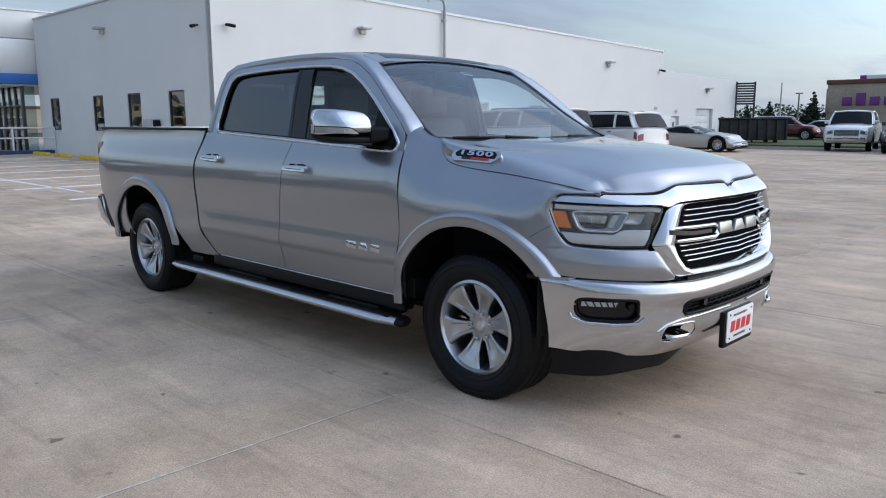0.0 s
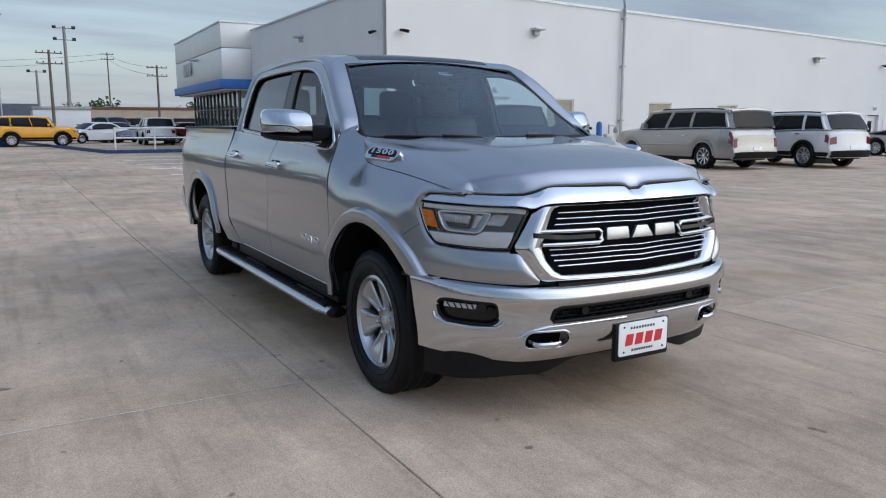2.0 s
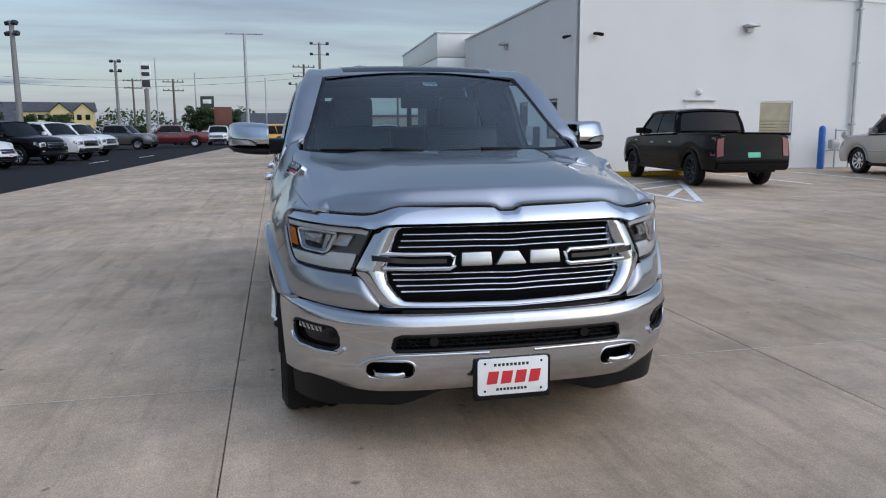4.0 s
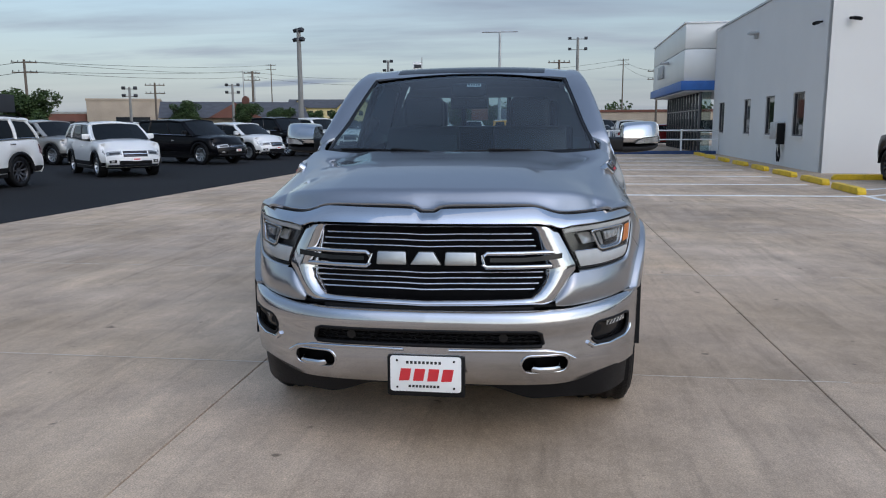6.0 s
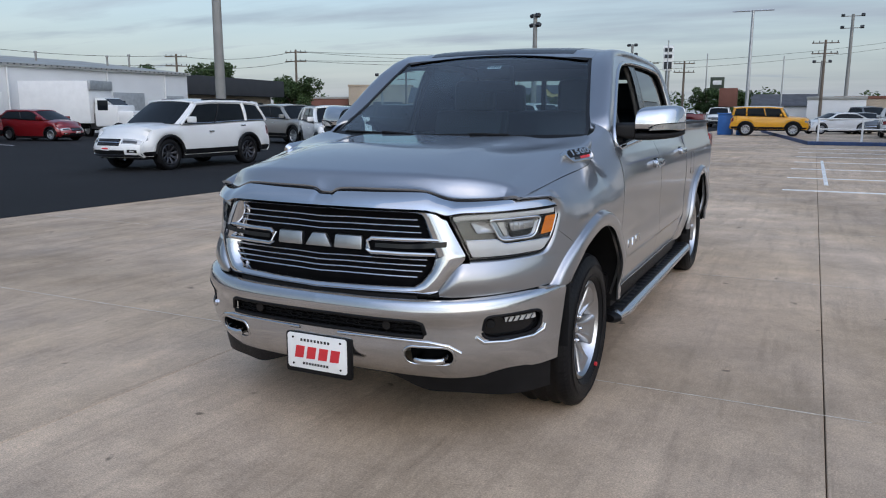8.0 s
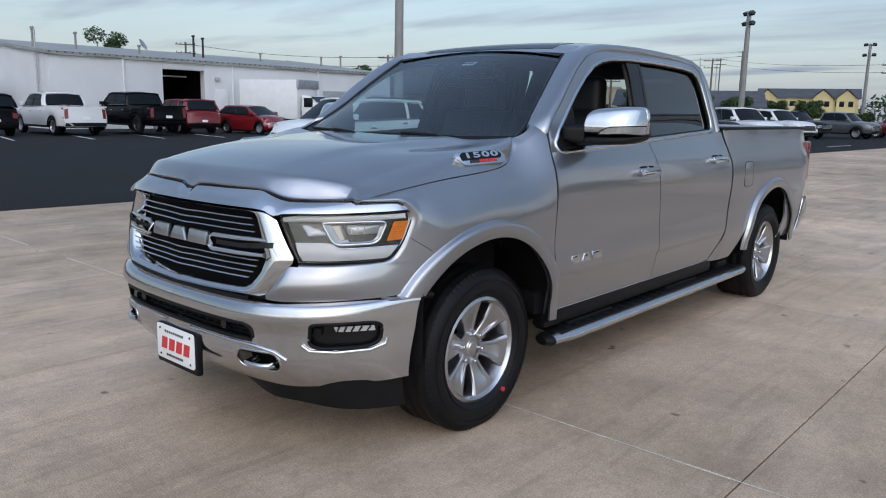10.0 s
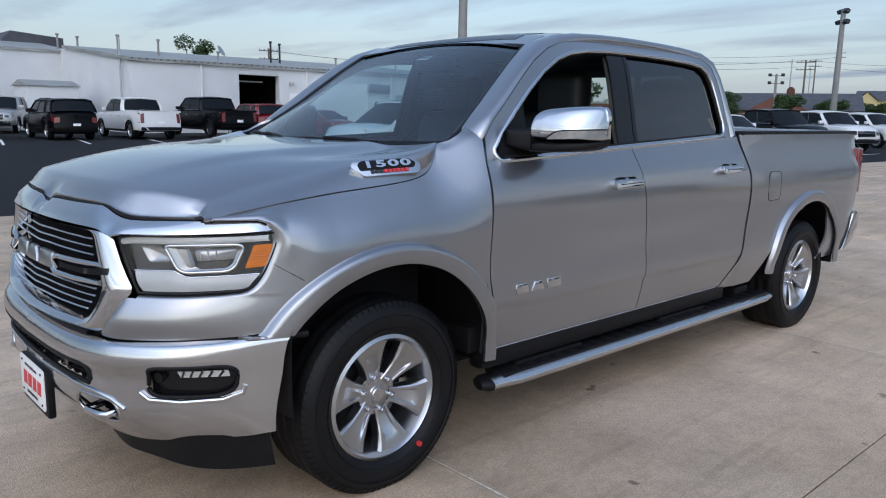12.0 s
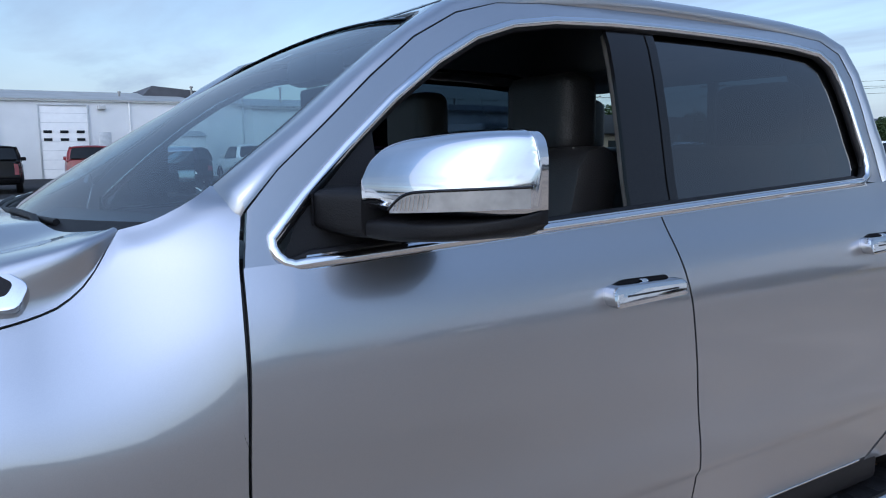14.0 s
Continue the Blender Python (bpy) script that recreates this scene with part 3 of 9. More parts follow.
front_x = curve_of((0.0, 0.945), (0.30, 0.930), (0.58, 0.872), (0.70, 0.785), (0.80, 0.675), (0.88, 0.550), (0.925, 0.455), (0.96, 0.36))
front_y = curve_of((0.30, 0.974), (0.36, 0.960), (0.455, 0.925), (0.55, 0.880), (0.675, 0.800), (0.785, 0.700), (0.872, 0.580))
bump_x = curve_of((0.0, 0.965), (0.30, 0.955), (0.50, 0.925), (0.65, 0.860), (0.80, 0.735), (0.90, 0.580), (0.955, 0.445), (0.97, 0.40))


def ease(a, b, x):
    t = min(max((x - a) / (b - a), 0.0), 1.0)
    return t * t * (3 - 2 * t)


def body_y(x, z):
    """Half width of the body's side."""
    y = side_door(z) + (side_fend(z) - side_door(z)) * ease(-0.62, -0.14, x) + (side_bed(z) - side_door(z)) * ease(-2.55, -2.75, x)
    crease = 0.651 - 0.014 * ease(-0.66, -0.74, x)
    y -= 0.011 * ease(crease + 0.006, crease - 0.020, z) * ease(-0.46, -0.54, x) * ease(-2.72, -2.66, x)
    if x > 0.05:
        y -= 0.27 * (x - 0.05) ** 2
    if x > 0.20:                                     # bends into the front corner
        y += (front_y(x + 0.15 * (z - 0.87) + 0.012) - y) * ease(0.20, 0.42, x)
    if x < -4.3:
        y -= 0.35 * (x + 4.3) ** 2
    return y


def arch_bottom(x, cx, r, sill, cz=ARCH_Z):
    d = r * r - (x - cx) ** 2
    return max(sill, cz + 0.076 + math.sqrt(d) * 0.88) if d > 0 else sill


gap_front = curve_of((0.40, -0.575), (0.48, -0.567), (0.80, -0.505), (1.108, -0.512), (1.25, -0.524), (1.30, -0.533), (1.345, -0.544), (1.365, -0.538), (1.385, -0.522), (1.40, -0.512))
gap_mid = curve_of((0.40, -1.66), (0.76, -1.655), (1.05, -1.615), (1.30, -1.57), (1.40, -1.57))
gap_rear = curve_of((0.40, -2.48), (0.48, -2.56), (0.60, -2.68), (0.85, -2.73), (1.10, -2.735), (1.34, -2.66), (1.40, -2.66))
belt = lambda x: 1.245 + 0.045 * (-0.56 - x)
sill_z = 0.455
shut_z = curve_of((0.75, 1.072), (0.62, 1.092), (0.40, 1.126), (0.19, 1.153), (-0.13, 1.183), (-0.235, 1.204), (-0.282, 1.233), (-0.312, 1.268), (-0.347, 1.322))
shut_y = curve_of((0.75, 0.755), (0.62, 0.803), (0.45, 0.836), (0.20, 0.862), (0.0, 0.875), (-0.19, 0.873), (-0.272, 0.861), (-0.312, 0.842), (-0.347, 0.802))


fender_lean = curve_of((0.66, -1.6), (0.42, -1.75), (0.20, -1.0), (-0.10, -0.72), (-0.347, -0.95), (-0.56, -1.30))


pillar_foot = curve_of((0.95, 0.990), (1.0, 0.991), (1.1, 0.985), (1.15, 0.976), (1.20, 0.958), (1.25, 0.936), (1.30, 0.913), (1.34, 0.889), (1.36, 0.871), (1.375, 0.846), (1.39, 0.800), (1.40, 0.778))
fender_rear = curve_of((0.95, 0.988), (1.0, 0.983), (1.05, 0.966), (1.10, 0.937), (1.15, 0.903), (1.20, 0.869), (1.25, 0.836), (1.30, 0.804), (1.35, 0.773), (1.40, 0.742))


def fender_y(x, z, top):
    """Half width of the front fender, which rolls in evenly to the hood's cut line and the pillar foot."""
    foot = 1.0 - 0.07 * ease(0.0, 0.45, x)
    if z <= foot:
        return body_y(x, z)
    h = top - foot
    t = min((z - foot) / h, 1.0)
    y0, y1 = body_y(x, foot), shut_y(x) + 0.004 - 0.010 * ease(-0.45, -0.55, x)
    m0 = (body_y(x, foot) - body_y(x, foot - 0.01)) / 0.01
    rear = pillar_foot(z) + (fender_rear(z) - pillar_foot(z)) * ease(-0.60, -0.21, x) - 0.012 * ease(top - 0.035, top, z) * ease(-0.30, -0.38, x)
    k = ease(-0.22, -0.08, x)
    if k == 0.0:
        return rear
    return rear * (1 - k) + k * ((1 + 2 * t) * (1 - t) ** 2 * y0 + t * (1 - t) ** 2 * h * m0 + t * t * (3 - 2 * t) * y1 + t * t * (t - 1) * h * fender_lean(x))


def side_panel(name, s, left, right, low, high, nx, nz, label="", extra=()):
    """A body-side panel between two cut lines; low(x) and high(x) bound it."""
    us = sorted(set(span(0, 1, nx)) | set(extra))

    def f(u, v):
        x = left(0.9) + (right(0.9) - left(0.9)) * u
        z = low(x) + (high(x) - low(x)) * v
        x = left(z) + (right(z) - left(z)) * u
        return (x, s * body_y(x, z), z)
    return sheet(name, f, us, span(0, 1, nz), SILVER, truck, 0.012, label)


G = 0.003
bed_end = curve_of((0.40, -4.215), (0.46, -4.25), (0.60, -4.335), (0.74, -4.425), (0.785, -4.49), (0.82, -4.53), (1.40, -4.53))
rear_top = curve_of((-0.347, 1.320), (-0.40, 1.333), (-0.45, 1.355), (-0.497, 1.378), (-0.522, 1.389), (-0.56, 1.400))


def fender_top(x):
    return shut_z(x) - 0.002 if x > -0.347 else rear_top(x)


def fender_low(x):
    return arch_bottom(x, 0.0, 0.50, 0.42 if x < 0 else 0.70)


for s in (1, -1):
    door = side_panel("front_door", s, lambda z: gap_mid(z) + G, lambda z: gap_front(z) - G, lambda x: sill_z, lambda x: belt(x) - 0.004 + 0.014 * ease(-0.64, -0.59, x), 26, 64)
    door2 = side_panel("rear_door", s, lambda z: gap_rear(z) + G, lambda z: gap_mid(z) - G, lambda x: sill_z, lambda x: belt(x) - 0.004, 26, 64)
    side_panel("bed_side", s, bed_end, lambda z: gap_rear(z) - 0.020, lambda x: arch_bottom(x, REAR_X, 0.50, 0.462 if x < REAR_X else 0.43), lambda x: 1.352, 90, 30)
    # chrome door handles, each over a near-black patch painted for its cup's shade
    for d, hx in ((door, -1.44), (door2, -2.49)):
        hz = 1.128 + 0.032 * (-1.44 - hx) / 1.05
        yy = body_y(hx, hz)
        def side_at_door(a, b, d, hx=hx, hz=hz, s=s):
            return (hx + a, s * (body_y(hx + a, hz + b) + 0.006 + d), hz + b + 0.03 * a * -0.35)
        prism("handle_cup", rounded([(-0.098, 0.004), (-0.088, 0.026), (0.060, 0.029), (0.100, 0.020), (0.104, 0.004)], 0.012, 5), -0.002, 0.0025, side_at_door, HOLE_SHADE, d)
        bar = prism("door_handle", rounded([(-0.118, -0.020), (0.118, -0.026), (0.124, 0.004), (0.112, 0.022), (-0.105, 0.018), (-0.120, 0.012)], 0.012, 4), -0.002, 0.036, side_at_door, CHROME, d, "chrome pull handle", 0.007)
        prism("handle_insert", [(-0.085, -0.002), (0.082, -0.003), (0.082, 0.001), (-0.085, 0.002)], 0.0350, 0.0366, side_at_door, GLOSS_BLACK, bar)
        prism("handle_button", round_rect(0.094, 0.112, -0.012, 0.006, 0.004), 0.0350, 0.0372, side_at_door, SATIN, bar)
        prism("handle_grip", rounded([(-0.014, 0.014), (0.008, 0.014), (0.008, 0.026), (-0.010, 0.026)], 0.004), 0.000, 0.014, side_at_door, CHROME, bar, "", 0.002)
    # raised emblem blocks on the door
    for k, (a, w) in enumerate(((-0.660, 0.080), (-0.762, 0.086), (-0.866, 0.096))):
        t = 0.022 if k == 1 else 0.004
        prism("emblem_block", [(a, 0.686), (a - w, 0.686), (a - w + t, 0.730), (a - t, 0.730)], -0.002, 0.012, lambda x, z, d, s=s: (x, s * (body_y(x, z) + d), z), CHROME, door, "chrome emblem block", 0.005)
    # black tube put in for the bed gap's shade; dark seals behind the door gaps
    tube("bed_gap_seal", [(gap_rear(z) - 0.010, s * (body_y(gap_rear(z) - 0.01, z) - 0.012), z) for z in span(0.44, 1.33, 24)], 0.013, BLACK, truck)
    for gap in (gap_front, gap_mid):
        tube("door_gap_seal", [(gap(z), s * (body_y(gap(z), z) - 0.010), z) for z in span(0.46, 1.23, 24)], 0.006, BLACK, truck)
    # chrome sill line and dark rocker
    tube("sill_trim", [(x, s * (body_y(x, 0.45) + 0.004), 0.448) for x in span(-0.60, -2.50, 16)], 0.0045, SATIN, truck)
    box("rocker_panel", -2.62, -0.52, s * 0.86, s * 0.945, 0.36, 0.452, BLACK, truck, 0.02)
    # wheel arch flares
    for cx, x_a, x_b in ((0.0, -0.50, 0.475), (REAR_X, -0.50, 0.55)):
        def flare(u, v, cx=cx, x_a=x_a, x_b=x_b, s=s):
            t = math.pi * (1.035 - 1.02 * u) if cx == 0.0 else math.pi * (1.06 - 1.09 * u)
            zlow = 0.415 if math.cos(t) < 0 else (0.70 if cx == 0.0 else 0.46)
            r = 0.492 + 0.082 * v
            x = cx + r * math.cos(t)
            z = ARCH_Z + 0.076 + 0.88 * r * math.sin(t)
            if z < zlow:
                z = zlow
            if cx == 0.0:
                x = max(x, gap_front(z) + 0.012)
            out = (0.020 + 0.006 * ease(0.0, 0.25, v)) * ease(1.0, 0.80, v) + 0.001
            return (x, s * (body_y(x, max(z, 0.5)) + out + 0.002), z)
        sheet("wheel_flare", flare, span(0, 1, 56), [0, 0.08, 0.18, 0.4, 0.65, 0.80, 0.84, 0.88, 0.92, 0.96, 1.0], SILVER, truck, 0.010, sharp=60)
        def liner(u, v, cx=cx, s=s):
            t = math.pi * (1.05 - 1.1 * u)
            return (min(cx + 0.515 * math.cos(t), 0.43), s * (0.975 - 0.40 * v), ARCH_Z + 0.085 + 0.46 * math.sin(t))
        sheet("wheel_liner", liner, span(0, 1, 28), [0, 1], BLACK, truck)
    wheel(truck, 0.0, s * 0.812, WHEEL_R, 0.295, 0.245, s, ALLOY, 6, z=WHEEL_Z)
    wheel(truck, REAR_X, s * 0.820, WHEEL_R, 0.295, 0.245, s, ALLOY, 6, z=WHEEL_Z)
    # side step
    step = tube("side_step", [(x, s * (0.960 if -3.10 < x < -0.62 else 0.940), 0.300) for x in [-0.545, -0.60, -0.70] + span(-1.0, -2.9, 6) + [-3.06, -3.16]], 0.064, SATIN, truck, sides=16, label="satin chrome oval step bar", flat=0.50)
    tube("end_cap", [(-0.55, s * 0.940, 0.300), (-0.535, s * 0.938, 0.300), (-0.510, s * 0.930, 0.300)], [0.066, 0.064, 0.045], BLACK, step, sides=16, flat=0.5)
    tube("end_cap", [(-3.15, s * 0.940, 0.300), (-3.17, s * 0.938, 0.300), (-3.195, s * 0.930, 0.300)], [0.066, 0.064, 0.045], BLACK, step, sides=16, flat=0.5)
    box("step_tread", -3.10, -0.62, s * 0.862, s * 0.992, 0.314, 0.338, BLACK, step, 0.006)
    for k in range(24):
        xx = -0.70 - k * 0.1
        box("tread_rib", xx - 0.03, xx + 0.03, s * 0.875, s * 0.980, 0.336, 0.3395, RUBBER, step, 0.002)
    for xx in (-0.98, -2.16):
        box("step_pad", xx - 0.24, xx + 0.24, s * 0.865, s * 0.945, 0.325, 0.356, BLACK, step, 0.010)
    for xx in (-0.75, -1.95, -2.95):
        box("step_bracket", xx - 0.09, xx + 0.09, s * 0.78, s * 0.90, 0.30, 0.385, BLACK, step, 0.02)
    # mud flap and inner frame rail
    box("frame_rail", -4.5, 0.5, s * 0.40, s * 0.52, 0.34, 0.52, BLACK, truck, 0.01)

# fuel door on the driver's side
prism("fuel_door", round_rect(-3.155, -2.99, 0.945, 1.12, 0.03), 0.0, 0.004, lambda x, z, d: (x, body_y(x, z) + 0.004 + d, z), SILVER, truck, "flush fuel filler door", 0.001)
tube("fuel_door_gap", [(x, body_y(x, z) + 0.0065, z) for x, z in round_rect(-3.158, -2.987, 0.942, 1.123, 0.032)], 0.0020, BLACK, truck, True, 6)
box("underbody", -4.45, 0.38, -0.80, 0.80, 0.36, 0.55, BLACK, truck, 0.02)
box("cab_inner_floor", -2.66, -0.45, -0.925, 0.925, 0.44, 0.56, BLACK, truck, 0.02)

# ---- cab upper ----
roof_y = curve_of((1.20, 0.945), (1.26, 0.922), (1.35, 0.888), (1.50, 0.848), (1.65, 0.803), (1.76, 0.758), (1.80, 0.722), (1.84, 0.66))
inner_loop = [(-0.592, 1.250), (-0.585, 1.300), (-0.652, 1.366), (-0.755, 1.458), (-0.876, 1.557), (-0.997, 1.641), (-1.112, 1.702), (-1.226, 1.738), (-1.36, 1.758), (-1.55, 1.768), (-1.75, 1.770), (-1.95, 1.768), (-2.15, 1.763), (-2.32, 1.755),
              (-2.445, 1.742), (-2.500, 1.706), (-2.524, 1.645), (-2.540, 1.56), (-2.552, 1.48), (-2.566, 1.42), (-2.568, 1.385), (-2.552, 1.355), (-2.515, 1.338)]
mid_loop = [(-0.527, 1.246), (-0.549, 1.350), (-0.617, 1.420), (-0.716, 1.500), (-0.836, 1.600), (-0.954, 1.687), (-1.077, 1.750), (-1.206, 1.786), (-1.35, 1.802), (-1.55, 1.810), (-1.75, 1.812), (-1.95, 1.810), (-2.15, 1.806), (-2.34, 1.800),
            (-2.495, 1.784), (-2.562, 1.742), (-2.588, 1.665), (-2.602, 1.57), (-2.610, 1.49), (-2.622, 1.43), (-2.628, 1.39), (-2.630, 1.36), (-2.630, 1.332)]
outer_loop = [(-0.430, 0.803, 1.334), (-0.522, 0.790, 1.386), (-0.586, 0.765, 1.429), (-0.674, 0.740, 1.490), (-0.786, 0.711, 1.575), (-0.917, 0.676, 1.672), (-1.060, 0.640, 1.768), (-1.193, 0.640, 1.816), (-1.34, 0.645, 1.835), (-1.55, 0.648, 1.845), (-1.75, 0.648, 1.849), (-1.95, 0.647, 1.848),
              (-2.15, 0.645, 1.844), (-2.36, 0.640, 1.836), (-2.54, 0.655, 1.817), (-2.630, 0.70, 1.765), (-2.664, 0.74, 1.675), (-2.676, 0.775, 1.575), (-2.680, 0.805, 1.49), (-2.688, 0.83, 1.43), (-2.692, 0.84, 1.39), (-2.694, 0.85, 1.36), (-2.695, 0.86, 1.332)]
N_LOOP = len(inner_loop)


def loop_at(k, v, s):
    """Point on the door frame and pillar band: v 0 at the glass, 1 at the cut line, 2 at the windshield and roof edge."""
    a, b, c = inner_loop[k], mid_loop[k], outer_loop[k]
    A, B, C = Vector((a[0], roof_y(a[1]), a[1])), Vector((b[0], roof_y(b[1]), b[1])), Vector(c)
    p = A.lerp(B, v) if v <= 1 else B.lerp(C, v - 1)
    if 1 < v < 2:
        t = v - 1
        p = p + Vector((0, 0.030, 0.016)) * (4 * t * (1 - t))
    return Vector((p.x, s * p.y, p.z))


for s in (1, -1):
    ks = list(range(N_LOOP))
    split = 10
    sheet("door_frame", lambda k, v, s=s: loop_at(int(round(k)), v, s), ks[:split], span(0.0, 0.985, 4), SILVER, truck, 0.012)
    sheet("door_frame", lambda k, v, s=s: loop_at(int(round(k)), v, s), ks[split - 1:], span(0.0, 0.985, 4), SILVER, truck, 0.012)
    sheet("roof_rail", lambda k, v, s=s: loop_at(int(round(k)), v, s) if k else loop_at(1, v, s) + Vector((0.012, -s * 0.014, -0.030)), ks, span(1.035, 2.0, 7), SILVER, truck, 0.012, sharp=60)
    tube("door_gap_seal", [loop_at(k, 1.0, s) - Vector((0, s * 0.010, 0)) for k in ks[1:]], 0.010, BLACK, truck)
    # chrome surround of the side windows
    low = [(x, s * (body_y(x, belt(x)) + 0.002), belt(x) + 0.006) for x in span(-2.50, -0.645, 20)]
    bend = [(-0.620, s * 0.931, 1.2515), (-0.603, s * 0.928, 1.258), (-0.592, s * 0.921, 1.270), (-0.587, s * 0.914, 1.284)]
    loop = [loop_at(k, -0.02, s) + Vector((0, s * 0.004, 0)) for k in ks[1:]] + low + bend
    sheet("belt_chrome", lambda x, v: (x, s * (body_y(x, belt(x)) + 0.008 - 0.008 * v), belt(x) - 0.006 + 0.026 * v), span(-2.52, -0.64, 24), span(0, 1, 3), CHROME, truck, 0.004)
    tube("window_chrome", loop, 0.0125, CHROME, truck, True, 8, "bright chrome window surround", 1.0, (0, 1, 0.2))
    seal = [loop_at(k, -0.18, s) - Vector((0, s * 0.006, 0)) for k in ks] + [(x, s * (body_y(x, belt(x)) - 0.010), belt(x) + 0.018) for x in span(-2.47, -0.65, 20)]
    tube("window_seal", seal, 0.011, BLACK, truck, True, 8)

    # window glass: inside of the loop, between the belt and the top line
    def glass_at(u, v, xa, xb, s=s):
        zt = zz_top(xa + (xb - xa) * u)
        x = xa + (xb - xa) * u
        z0 = belt(x) - 0.01
        z = z0 + (zt - z0) * v
        return (x, s * (roof_y(z) - 0.018), z)
    front_line = sorted([p for p in inner_loop[:14]], key=lambda p: p[0])
    zz_top = curve_of(*([(-2.575, 1.36), (-2.56, 1.45), (-2.535, 1.55), (-2.512, 1.68), (-2.445, 1.740), (-2.32, 1.752)] + [p for p in front_line if p[0] > -2.3]))
    sheet("rear_side_window", lambda u, v: glass_at(u, v, -2.57, -1.655), span(0, 1, 24), span(0, 1, 8), GLASS_TINT, truck, 0, "dark privacy glass", out=(0, s, 0.1))
    if s < 0:
        sheet("front_side_window", lambda u, v: glass_at(u, v, -1.52, -0.57), span(0, 1, 24), span(0, 1, 8), GLASS_SIDE, truck, 0, "lightly tinted raised glass", out=(0, s, 0.1))
    else:
        box("window_edge", -1.50, -0.80, s * 0.895, s * 0.903, 1.235, 1.262, GLASS_TINT, truck, 0.002)
    # black pillar between the doors
    def post(u, v, s=s):
        z = belt(-1.6) + 0.01 + (1.765 - belt(-1.6)) * v
        x = (-1.735 + 0.245 * u) - 0.10 * (z - 1.3)
        return (x, s * (roof_y(z) - 0.004), z)
    for u0, u1 in ((0.28, 0.40), (0.43, 0.98)):
        rows = [(Vector(post(u0, v)), Vector(post(u1, v))) for v in span(0, 1, 8)]
        deep = Vector((0, -s * 0.012, 0))
        vv = [p for a, b in rows for p in (a, b, b + deep, a + deep)]
        ff = [(4 * i + k, 4 * i + (k + 1) % 4, 4 * i + 4 + (k + 1) % 4, 4 * i + 4 + k) for i in range(7) for k in range(4)] + [(0, 1, 2, 3), (28, 29, 30, 31)]
        board = mesh_part("door_pillar", vv, ff, GLOSS_BLACK, truck)
        bm = bmesh.new()
        bm.from_mesh(board.data)
        bmesh.ops.recalc_face_normals(bm, faces=bm.faces)
        bm.to_mesh(board.data)
        bm.free()
    tube("inner_pillar_trim", [(-1.525 - 0.10 * (z - 1.3), s * (roof_y(z) - 0.035), z) for z in span(1.25, 1.74, 8)], 0.018, BEIGE if s > 0 else BLACK, truck)
    # black triangle by the mirror
    mesh_part("mirror_sail", [(-0.605, s * 0.912, 1.262), (-0.82, s * 0.910, 1.262), (-0.82, s * 0.852, 1.495), (-0.66, s * 0.880, 1.358)], [(0, 1, 2, 3)], BLACK, truck)
    # A-pillar seam
    tube("pillar_seam", [(-0.520, s * 0.794, 1.389), (-0.538, s * 0.842, 1.380), (-0.548, s * 0.886, 1.354)], 0.004, SATIN, truck)


def roof_at(u, v):
    """Roof skin between the two roof rails."""
    k = 6 + u * 8
    i = min(int(k), 13)
    a, b = Vector(outer_loop[i]), Vector(outer_loop[i + 1])
    e = a.lerp(b, k - i)
    crown = 0.014 + 0.010 * math.sin(math.pi * u)
    bow = -0.062 * (1 - v * v) * (1 - u) ** 2
    return (e.x + bow, e.y * v, e.z + crown * (1 - v * v) + 0.008 * (1 - v ** 6))


roof = sheet("roof", roof_at, span(0, 1, 25), span(-1, 1, 25), SILVER, truck, 0.014, sharp=60)
for v in (-0.62, 0.62):
    tube("roof_groove", [Vector(roof_at(u, v)) + Vector((0, 0, 0.004)) for u in span(0.12, 0.97, 14)], 0.006, SILVER, roof)


sheet("sunroof", lambda u, v: Vector(roof_at(0.06 + 0.66 * u, 0.78 * v)) + Vector((0, 0, 0.006)), span(0, 1, 12), span(-1, 1, 11), GLOSS_BLACK, roof, 0.006, "dark glass sunroof panel", sharp=60)


def screen_edge(u):
    """The windshield's side edge, along the pillar."""
    pts = [(-0.405, 0.803, 1.324), (-0.465, 0.799, 1.352)] + outer_loop[1:7]
    k = u * (len(pts) - 1)
    i = min(max(int(k), 0), len(pts) - 2)
    return Vector(pts[i]).lerp(Vector(pts[i + 1]), k - i)


def screen_at(u, v, lift=0.0):
    """Windshield: v from -1 to 1 across, u from the cowl to the roof."""
    c = Vector((-0.205, 0, 1.292)).lerp(Vector((-1.118, 0, 1.812)), u)
    e = screen_edge(u)
    b = 4 * u * (1 - u) * 0.022 * (1 - v * v) + lift
    return Vector((c.x + (e.x - c.x) * v * v + b * 0.5, e.y * v, c.z + (e.z - c.z) * v * v + b - 0.004 * v * v))


sheet("windshield", screen_at, span(0, 1, 14), span(-1, 1, 21), GLASS_CLEAR, truck, 0, "clear windshield", out=(1, 0, 1))
fr = [screen_at(u, 0.985, 0.002) for u in span(0.0, 1.0, 10)] + [screen_at(0.985, v, 0.002) for v in span(0.95, -0.95, 16)] + [screen_at(u, -0.985, 0.002) for u in span(1.0, 0.0, 10)]
tube("windshield_border", fr, 0.012, GLOSS_BLACK, truck, flat=0.3)
sheet("cowl_band", lambda u, v: screen_at(u * 0.065 - 0.03, v, 0.003), [0, 0.5, 1], span(-0.99, 0.99, 21), BLACK, truck, 0.006)
sheet("shade_band", lambda u, v: screen_at(0.945 + 0.05 * u, v, -0.004), [0, 0.5, 1], span(-0.97, 0.97, 15), GLASS_TINT, truck, out=(1, 0, 1))
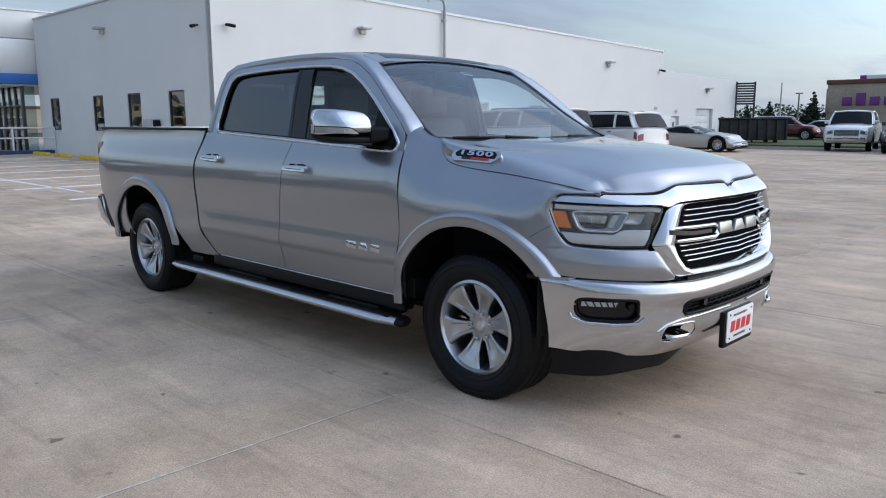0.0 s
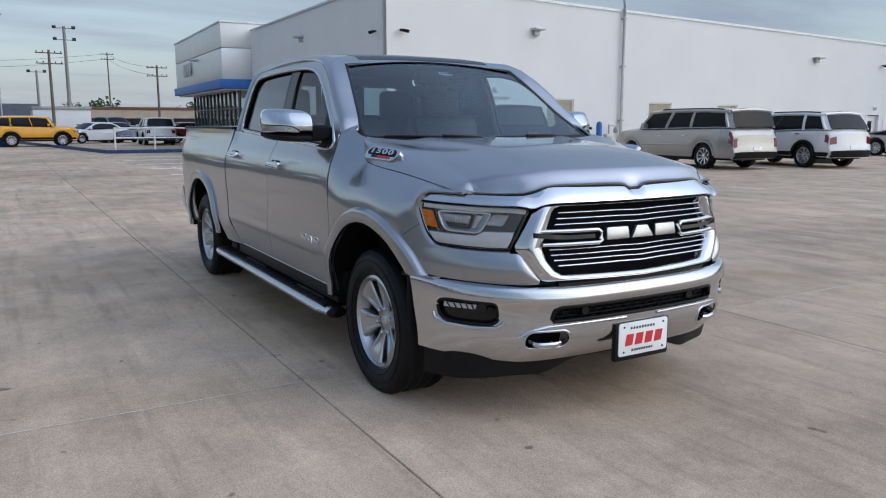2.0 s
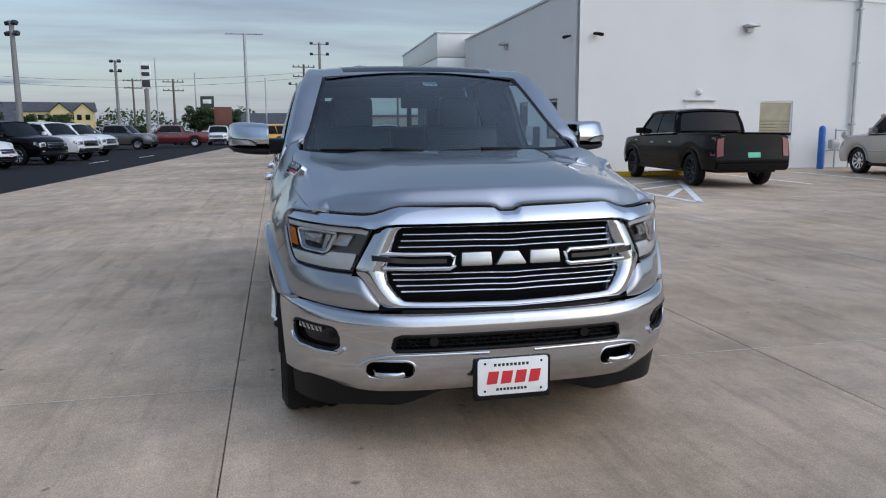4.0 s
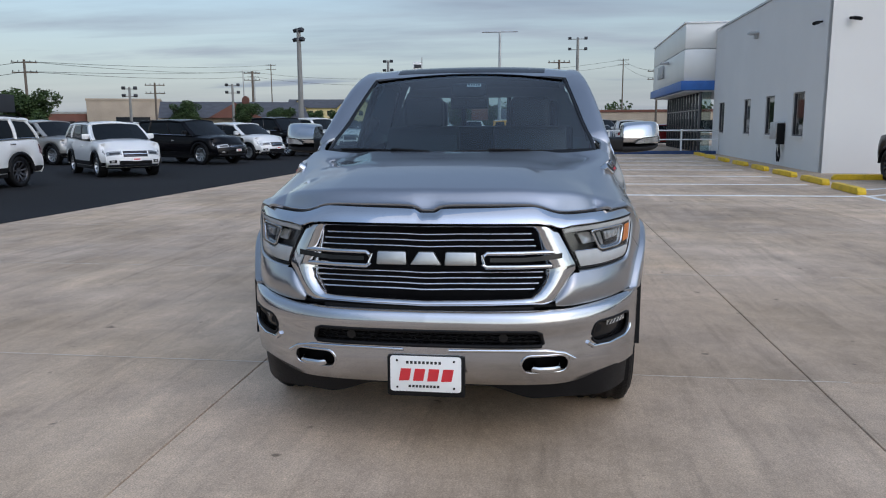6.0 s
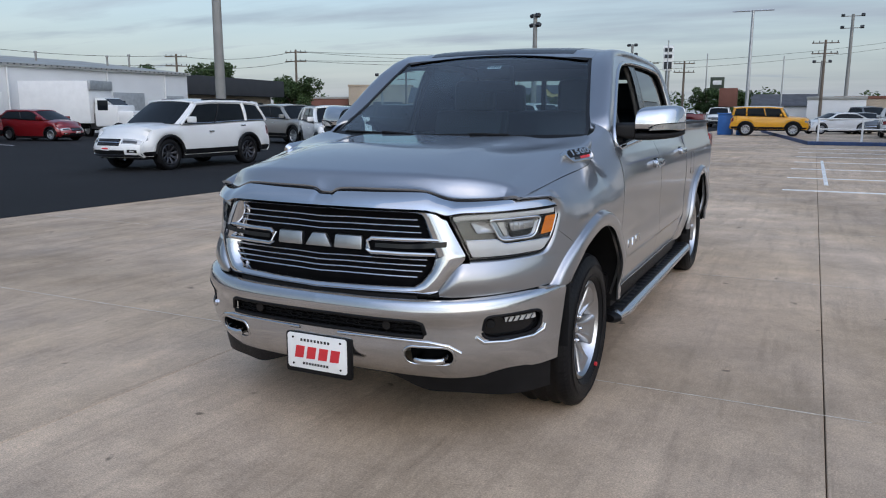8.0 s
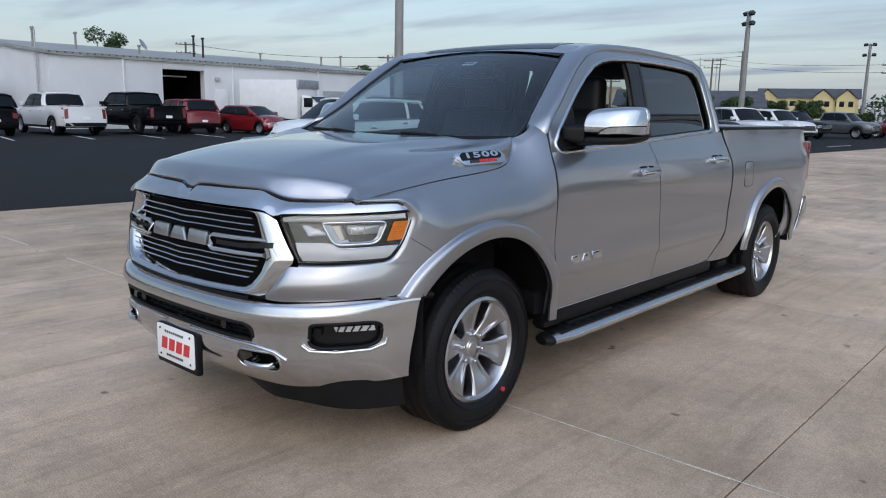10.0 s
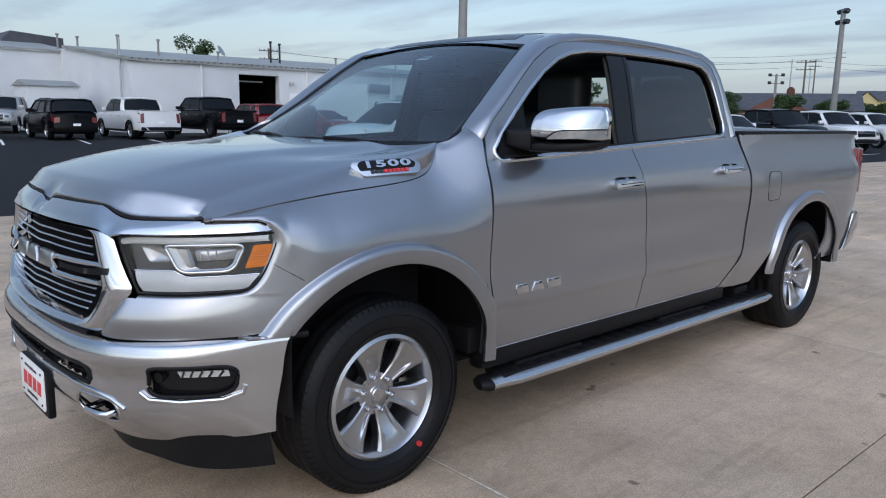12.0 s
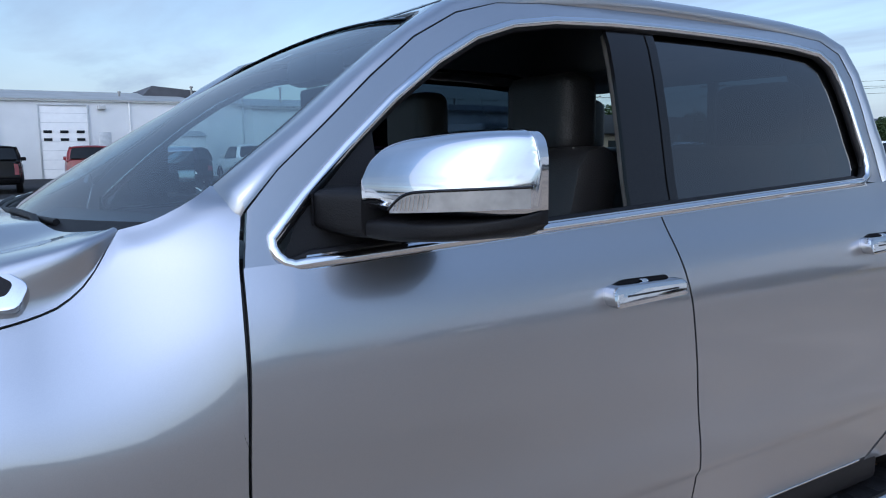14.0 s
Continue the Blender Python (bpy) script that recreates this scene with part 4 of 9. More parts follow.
# wipers
for s, a, b in ((1, 0.50, -0.12), (-1, -0.06, -0.70)):
    pts = [screen_at(0.012, a / 0.8, 0.010), screen_at(0.022, (a * 0.7 + b * 0.3) / 0.8, 0.012), screen_at(0.026, (a * 0.3 + b * 0.7) / 0.8, 0.012), screen_at(0.022, b / 0.8, 0.008)]
    wp = tube("windshield_wiper", pts, 0.0075, BLACK, truck, sides=8)
    tube("wiper_arm", [screen_at(-0.03, a / 0.8, 0.012), screen_at(0.01, (a * 0.85 + b * 0.15) / 0.8, 0.020), screen_at(0.026, (a + b) / 1.6, 0.019)], 0.008, BLACK, wp)
# cab back with its window
box("cab_back", -2.70, -2.67, -0.90, 0.90, 0.56, 1.36, SILVER, truck, 0.008)
sheet("cab_back", lambda u, v: Vector(roof_at(1.0, v)).lerp(Vector((-2.668, v * 0.70, 1.705)), u) + Vector((-0.030, 0, 0.020)) * (4 * u * (1 - u)), span(0, 1, 7), span(-1, 1, 15), SILVER, truck, 0.008)
for s in (1, -1):
    mesh_part("cab_back_pillar", [(-2.70, s * 0.56, 1.36), (-2.70, s * 0.87, 1.36), (-2.66, s * 0.70, 1.75), (-2.66, s * 0.52, 1.75)], [(0, 1, 2, 3)], SILVER, truck)
    box("rear_window_divider", -2.690, -2.665, s * 0.20 - 0.02, s * 0.20 + 0.02, 1.36, 1.72, BLACK, truck, 0.005)
mesh_part("rear_window", [(-2.688, -0.60, 1.35), (-2.688, 0.60, 1.35), (-2.668, 0.56, 1.72), (-2.668, -0.56, 1.72)], [(3, 2, 1, 0)], GLASS_SIDE, truck, "tinted sliding rear window")

# ---- interior ----
headliner = sheet("headliner", lambda u, v: Vector(roof_at(u, v * 0.97)) - Vector((0, 0, 0.045)), span(0.05, 1, 10), span(-1, 1, 12), LEATHER, truck)
dash = prism("dashboard", [(-0.30, 1.02), (-0.28, 1.24), (-0.42, 1.275), (-0.72, 1.235), (-0.80, 1.10), (-0.72, 0.85), (-0.35, 0.80)], -0.78, 0.78, lambda a, b, d: (a, d, b), LEATHER, truck, "dark padded dashboard", 0.015)
box("centre_screen", -0.79, -0.76, -0.12, 0.12, 0.92, 1.24, GLOSS_BLACK, dash, 0.01)
col = rod("steering_column", (-0.72, 0.40, 1.02), (-0.90, 0.40, 1.08), 0.035, BLACK, truck)
sw = Matrix.Translation((-0.93, 0.40, 1.10)) @ Euler((0, radians(-22), 0)).to_matrix().to_4x4()
tube("steering_wheel_rim", [sw @ Vector((0, 0.19 * math.cos(t), 0.19 * math.sin(t))) for t in span(0, 2 * math.pi * 27 / 28, 28)], 0.016, LEATHER, col, True, up=(1, 0, 0.3))
for t in (0.0, math.pi, 1.5 * math.pi):
    rod("wheel_spoke", sw @ Vector((0, 0, 0)), sw @ Vector((0, 0.19 * math.cos(t), 0.19 * math.sin(t))), 0.018, BLACK, col)
lathe("wheel_hub", [(0.001, 0.03), (0.05, 0.028), (0.075, 0.01), (0.075, -0.02)], BLACK, col, 20, m=sw @ Euler((0, 0, radians(90))).to_matrix().to_4x4())


def seat(x, y, w, headrests, rear=False):
    """A padded seat with its backrest and head restraints."""
    st = part("seat", box_bm(x - 0.26, x + 0.26, y - w / 2, y + w / 2, 0.66, 0.86, 0.06, 3), LEATHER, truck, "black leather seat with light piping")
    prism("backrest", [(x - 0.20, 0.80), (x - 0.34, 0.84), (x - 0.50, 1.38), (x - 0.48, 1.44), (x - 0.44, 1.465), (x - 0.37, 1.45), (x - 0.335, 1.40), (x - 0.24, 1.02)], y - w / 2, y + w / 2, lambda a, b, d: (a, d, b), LEATHER, st, "", 0.030)
    for s in (1, -1):
        tube("seat_piping", [(x - 0.225, y + s * w * 0.36, 1.02), (x - 0.36, y + s * w * 0.36, 1.40), (x - 0.40, y + s * w * 0.33, 1.455)], 0.006, BEIGE, st)
    for hy in headrests:
        part("head_restraint", box_bm(x - 0.535, x - 0.395, hy - 0.150, hy + 0.150, 1.435, 1.675, 0.058, 4), LEATHER, st)
        for q in (-0.06, 0.06):
            rod("restraint_post", (x - 0.455, hy + q, 1.40), (x - 0.455, hy + q, 1.50), 0.008, CHROME, st)


seat(-1.20, 0.40, 0.54, (0.40,))
seat(-1.20, -0.40, 0.54, (-0.40,))
seat(-2.10, 0.0, 1.50, (0.48, -0.48), True)
box("centre_console", -1.45, -0.72, -0.12, 0.12, 0.60, 0.95, LEATHER, truck, 0.03)
mr = part("mirror_pod", box_bm(-1.12, -1.02, -0.12, 0.12, 1.655, 1.745, 0.03), BLACK, truck, "black sensor pod and rear-view mirror")
box("inside_mirror", -1.10, -1.07, -0.13, 0.13, 1.575, 1.650, BLACK, mr, 0.012)
tag = mesh_part("stock_tag", [screen_at(0.80, v, -0.006) for v in (-0.005,)] + [screen_at(0.80, 0.125, -0.006), screen_at(0.845, 0.125, -0.006), screen_at(0.845, -0.005, -0.006)], [(0, 1, 2, 3)], WHITE_PLASTIC, truck, "small white window tag with dark print")
for k in range(5):
    mesh_part("print_bar", [screen_at(0.810, 0.004 + 0.024 * k, -0.004), screen_at(0.810, 0.020 + 0.024 * k, -0.004), screen_at(0.836, 0.020 + 0.024 * k, -0.004), screen_at(0.836, 0.004 + 0.024 * k, -0.004)], [(0, 1, 2, 3)], BLACK_PRINT, tag)

# ---- hood ----
band_top = curve_of((0.0, 1.094), (0.035, 1.096), (0.060, 1.113), (0.30, 1.117), (0.46, 1.113), (0.54, 1.088), (0.60, 1.078), (0.75, 1.080), (0.86, 1.081), (0.93, 1.079))
hood_c = curve_of((0.945, 1.128), (0.90, 1.152), (0.80, 1.189), (0.60, 1.235), (0.35, 1.270), (0.10, 1.286), (-0.10, 1.298), (-0.25, 1.306), (-0.45, 1.312))
shoulder_z = curve_of((0.85, 1.096), (0.70, 1.112), (0.50, 1.158), (0.30, 1.200), (0.10, 1.238), (-0.10, 1.268), (-0.25, 1.297), (-0.345, 1.320), (-0.45, 1.33))


def cut_y(x):
    """Half width at the hood's cut line."""
    return fender_y(x, shut_z(x), shut_z(x))


def hood_at(u, v):
    """Hood skin: u from the cowl to the nose, v across; beyond 0.80 it rolls over the shoulder down to the fender line."""
    a = abs(v)
    sg = 1 if v >= 0 else -1

    def top_at(y_at):
        nose = front_x(0.79 * y_at) - 0.062 + 0.016 * ease(0.80, 1.0, y_at)
        cowl = -0.215 - 0.130 * y_at * y_at
        x = cowl + (nose - cowl) * u
        corner = ease(-0.345, -0.15, x)
        ys = cut_y(x) - (0.030 + 0.100 * ease(-0.22, 0.20, x) * ease(0.80, 0.40, x)) * corner - 0.003
        y = y_at * ys
        zc, zs = hood_c(x), max(shoulder_z(x), shut_z(x) + 0.004)
        z = zc + (zs - zc) * (0.30 * y_at ** 2 + 0.70 * y_at ** 5)
        # broad raised middle, with a shallow scoop either side of it towards the cowl
        z += 0.010 * ease(0.70, 0.56, y_at) * ease(0.92, 0.45, x)
        z -= 0.016 * math.exp(-((y_at - 0.77) / 0.115) ** 2) * ease(0.30, -0.08, x) * corner
        goal = band_top(y) + 0.007
        return Vector((x, y, z + (goal - z) * ease(0.93, 1.0, u) ** 1.8))
    if a <= 0.80:
        p = top_at(a / 0.80)
        return (p.x, sg * p.y, p.z)
    t = (a - 0.80) / 0.20
    p0, inner = top_at(1.0), top_at(0.96)
    x = p0.x
    p3 = Vector((x, cut_y(x) + 0.001, shut_z(x) + 0.003))
    p3.z += min(band_top(p3.y) + 0.009 - p3.z, 0.0) * ease(0.90, 1.0, u)
    reach = (p3 - p0).length
    way = p0 - inner
    way.x = 0.0
    d0 = way.normalized()
    d3 = Vector((0, fender_lean(x), 1.0)).normalized()
    p1, p2 = p0 + d0 * (0.38 * reach), p3 + d3 * (0.38 * reach)
    p = p0 * (1 - t) ** 3 + p1 * (3 * t * (1 - t) ** 2) + p2 * (3 * t * t * (1 - t)) + p3 * t ** 3
    return (x, sg * p.y, p.z)


vs = span(-1, -0.82, 10) + span(-0.80, 0.80, 57) + span(0.82, 1, 10)
hood = sheet("hood", hood_at, span(0, 0.90, 44) + [0.915, 0.93, 0.945, 0.96, 0.972, 0.982, 0.99, 0.996, 1.0], vs, SILVER, truck, 0.012, sharp=50)
# hood badges: bright plate, dark field, raised numbers, two bars of small print
for s in (1, -1):
    e1 = Vector((-1.0, 0.17 * s, 0.050)).normalized()          # towards the rear
    e2 = Vector((-0.02, -0.58 * s, 0.80)).normalized()
    e2 = (e2 - e1 * e1.dot(e2)).normalized()
    nrm = e1.cross(e2) * (1 if e1.cross(e2).y * s > 0 else -1)
    seat_u = next(u for u in span(0.0, 0.6, 121) if hood_at(u, 0.90)[0] > -0.065)
    c0 = Vector(hood_at(seat_u, 0.895 * s)) + Vector((0, 0, 0.003))

    def badge_at(a, b, d, c0=c0, e1=e1, e2=e2, nrm=nrm):
        return c0 + e1 * (a * 0.88) + e2 * (b * 0.88) + nrm * d
    bd = prism("hood_badge", rounded([(-0.172, 0.012), (-0.150, 0.042), (0.125, 0.042), (0.168, 0.006), (0.148, -0.040), (-0.118, -0.040)], 0.016), -0.02, 0.012, badge_at, CHROME, hood, "chrome hood side badge", 0.003)
    prism("badge_field", rounded([(-0.132, -0.012), (-0.138, 0.020), (-0.118, 0.034), (0.112, 0.034), (0.142, 0.010), (0.130, -0.012)], 0.008), 0.012, 0.0145, badge_at, BLACK, bd)
    ex = e1 if s > 0 else -e1
    m3 = Matrix((ex * 2.05, e2 * 0.88, ex.cross(e2))).transposed()
    for j, digit in enumerate("1500"):
        txt = bpy.data.curves.new("badge_digit", "FONT")
        txt.body, txt.size, txt.extrude, txt.offset, txt.align_x, txt.align_y = digit, 0.044, 0.0018, 0.0016, "CENTER", "CENTER"
        ob = new("badge_digit", txt)
        bpy.context.view_layer.update()
        me = bpy.data.meshes.new_from_object(ob.evaluated_get(bpy.context.evaluated_depsgraph_get()))
        bpy.data.objects.remove(ob)
        me.transform(Matrix.Translation(badge_at((j - 1.5) * 0.060 * (1 if s > 0 else -1), 0.0115, 0.0165)) @ m3.to_4x4())
        me.materials.clear()
        me.materials.append(SATIN)
        nb = new("badge_digit", me)
        nb.parent = bd
    k = 1 if s > 0 else -1
    for j in range(9):
        a = (-0.085 + 0.0205 * j) * k
        prism("print_bar", [(a, -0.029), (a + 0.016 * k, -0.029), (a + 0.016 * k, -0.014), (a, -0.014)], 0.0135, 0.016, badge_at, BLACK_PRINT if j < 3 else RED_PRINT, bd)
# black line under the fender nose, above the chrome band
for s in (1, -1):
    tube("nose_gap", [(front_x(y) - 0.15 * (band_top(y) - 0.87) - 0.026, s * y, band_top(y) + 0.003) for y in span(0.78, 0.89, 10)], 0.0045, BLACK, truck)
# dark gap under the hood's edge
tube("hood_gap", [Vector(hood_at(1.0, v)) + Vector((0.004, 0, -0.006)) for v in span(-0.80, 0.80, 61)], 0.0036, BLACK, truck)
for s in (1, -1):
    tube("hood_side_gap", [Vector(hood_at(u, s)) - Vector((0, s * 0.004, 0.004)) for u in span(0, 0.98, 30)], 0.0042, BLACK, truck)
box("engine_bay", -0.30, 0.60, -0.78, 0.78, 0.55, 1.02, HOLE_SHADE, truck, 0.02)

# ---- truck front: grille, lamps, bumper ----
def on_front(y, z, d=0.0):
    """Point on the grille's plane; d comes forward."""
    lean = 0.030 * (z - 0.87) / 0.2
    return (front_x(abs(y)) - lean + d - 0.012, y, z)


band_low = curve_of((0.0, 1.050), (0.40, 1.050), (0.52, 1.046), (0.575, 1.030), (0.62, 1.038), (0.75, 1.042), (0.86, 1.047), (0.93, 1.054))


def band_at(u, v):
    a = abs(u)
    z = band_low(a) + (band_top(a) - band_low(a)) * (1 - 0.90 * ease(0.868, 0.912, a) ** 1.3) * v
    p = Vector(on_front(u, z, (0.030 * (1 - v) + 0.008 * math.sin(math.pi * v)) * (1 - 0.65 * ease(0.66, 0.92, a)) - 0.018 * v))
    return p


sheet("hood_lip", band_at, span(-0.908, 0.908, 140), span(0, 1, 8), CHROME, truck, 0.008, "chrome band above the grille")

outer = [(0.0, 1.046), (0.52, 1.046), (0.540, 1.040), (0.553, 1.026), (0.598, 0.945), (0.640, 0.866), (0.640, 0.846), (0.598, 0.775), (0.556, 0.716), (0.520, 0.702), (0.0, 0.692)]
innr = [(0.0, 1.030), (0.405, 1.030), (0.438, 1.022), (0.455, 1.003), (0.472, 0.955), (0.490, 0.898), (0.508, 0.858), (0.500, 0.810), (0.464, 0.762), (0.430, 0.742), (0.0, 0.732)]


def half_dense(half, counts):
    out = []
    for (a, b), (c, d), k in zip(half, half[1:], counts):
        out += [(a + (c - a) * i / k, b + (d - b) * i / k) for i in range(k)]
    return out + [half[-1]]


counts = [9, 2, 2, 2, 2, 2, 2, 2, 2, 9]
oh, ih = half_dense(outer, counts), half_dense(innr, counts)
o_full = oh + [(-y, z) for y, z in oh[::-1][1:-1]]
i_full = ih + [(-y, z) for y, z in ih[::-1][1:-1]]
o_full.append(o_full[0]), i_full.append(i_full[0])


def ring_at(k, v):
    k = int(round(k))
    (a, b), (c, d) = o_full[k], i_full[k]
    depth = (0.0, 0.020, 0.026, 0.022, 0.006, -0.030)[int(round(v * 5))]
    return on_front(a + (c - a) * v, b + (d - b) * v, depth)


grille = sheet("grille_surround", ring_at, list(range(len(o_full))), span(0, 1, 6), CHROME, truck, 0.0, "chrome grille surround", sharp=50)
sheet("grille_backing", lambda y, z: on_front(y, z, -0.050), span(-0.545, 0.545, 24), span(0.715, 1.035, 6), HOLE_SHADE, grille)
# slats, with a small wave in the middle
for z, w in ((1.006, 0.448), (0.980, 0.458), (0.954, 0.468)):
    pts = [on_front(y, z + 0.004 * math.exp(-(y / 0.10) ** 2) * -1, 0.006) for y in span(-w, w, 40)]
    tube("grille_slat", pts, 0.0052, SATIN, grille, flat=0.75)
for z, w in ((0.844, 0.500), (0.820, 0.496), (0.796, 0.482), (0.772, 0.464)):
    pts = [on_front(y, z - 0.004 * math.exp(-(y / 0.10) ** 2), 0.006) for y in span(-w, w, 40)]
    tube("grille_slat", pts, 0.0052, SATIN, grille, flat=0.75)
for k, (y0, w) in enumerate(((-0.150, 0.136), (0.0, 0.140), (0.150, 0.140))):
    t = 0.036 if k == 1 else 0.004
    prism("grille_emblem_block", [(y0 - w / 2, 0.874), (y0 + w / 2, 0.874), (y0 + w / 2 - t, 0.932), (y0 - w / 2 + t, 0.932)], 0.010, 0.032, on_front, EMBLEM, grille, "satin chrome emblem block", 0.009)
lamp_low = curve_of((0.590, 0.846), (0.75, 0.846), (0.85, 0.853), (0.88, 0.857), (0.93, 0.862))
lamp_end = curve_of((0.0, 0.866), (0.02, 0.874), (0.06, 0.884), (0.14, 0.8925), (0.27, 0.8995), (0.41, 0.9045), (0.60, 0.909), (0.80, 0.9125), (0.92, 0.9125), (1.0, 0.910))
HOLE_LOW, HOLE_TOP, FENDER_END = 0.838, 1.089, 0.400
hole_y = curve_of((0.838, 0.872), (0.844, 0.886), (0.858, 0.898), (0.880, 0.906), (0.906, 0.912), (0.952, 0.918), (0.990, 0.922), (1.018, 0.923), (1.045, 0.919), (1.066, 0.911), (1.080, 0.902), (1.089, 0.886))
panel_low = curve_of((0.44, 0.708), (0.60, 0.695), (0.75, 0.697), (0.96, 0.712))


def nose_x(y, z):
    """Skin of the front corner."""
    return front_x(y) - 0.15 * (z - 0.87) - 0.012


def panel_high(y):
    """Upper edge of the corner panel: under the lamp, then down along the grille."""
    return min(lamp_low(max(y, 0.60)) - 0.019, 0.713 + (y - 0.556) * 1.55)


def front_corner(s, lamp):
    """Fender and corner panel as one skin round the head lamp, and the rolled lip of the lamp's opening."""
    z_bot, z_top = fender_low(FENDER_END), fender_top(FENDER_END)
    zs = span(z_bot, HOLE_LOW, 13)[:-1] + span(HOLE_LOW, HOLE_LOW + 0.03, 8)[:-1] + span(HOLE_LOW + 0.03, HOLE_TOP - 0.04, 18)[:-1] + span(HOLE_TOP - 0.04, HOLE_TOP, 10)[:-1] + span(HOLE_TOP, z_top, 10)
    edge = [Vector((FENDER_END, fender_y(FENDER_END, z, z_top), z)) for z in zs]
    lo = next(k for k, z in enumerate(zs) if z > HOLE_LOW - 1e-6)
    hi = next(k for k, z in enumerate(zs) if z > HOLE_TOP - 1e-6)
    bm = bmesh.new()

    def grid(rows):
        rows = [[bm.verts.new((p[0], s * p[1], p[2])) for p in row] for row in rows]
        for a, b in zip(rows, rows[1:]):
            for k in range(len(a) - 1):
                if len({tuple(round(c, 5) for c in v.co) for v in (a[k], a[k + 1], b[k + 1], b[k])}) == 4:
                    bm.faces.new((a[k], a[k + 1], b[k + 1], b[k]))
    # the fender's side
    rows = []
    for z in zs:
        v = (z - z_bot) / (z_top - z_bot)
        row = []
        for u in span(0, 1, 92):
            x = -0.5 + (FENDER_END + 0.5) * u
            for _ in range(6):
                zz = fender_low(x) + (fender_top(x) - fender_low(x)) * v
                x = gap_front(zz) + G + (FENDER_END - gap_front(zz) - G) * u
            row.append((x, fender_y(x, zz, fender_top(x)), zz))
        rows.append(row)
    grid(rows)
    # beside the lamp
    m, n = 9, 26
    rows = []
    for p in edge[lo:hi + 1]:
        y = hole_y(p.z)
        e = Vector((nose_x(y, p.z), y, p.z))
        ta = Vector((0.03, p.y - fender_y(FENDER_END - 0.03, p.z, fender_top(FENDER_END - 0.03)), 0)).normalized()
        te = Vector((nose_x(y - 0.01, p.z) - e.x, -0.01, 0)).normalized()
        w = (e - p).length / 3
        a, b = p + ta * w, e - te * w
        rows.append([p * (1 - t) ** 3 + a * (3 * t * (1 - t) ** 2) + b * (3 * t * t * (1 - t)) + e * t ** 3 for t in span(0, 1, m + 1)])
    grid(rows)
    side = [r[-1] for r in rows]
    # over the lamp, up to the hood's cut line and forward to its end
    low_edge = rows[-1] + [Vector((nose_x(y, HOLE_TOP), y, HOLE_TOP)) for y in span(hole_y(HOLE_TOP), 0.794, n)[1:]]
    over = []
    for p in edge[hi:]:
        f = (p.z - HOLE_TOP) / (z_top - HOLE_TOP)
        h = [(1 + 2 * f) * (1 - f) ** 2, f * (1 - f) ** 2, f * f * (3 - 2 * f), f * f * (f - 1)]
        row, d = [], None
        for j, b in enumerate(low_edge):
            x = FENDER_END + 0.236 * (b.x - FENDER_END) / (low_edge[-1].x - FENDER_END)
            t = Vector((x, cut_y(x), fender_top(x)))
            w = (t - b).length
            q = b * h[0] + Vector((-0.15, -0.25, 0.95)) * (w * h[1]) + t * h[2] + Vector((0, fender_lean(x), 1.0)).normalized() * (w * h[3])
            d = p - q if d is None else d
            row.append(q + d * max(0.0, 1 - j / (m + 4)) ** 2)
        over.append(row)
    grid(over)
    # under the lamp, forward to the grille
    top_edge = rows[0] + [Vector((0, y, 0)) for y in span(hole_y(HOLE_LOW), 0.557, n)[1:]]
    under = []
    for p in edge[:lo + 1]:
        f = (p.z - z_bot) / (HOLE_LOW - z_bot)
        row, d = [], None
        for j, b in enumerate(top_edge):
            y = b.y
            z1 = b.z if j <= m else min(HOLE_LOW, panel_high(y)) if y < 0.84 else HOLE_LOW + (panel_high(0.84) - HOLE_LOW) * ease(hole_y(HOLE_LOW), 0.84, y)
            z0 = min(max(panel_low(y), fender_low(nose_x(y, 0.72)) if y > 0.88 else 0), z1 - 0.002)
            z = z0 + (z1 - z0) * f
            puff = 0.024 * math.sin(math.pi * f) * ease(0.53, 0.64, y) * (1 - 0.8 * ease(0.75, 0.95, y))
            q = Vector((nose_x(y, z) + puff, y, z))
            if j <= m and f > 0.9999:
                q = Vector(b)
            d = p - q if d is None else d
            row.append(q + d * max(0.0, 1 - j / m) ** 2)
        under.append(row)
    grid(under)
    bmesh.ops.remove_doubles(bm, verts=bm.verts[:], dist=0.0004)
    bmesh.ops.recalc_face_normals(bm, faces=bm.faces[:])
    ob = part("front_fender", bm, SILVER, truck, "silver front fender with the corner panel under the lamp", sharp=40)
    md = ob.modifiers.new("thickness", "SOLIDIFY")
    md.thickness, md.offset = 0.012, 0.0
    ob.modifiers.new("edges", "EDGE_SPLIT").split_angle = radians(46)
    # rolled lip of the opening
    loop = [Vector(p) for p in low_edge[:m - 1:-1]] + side[-2::-1] + [Vector(p) for p in under[-1][m + 1:-8]]
    lip = []
    for k, p in enumerate(loop):
        a, b = loop[max(k - 2, 0)], loop[min(k + 2, len(loop) - 1)]
        nrm = Vector((0, -(b.z - a.z), b.y - a.y)).normalized()
        if nrm.dot(Vector((0, 0.77, 0.95)) - Vector((0, p.y, p.z))) < 0:
            nrm = -nrm
        w = 0.0125 - 0.008 * ease(1.06, HOLE_TOP, p.z)
        row = []
        for v in span(-0.12, 1, 6):
            y, z = p.y + nrm.y * w * v, p.z + nrm.z * w * v
            face = Vector((0.01, nose_x(y - 0.005, z) - nose_x(y + 0.005, z), 0)).normalized() * (0.0065 - 0.014 * v * v)
            row.append((nose_x(y, z) + face.x, s * (y + face.y), z))
        lip.append(row)
    verts = [q for row in lip for q in row]
    faces = [(6 * k + j, 6 * k + 6 + j, 6 * k + 7 + j, 6 * k + 1 + j) for k in range(len(lip) - 1) for j in range(5)]
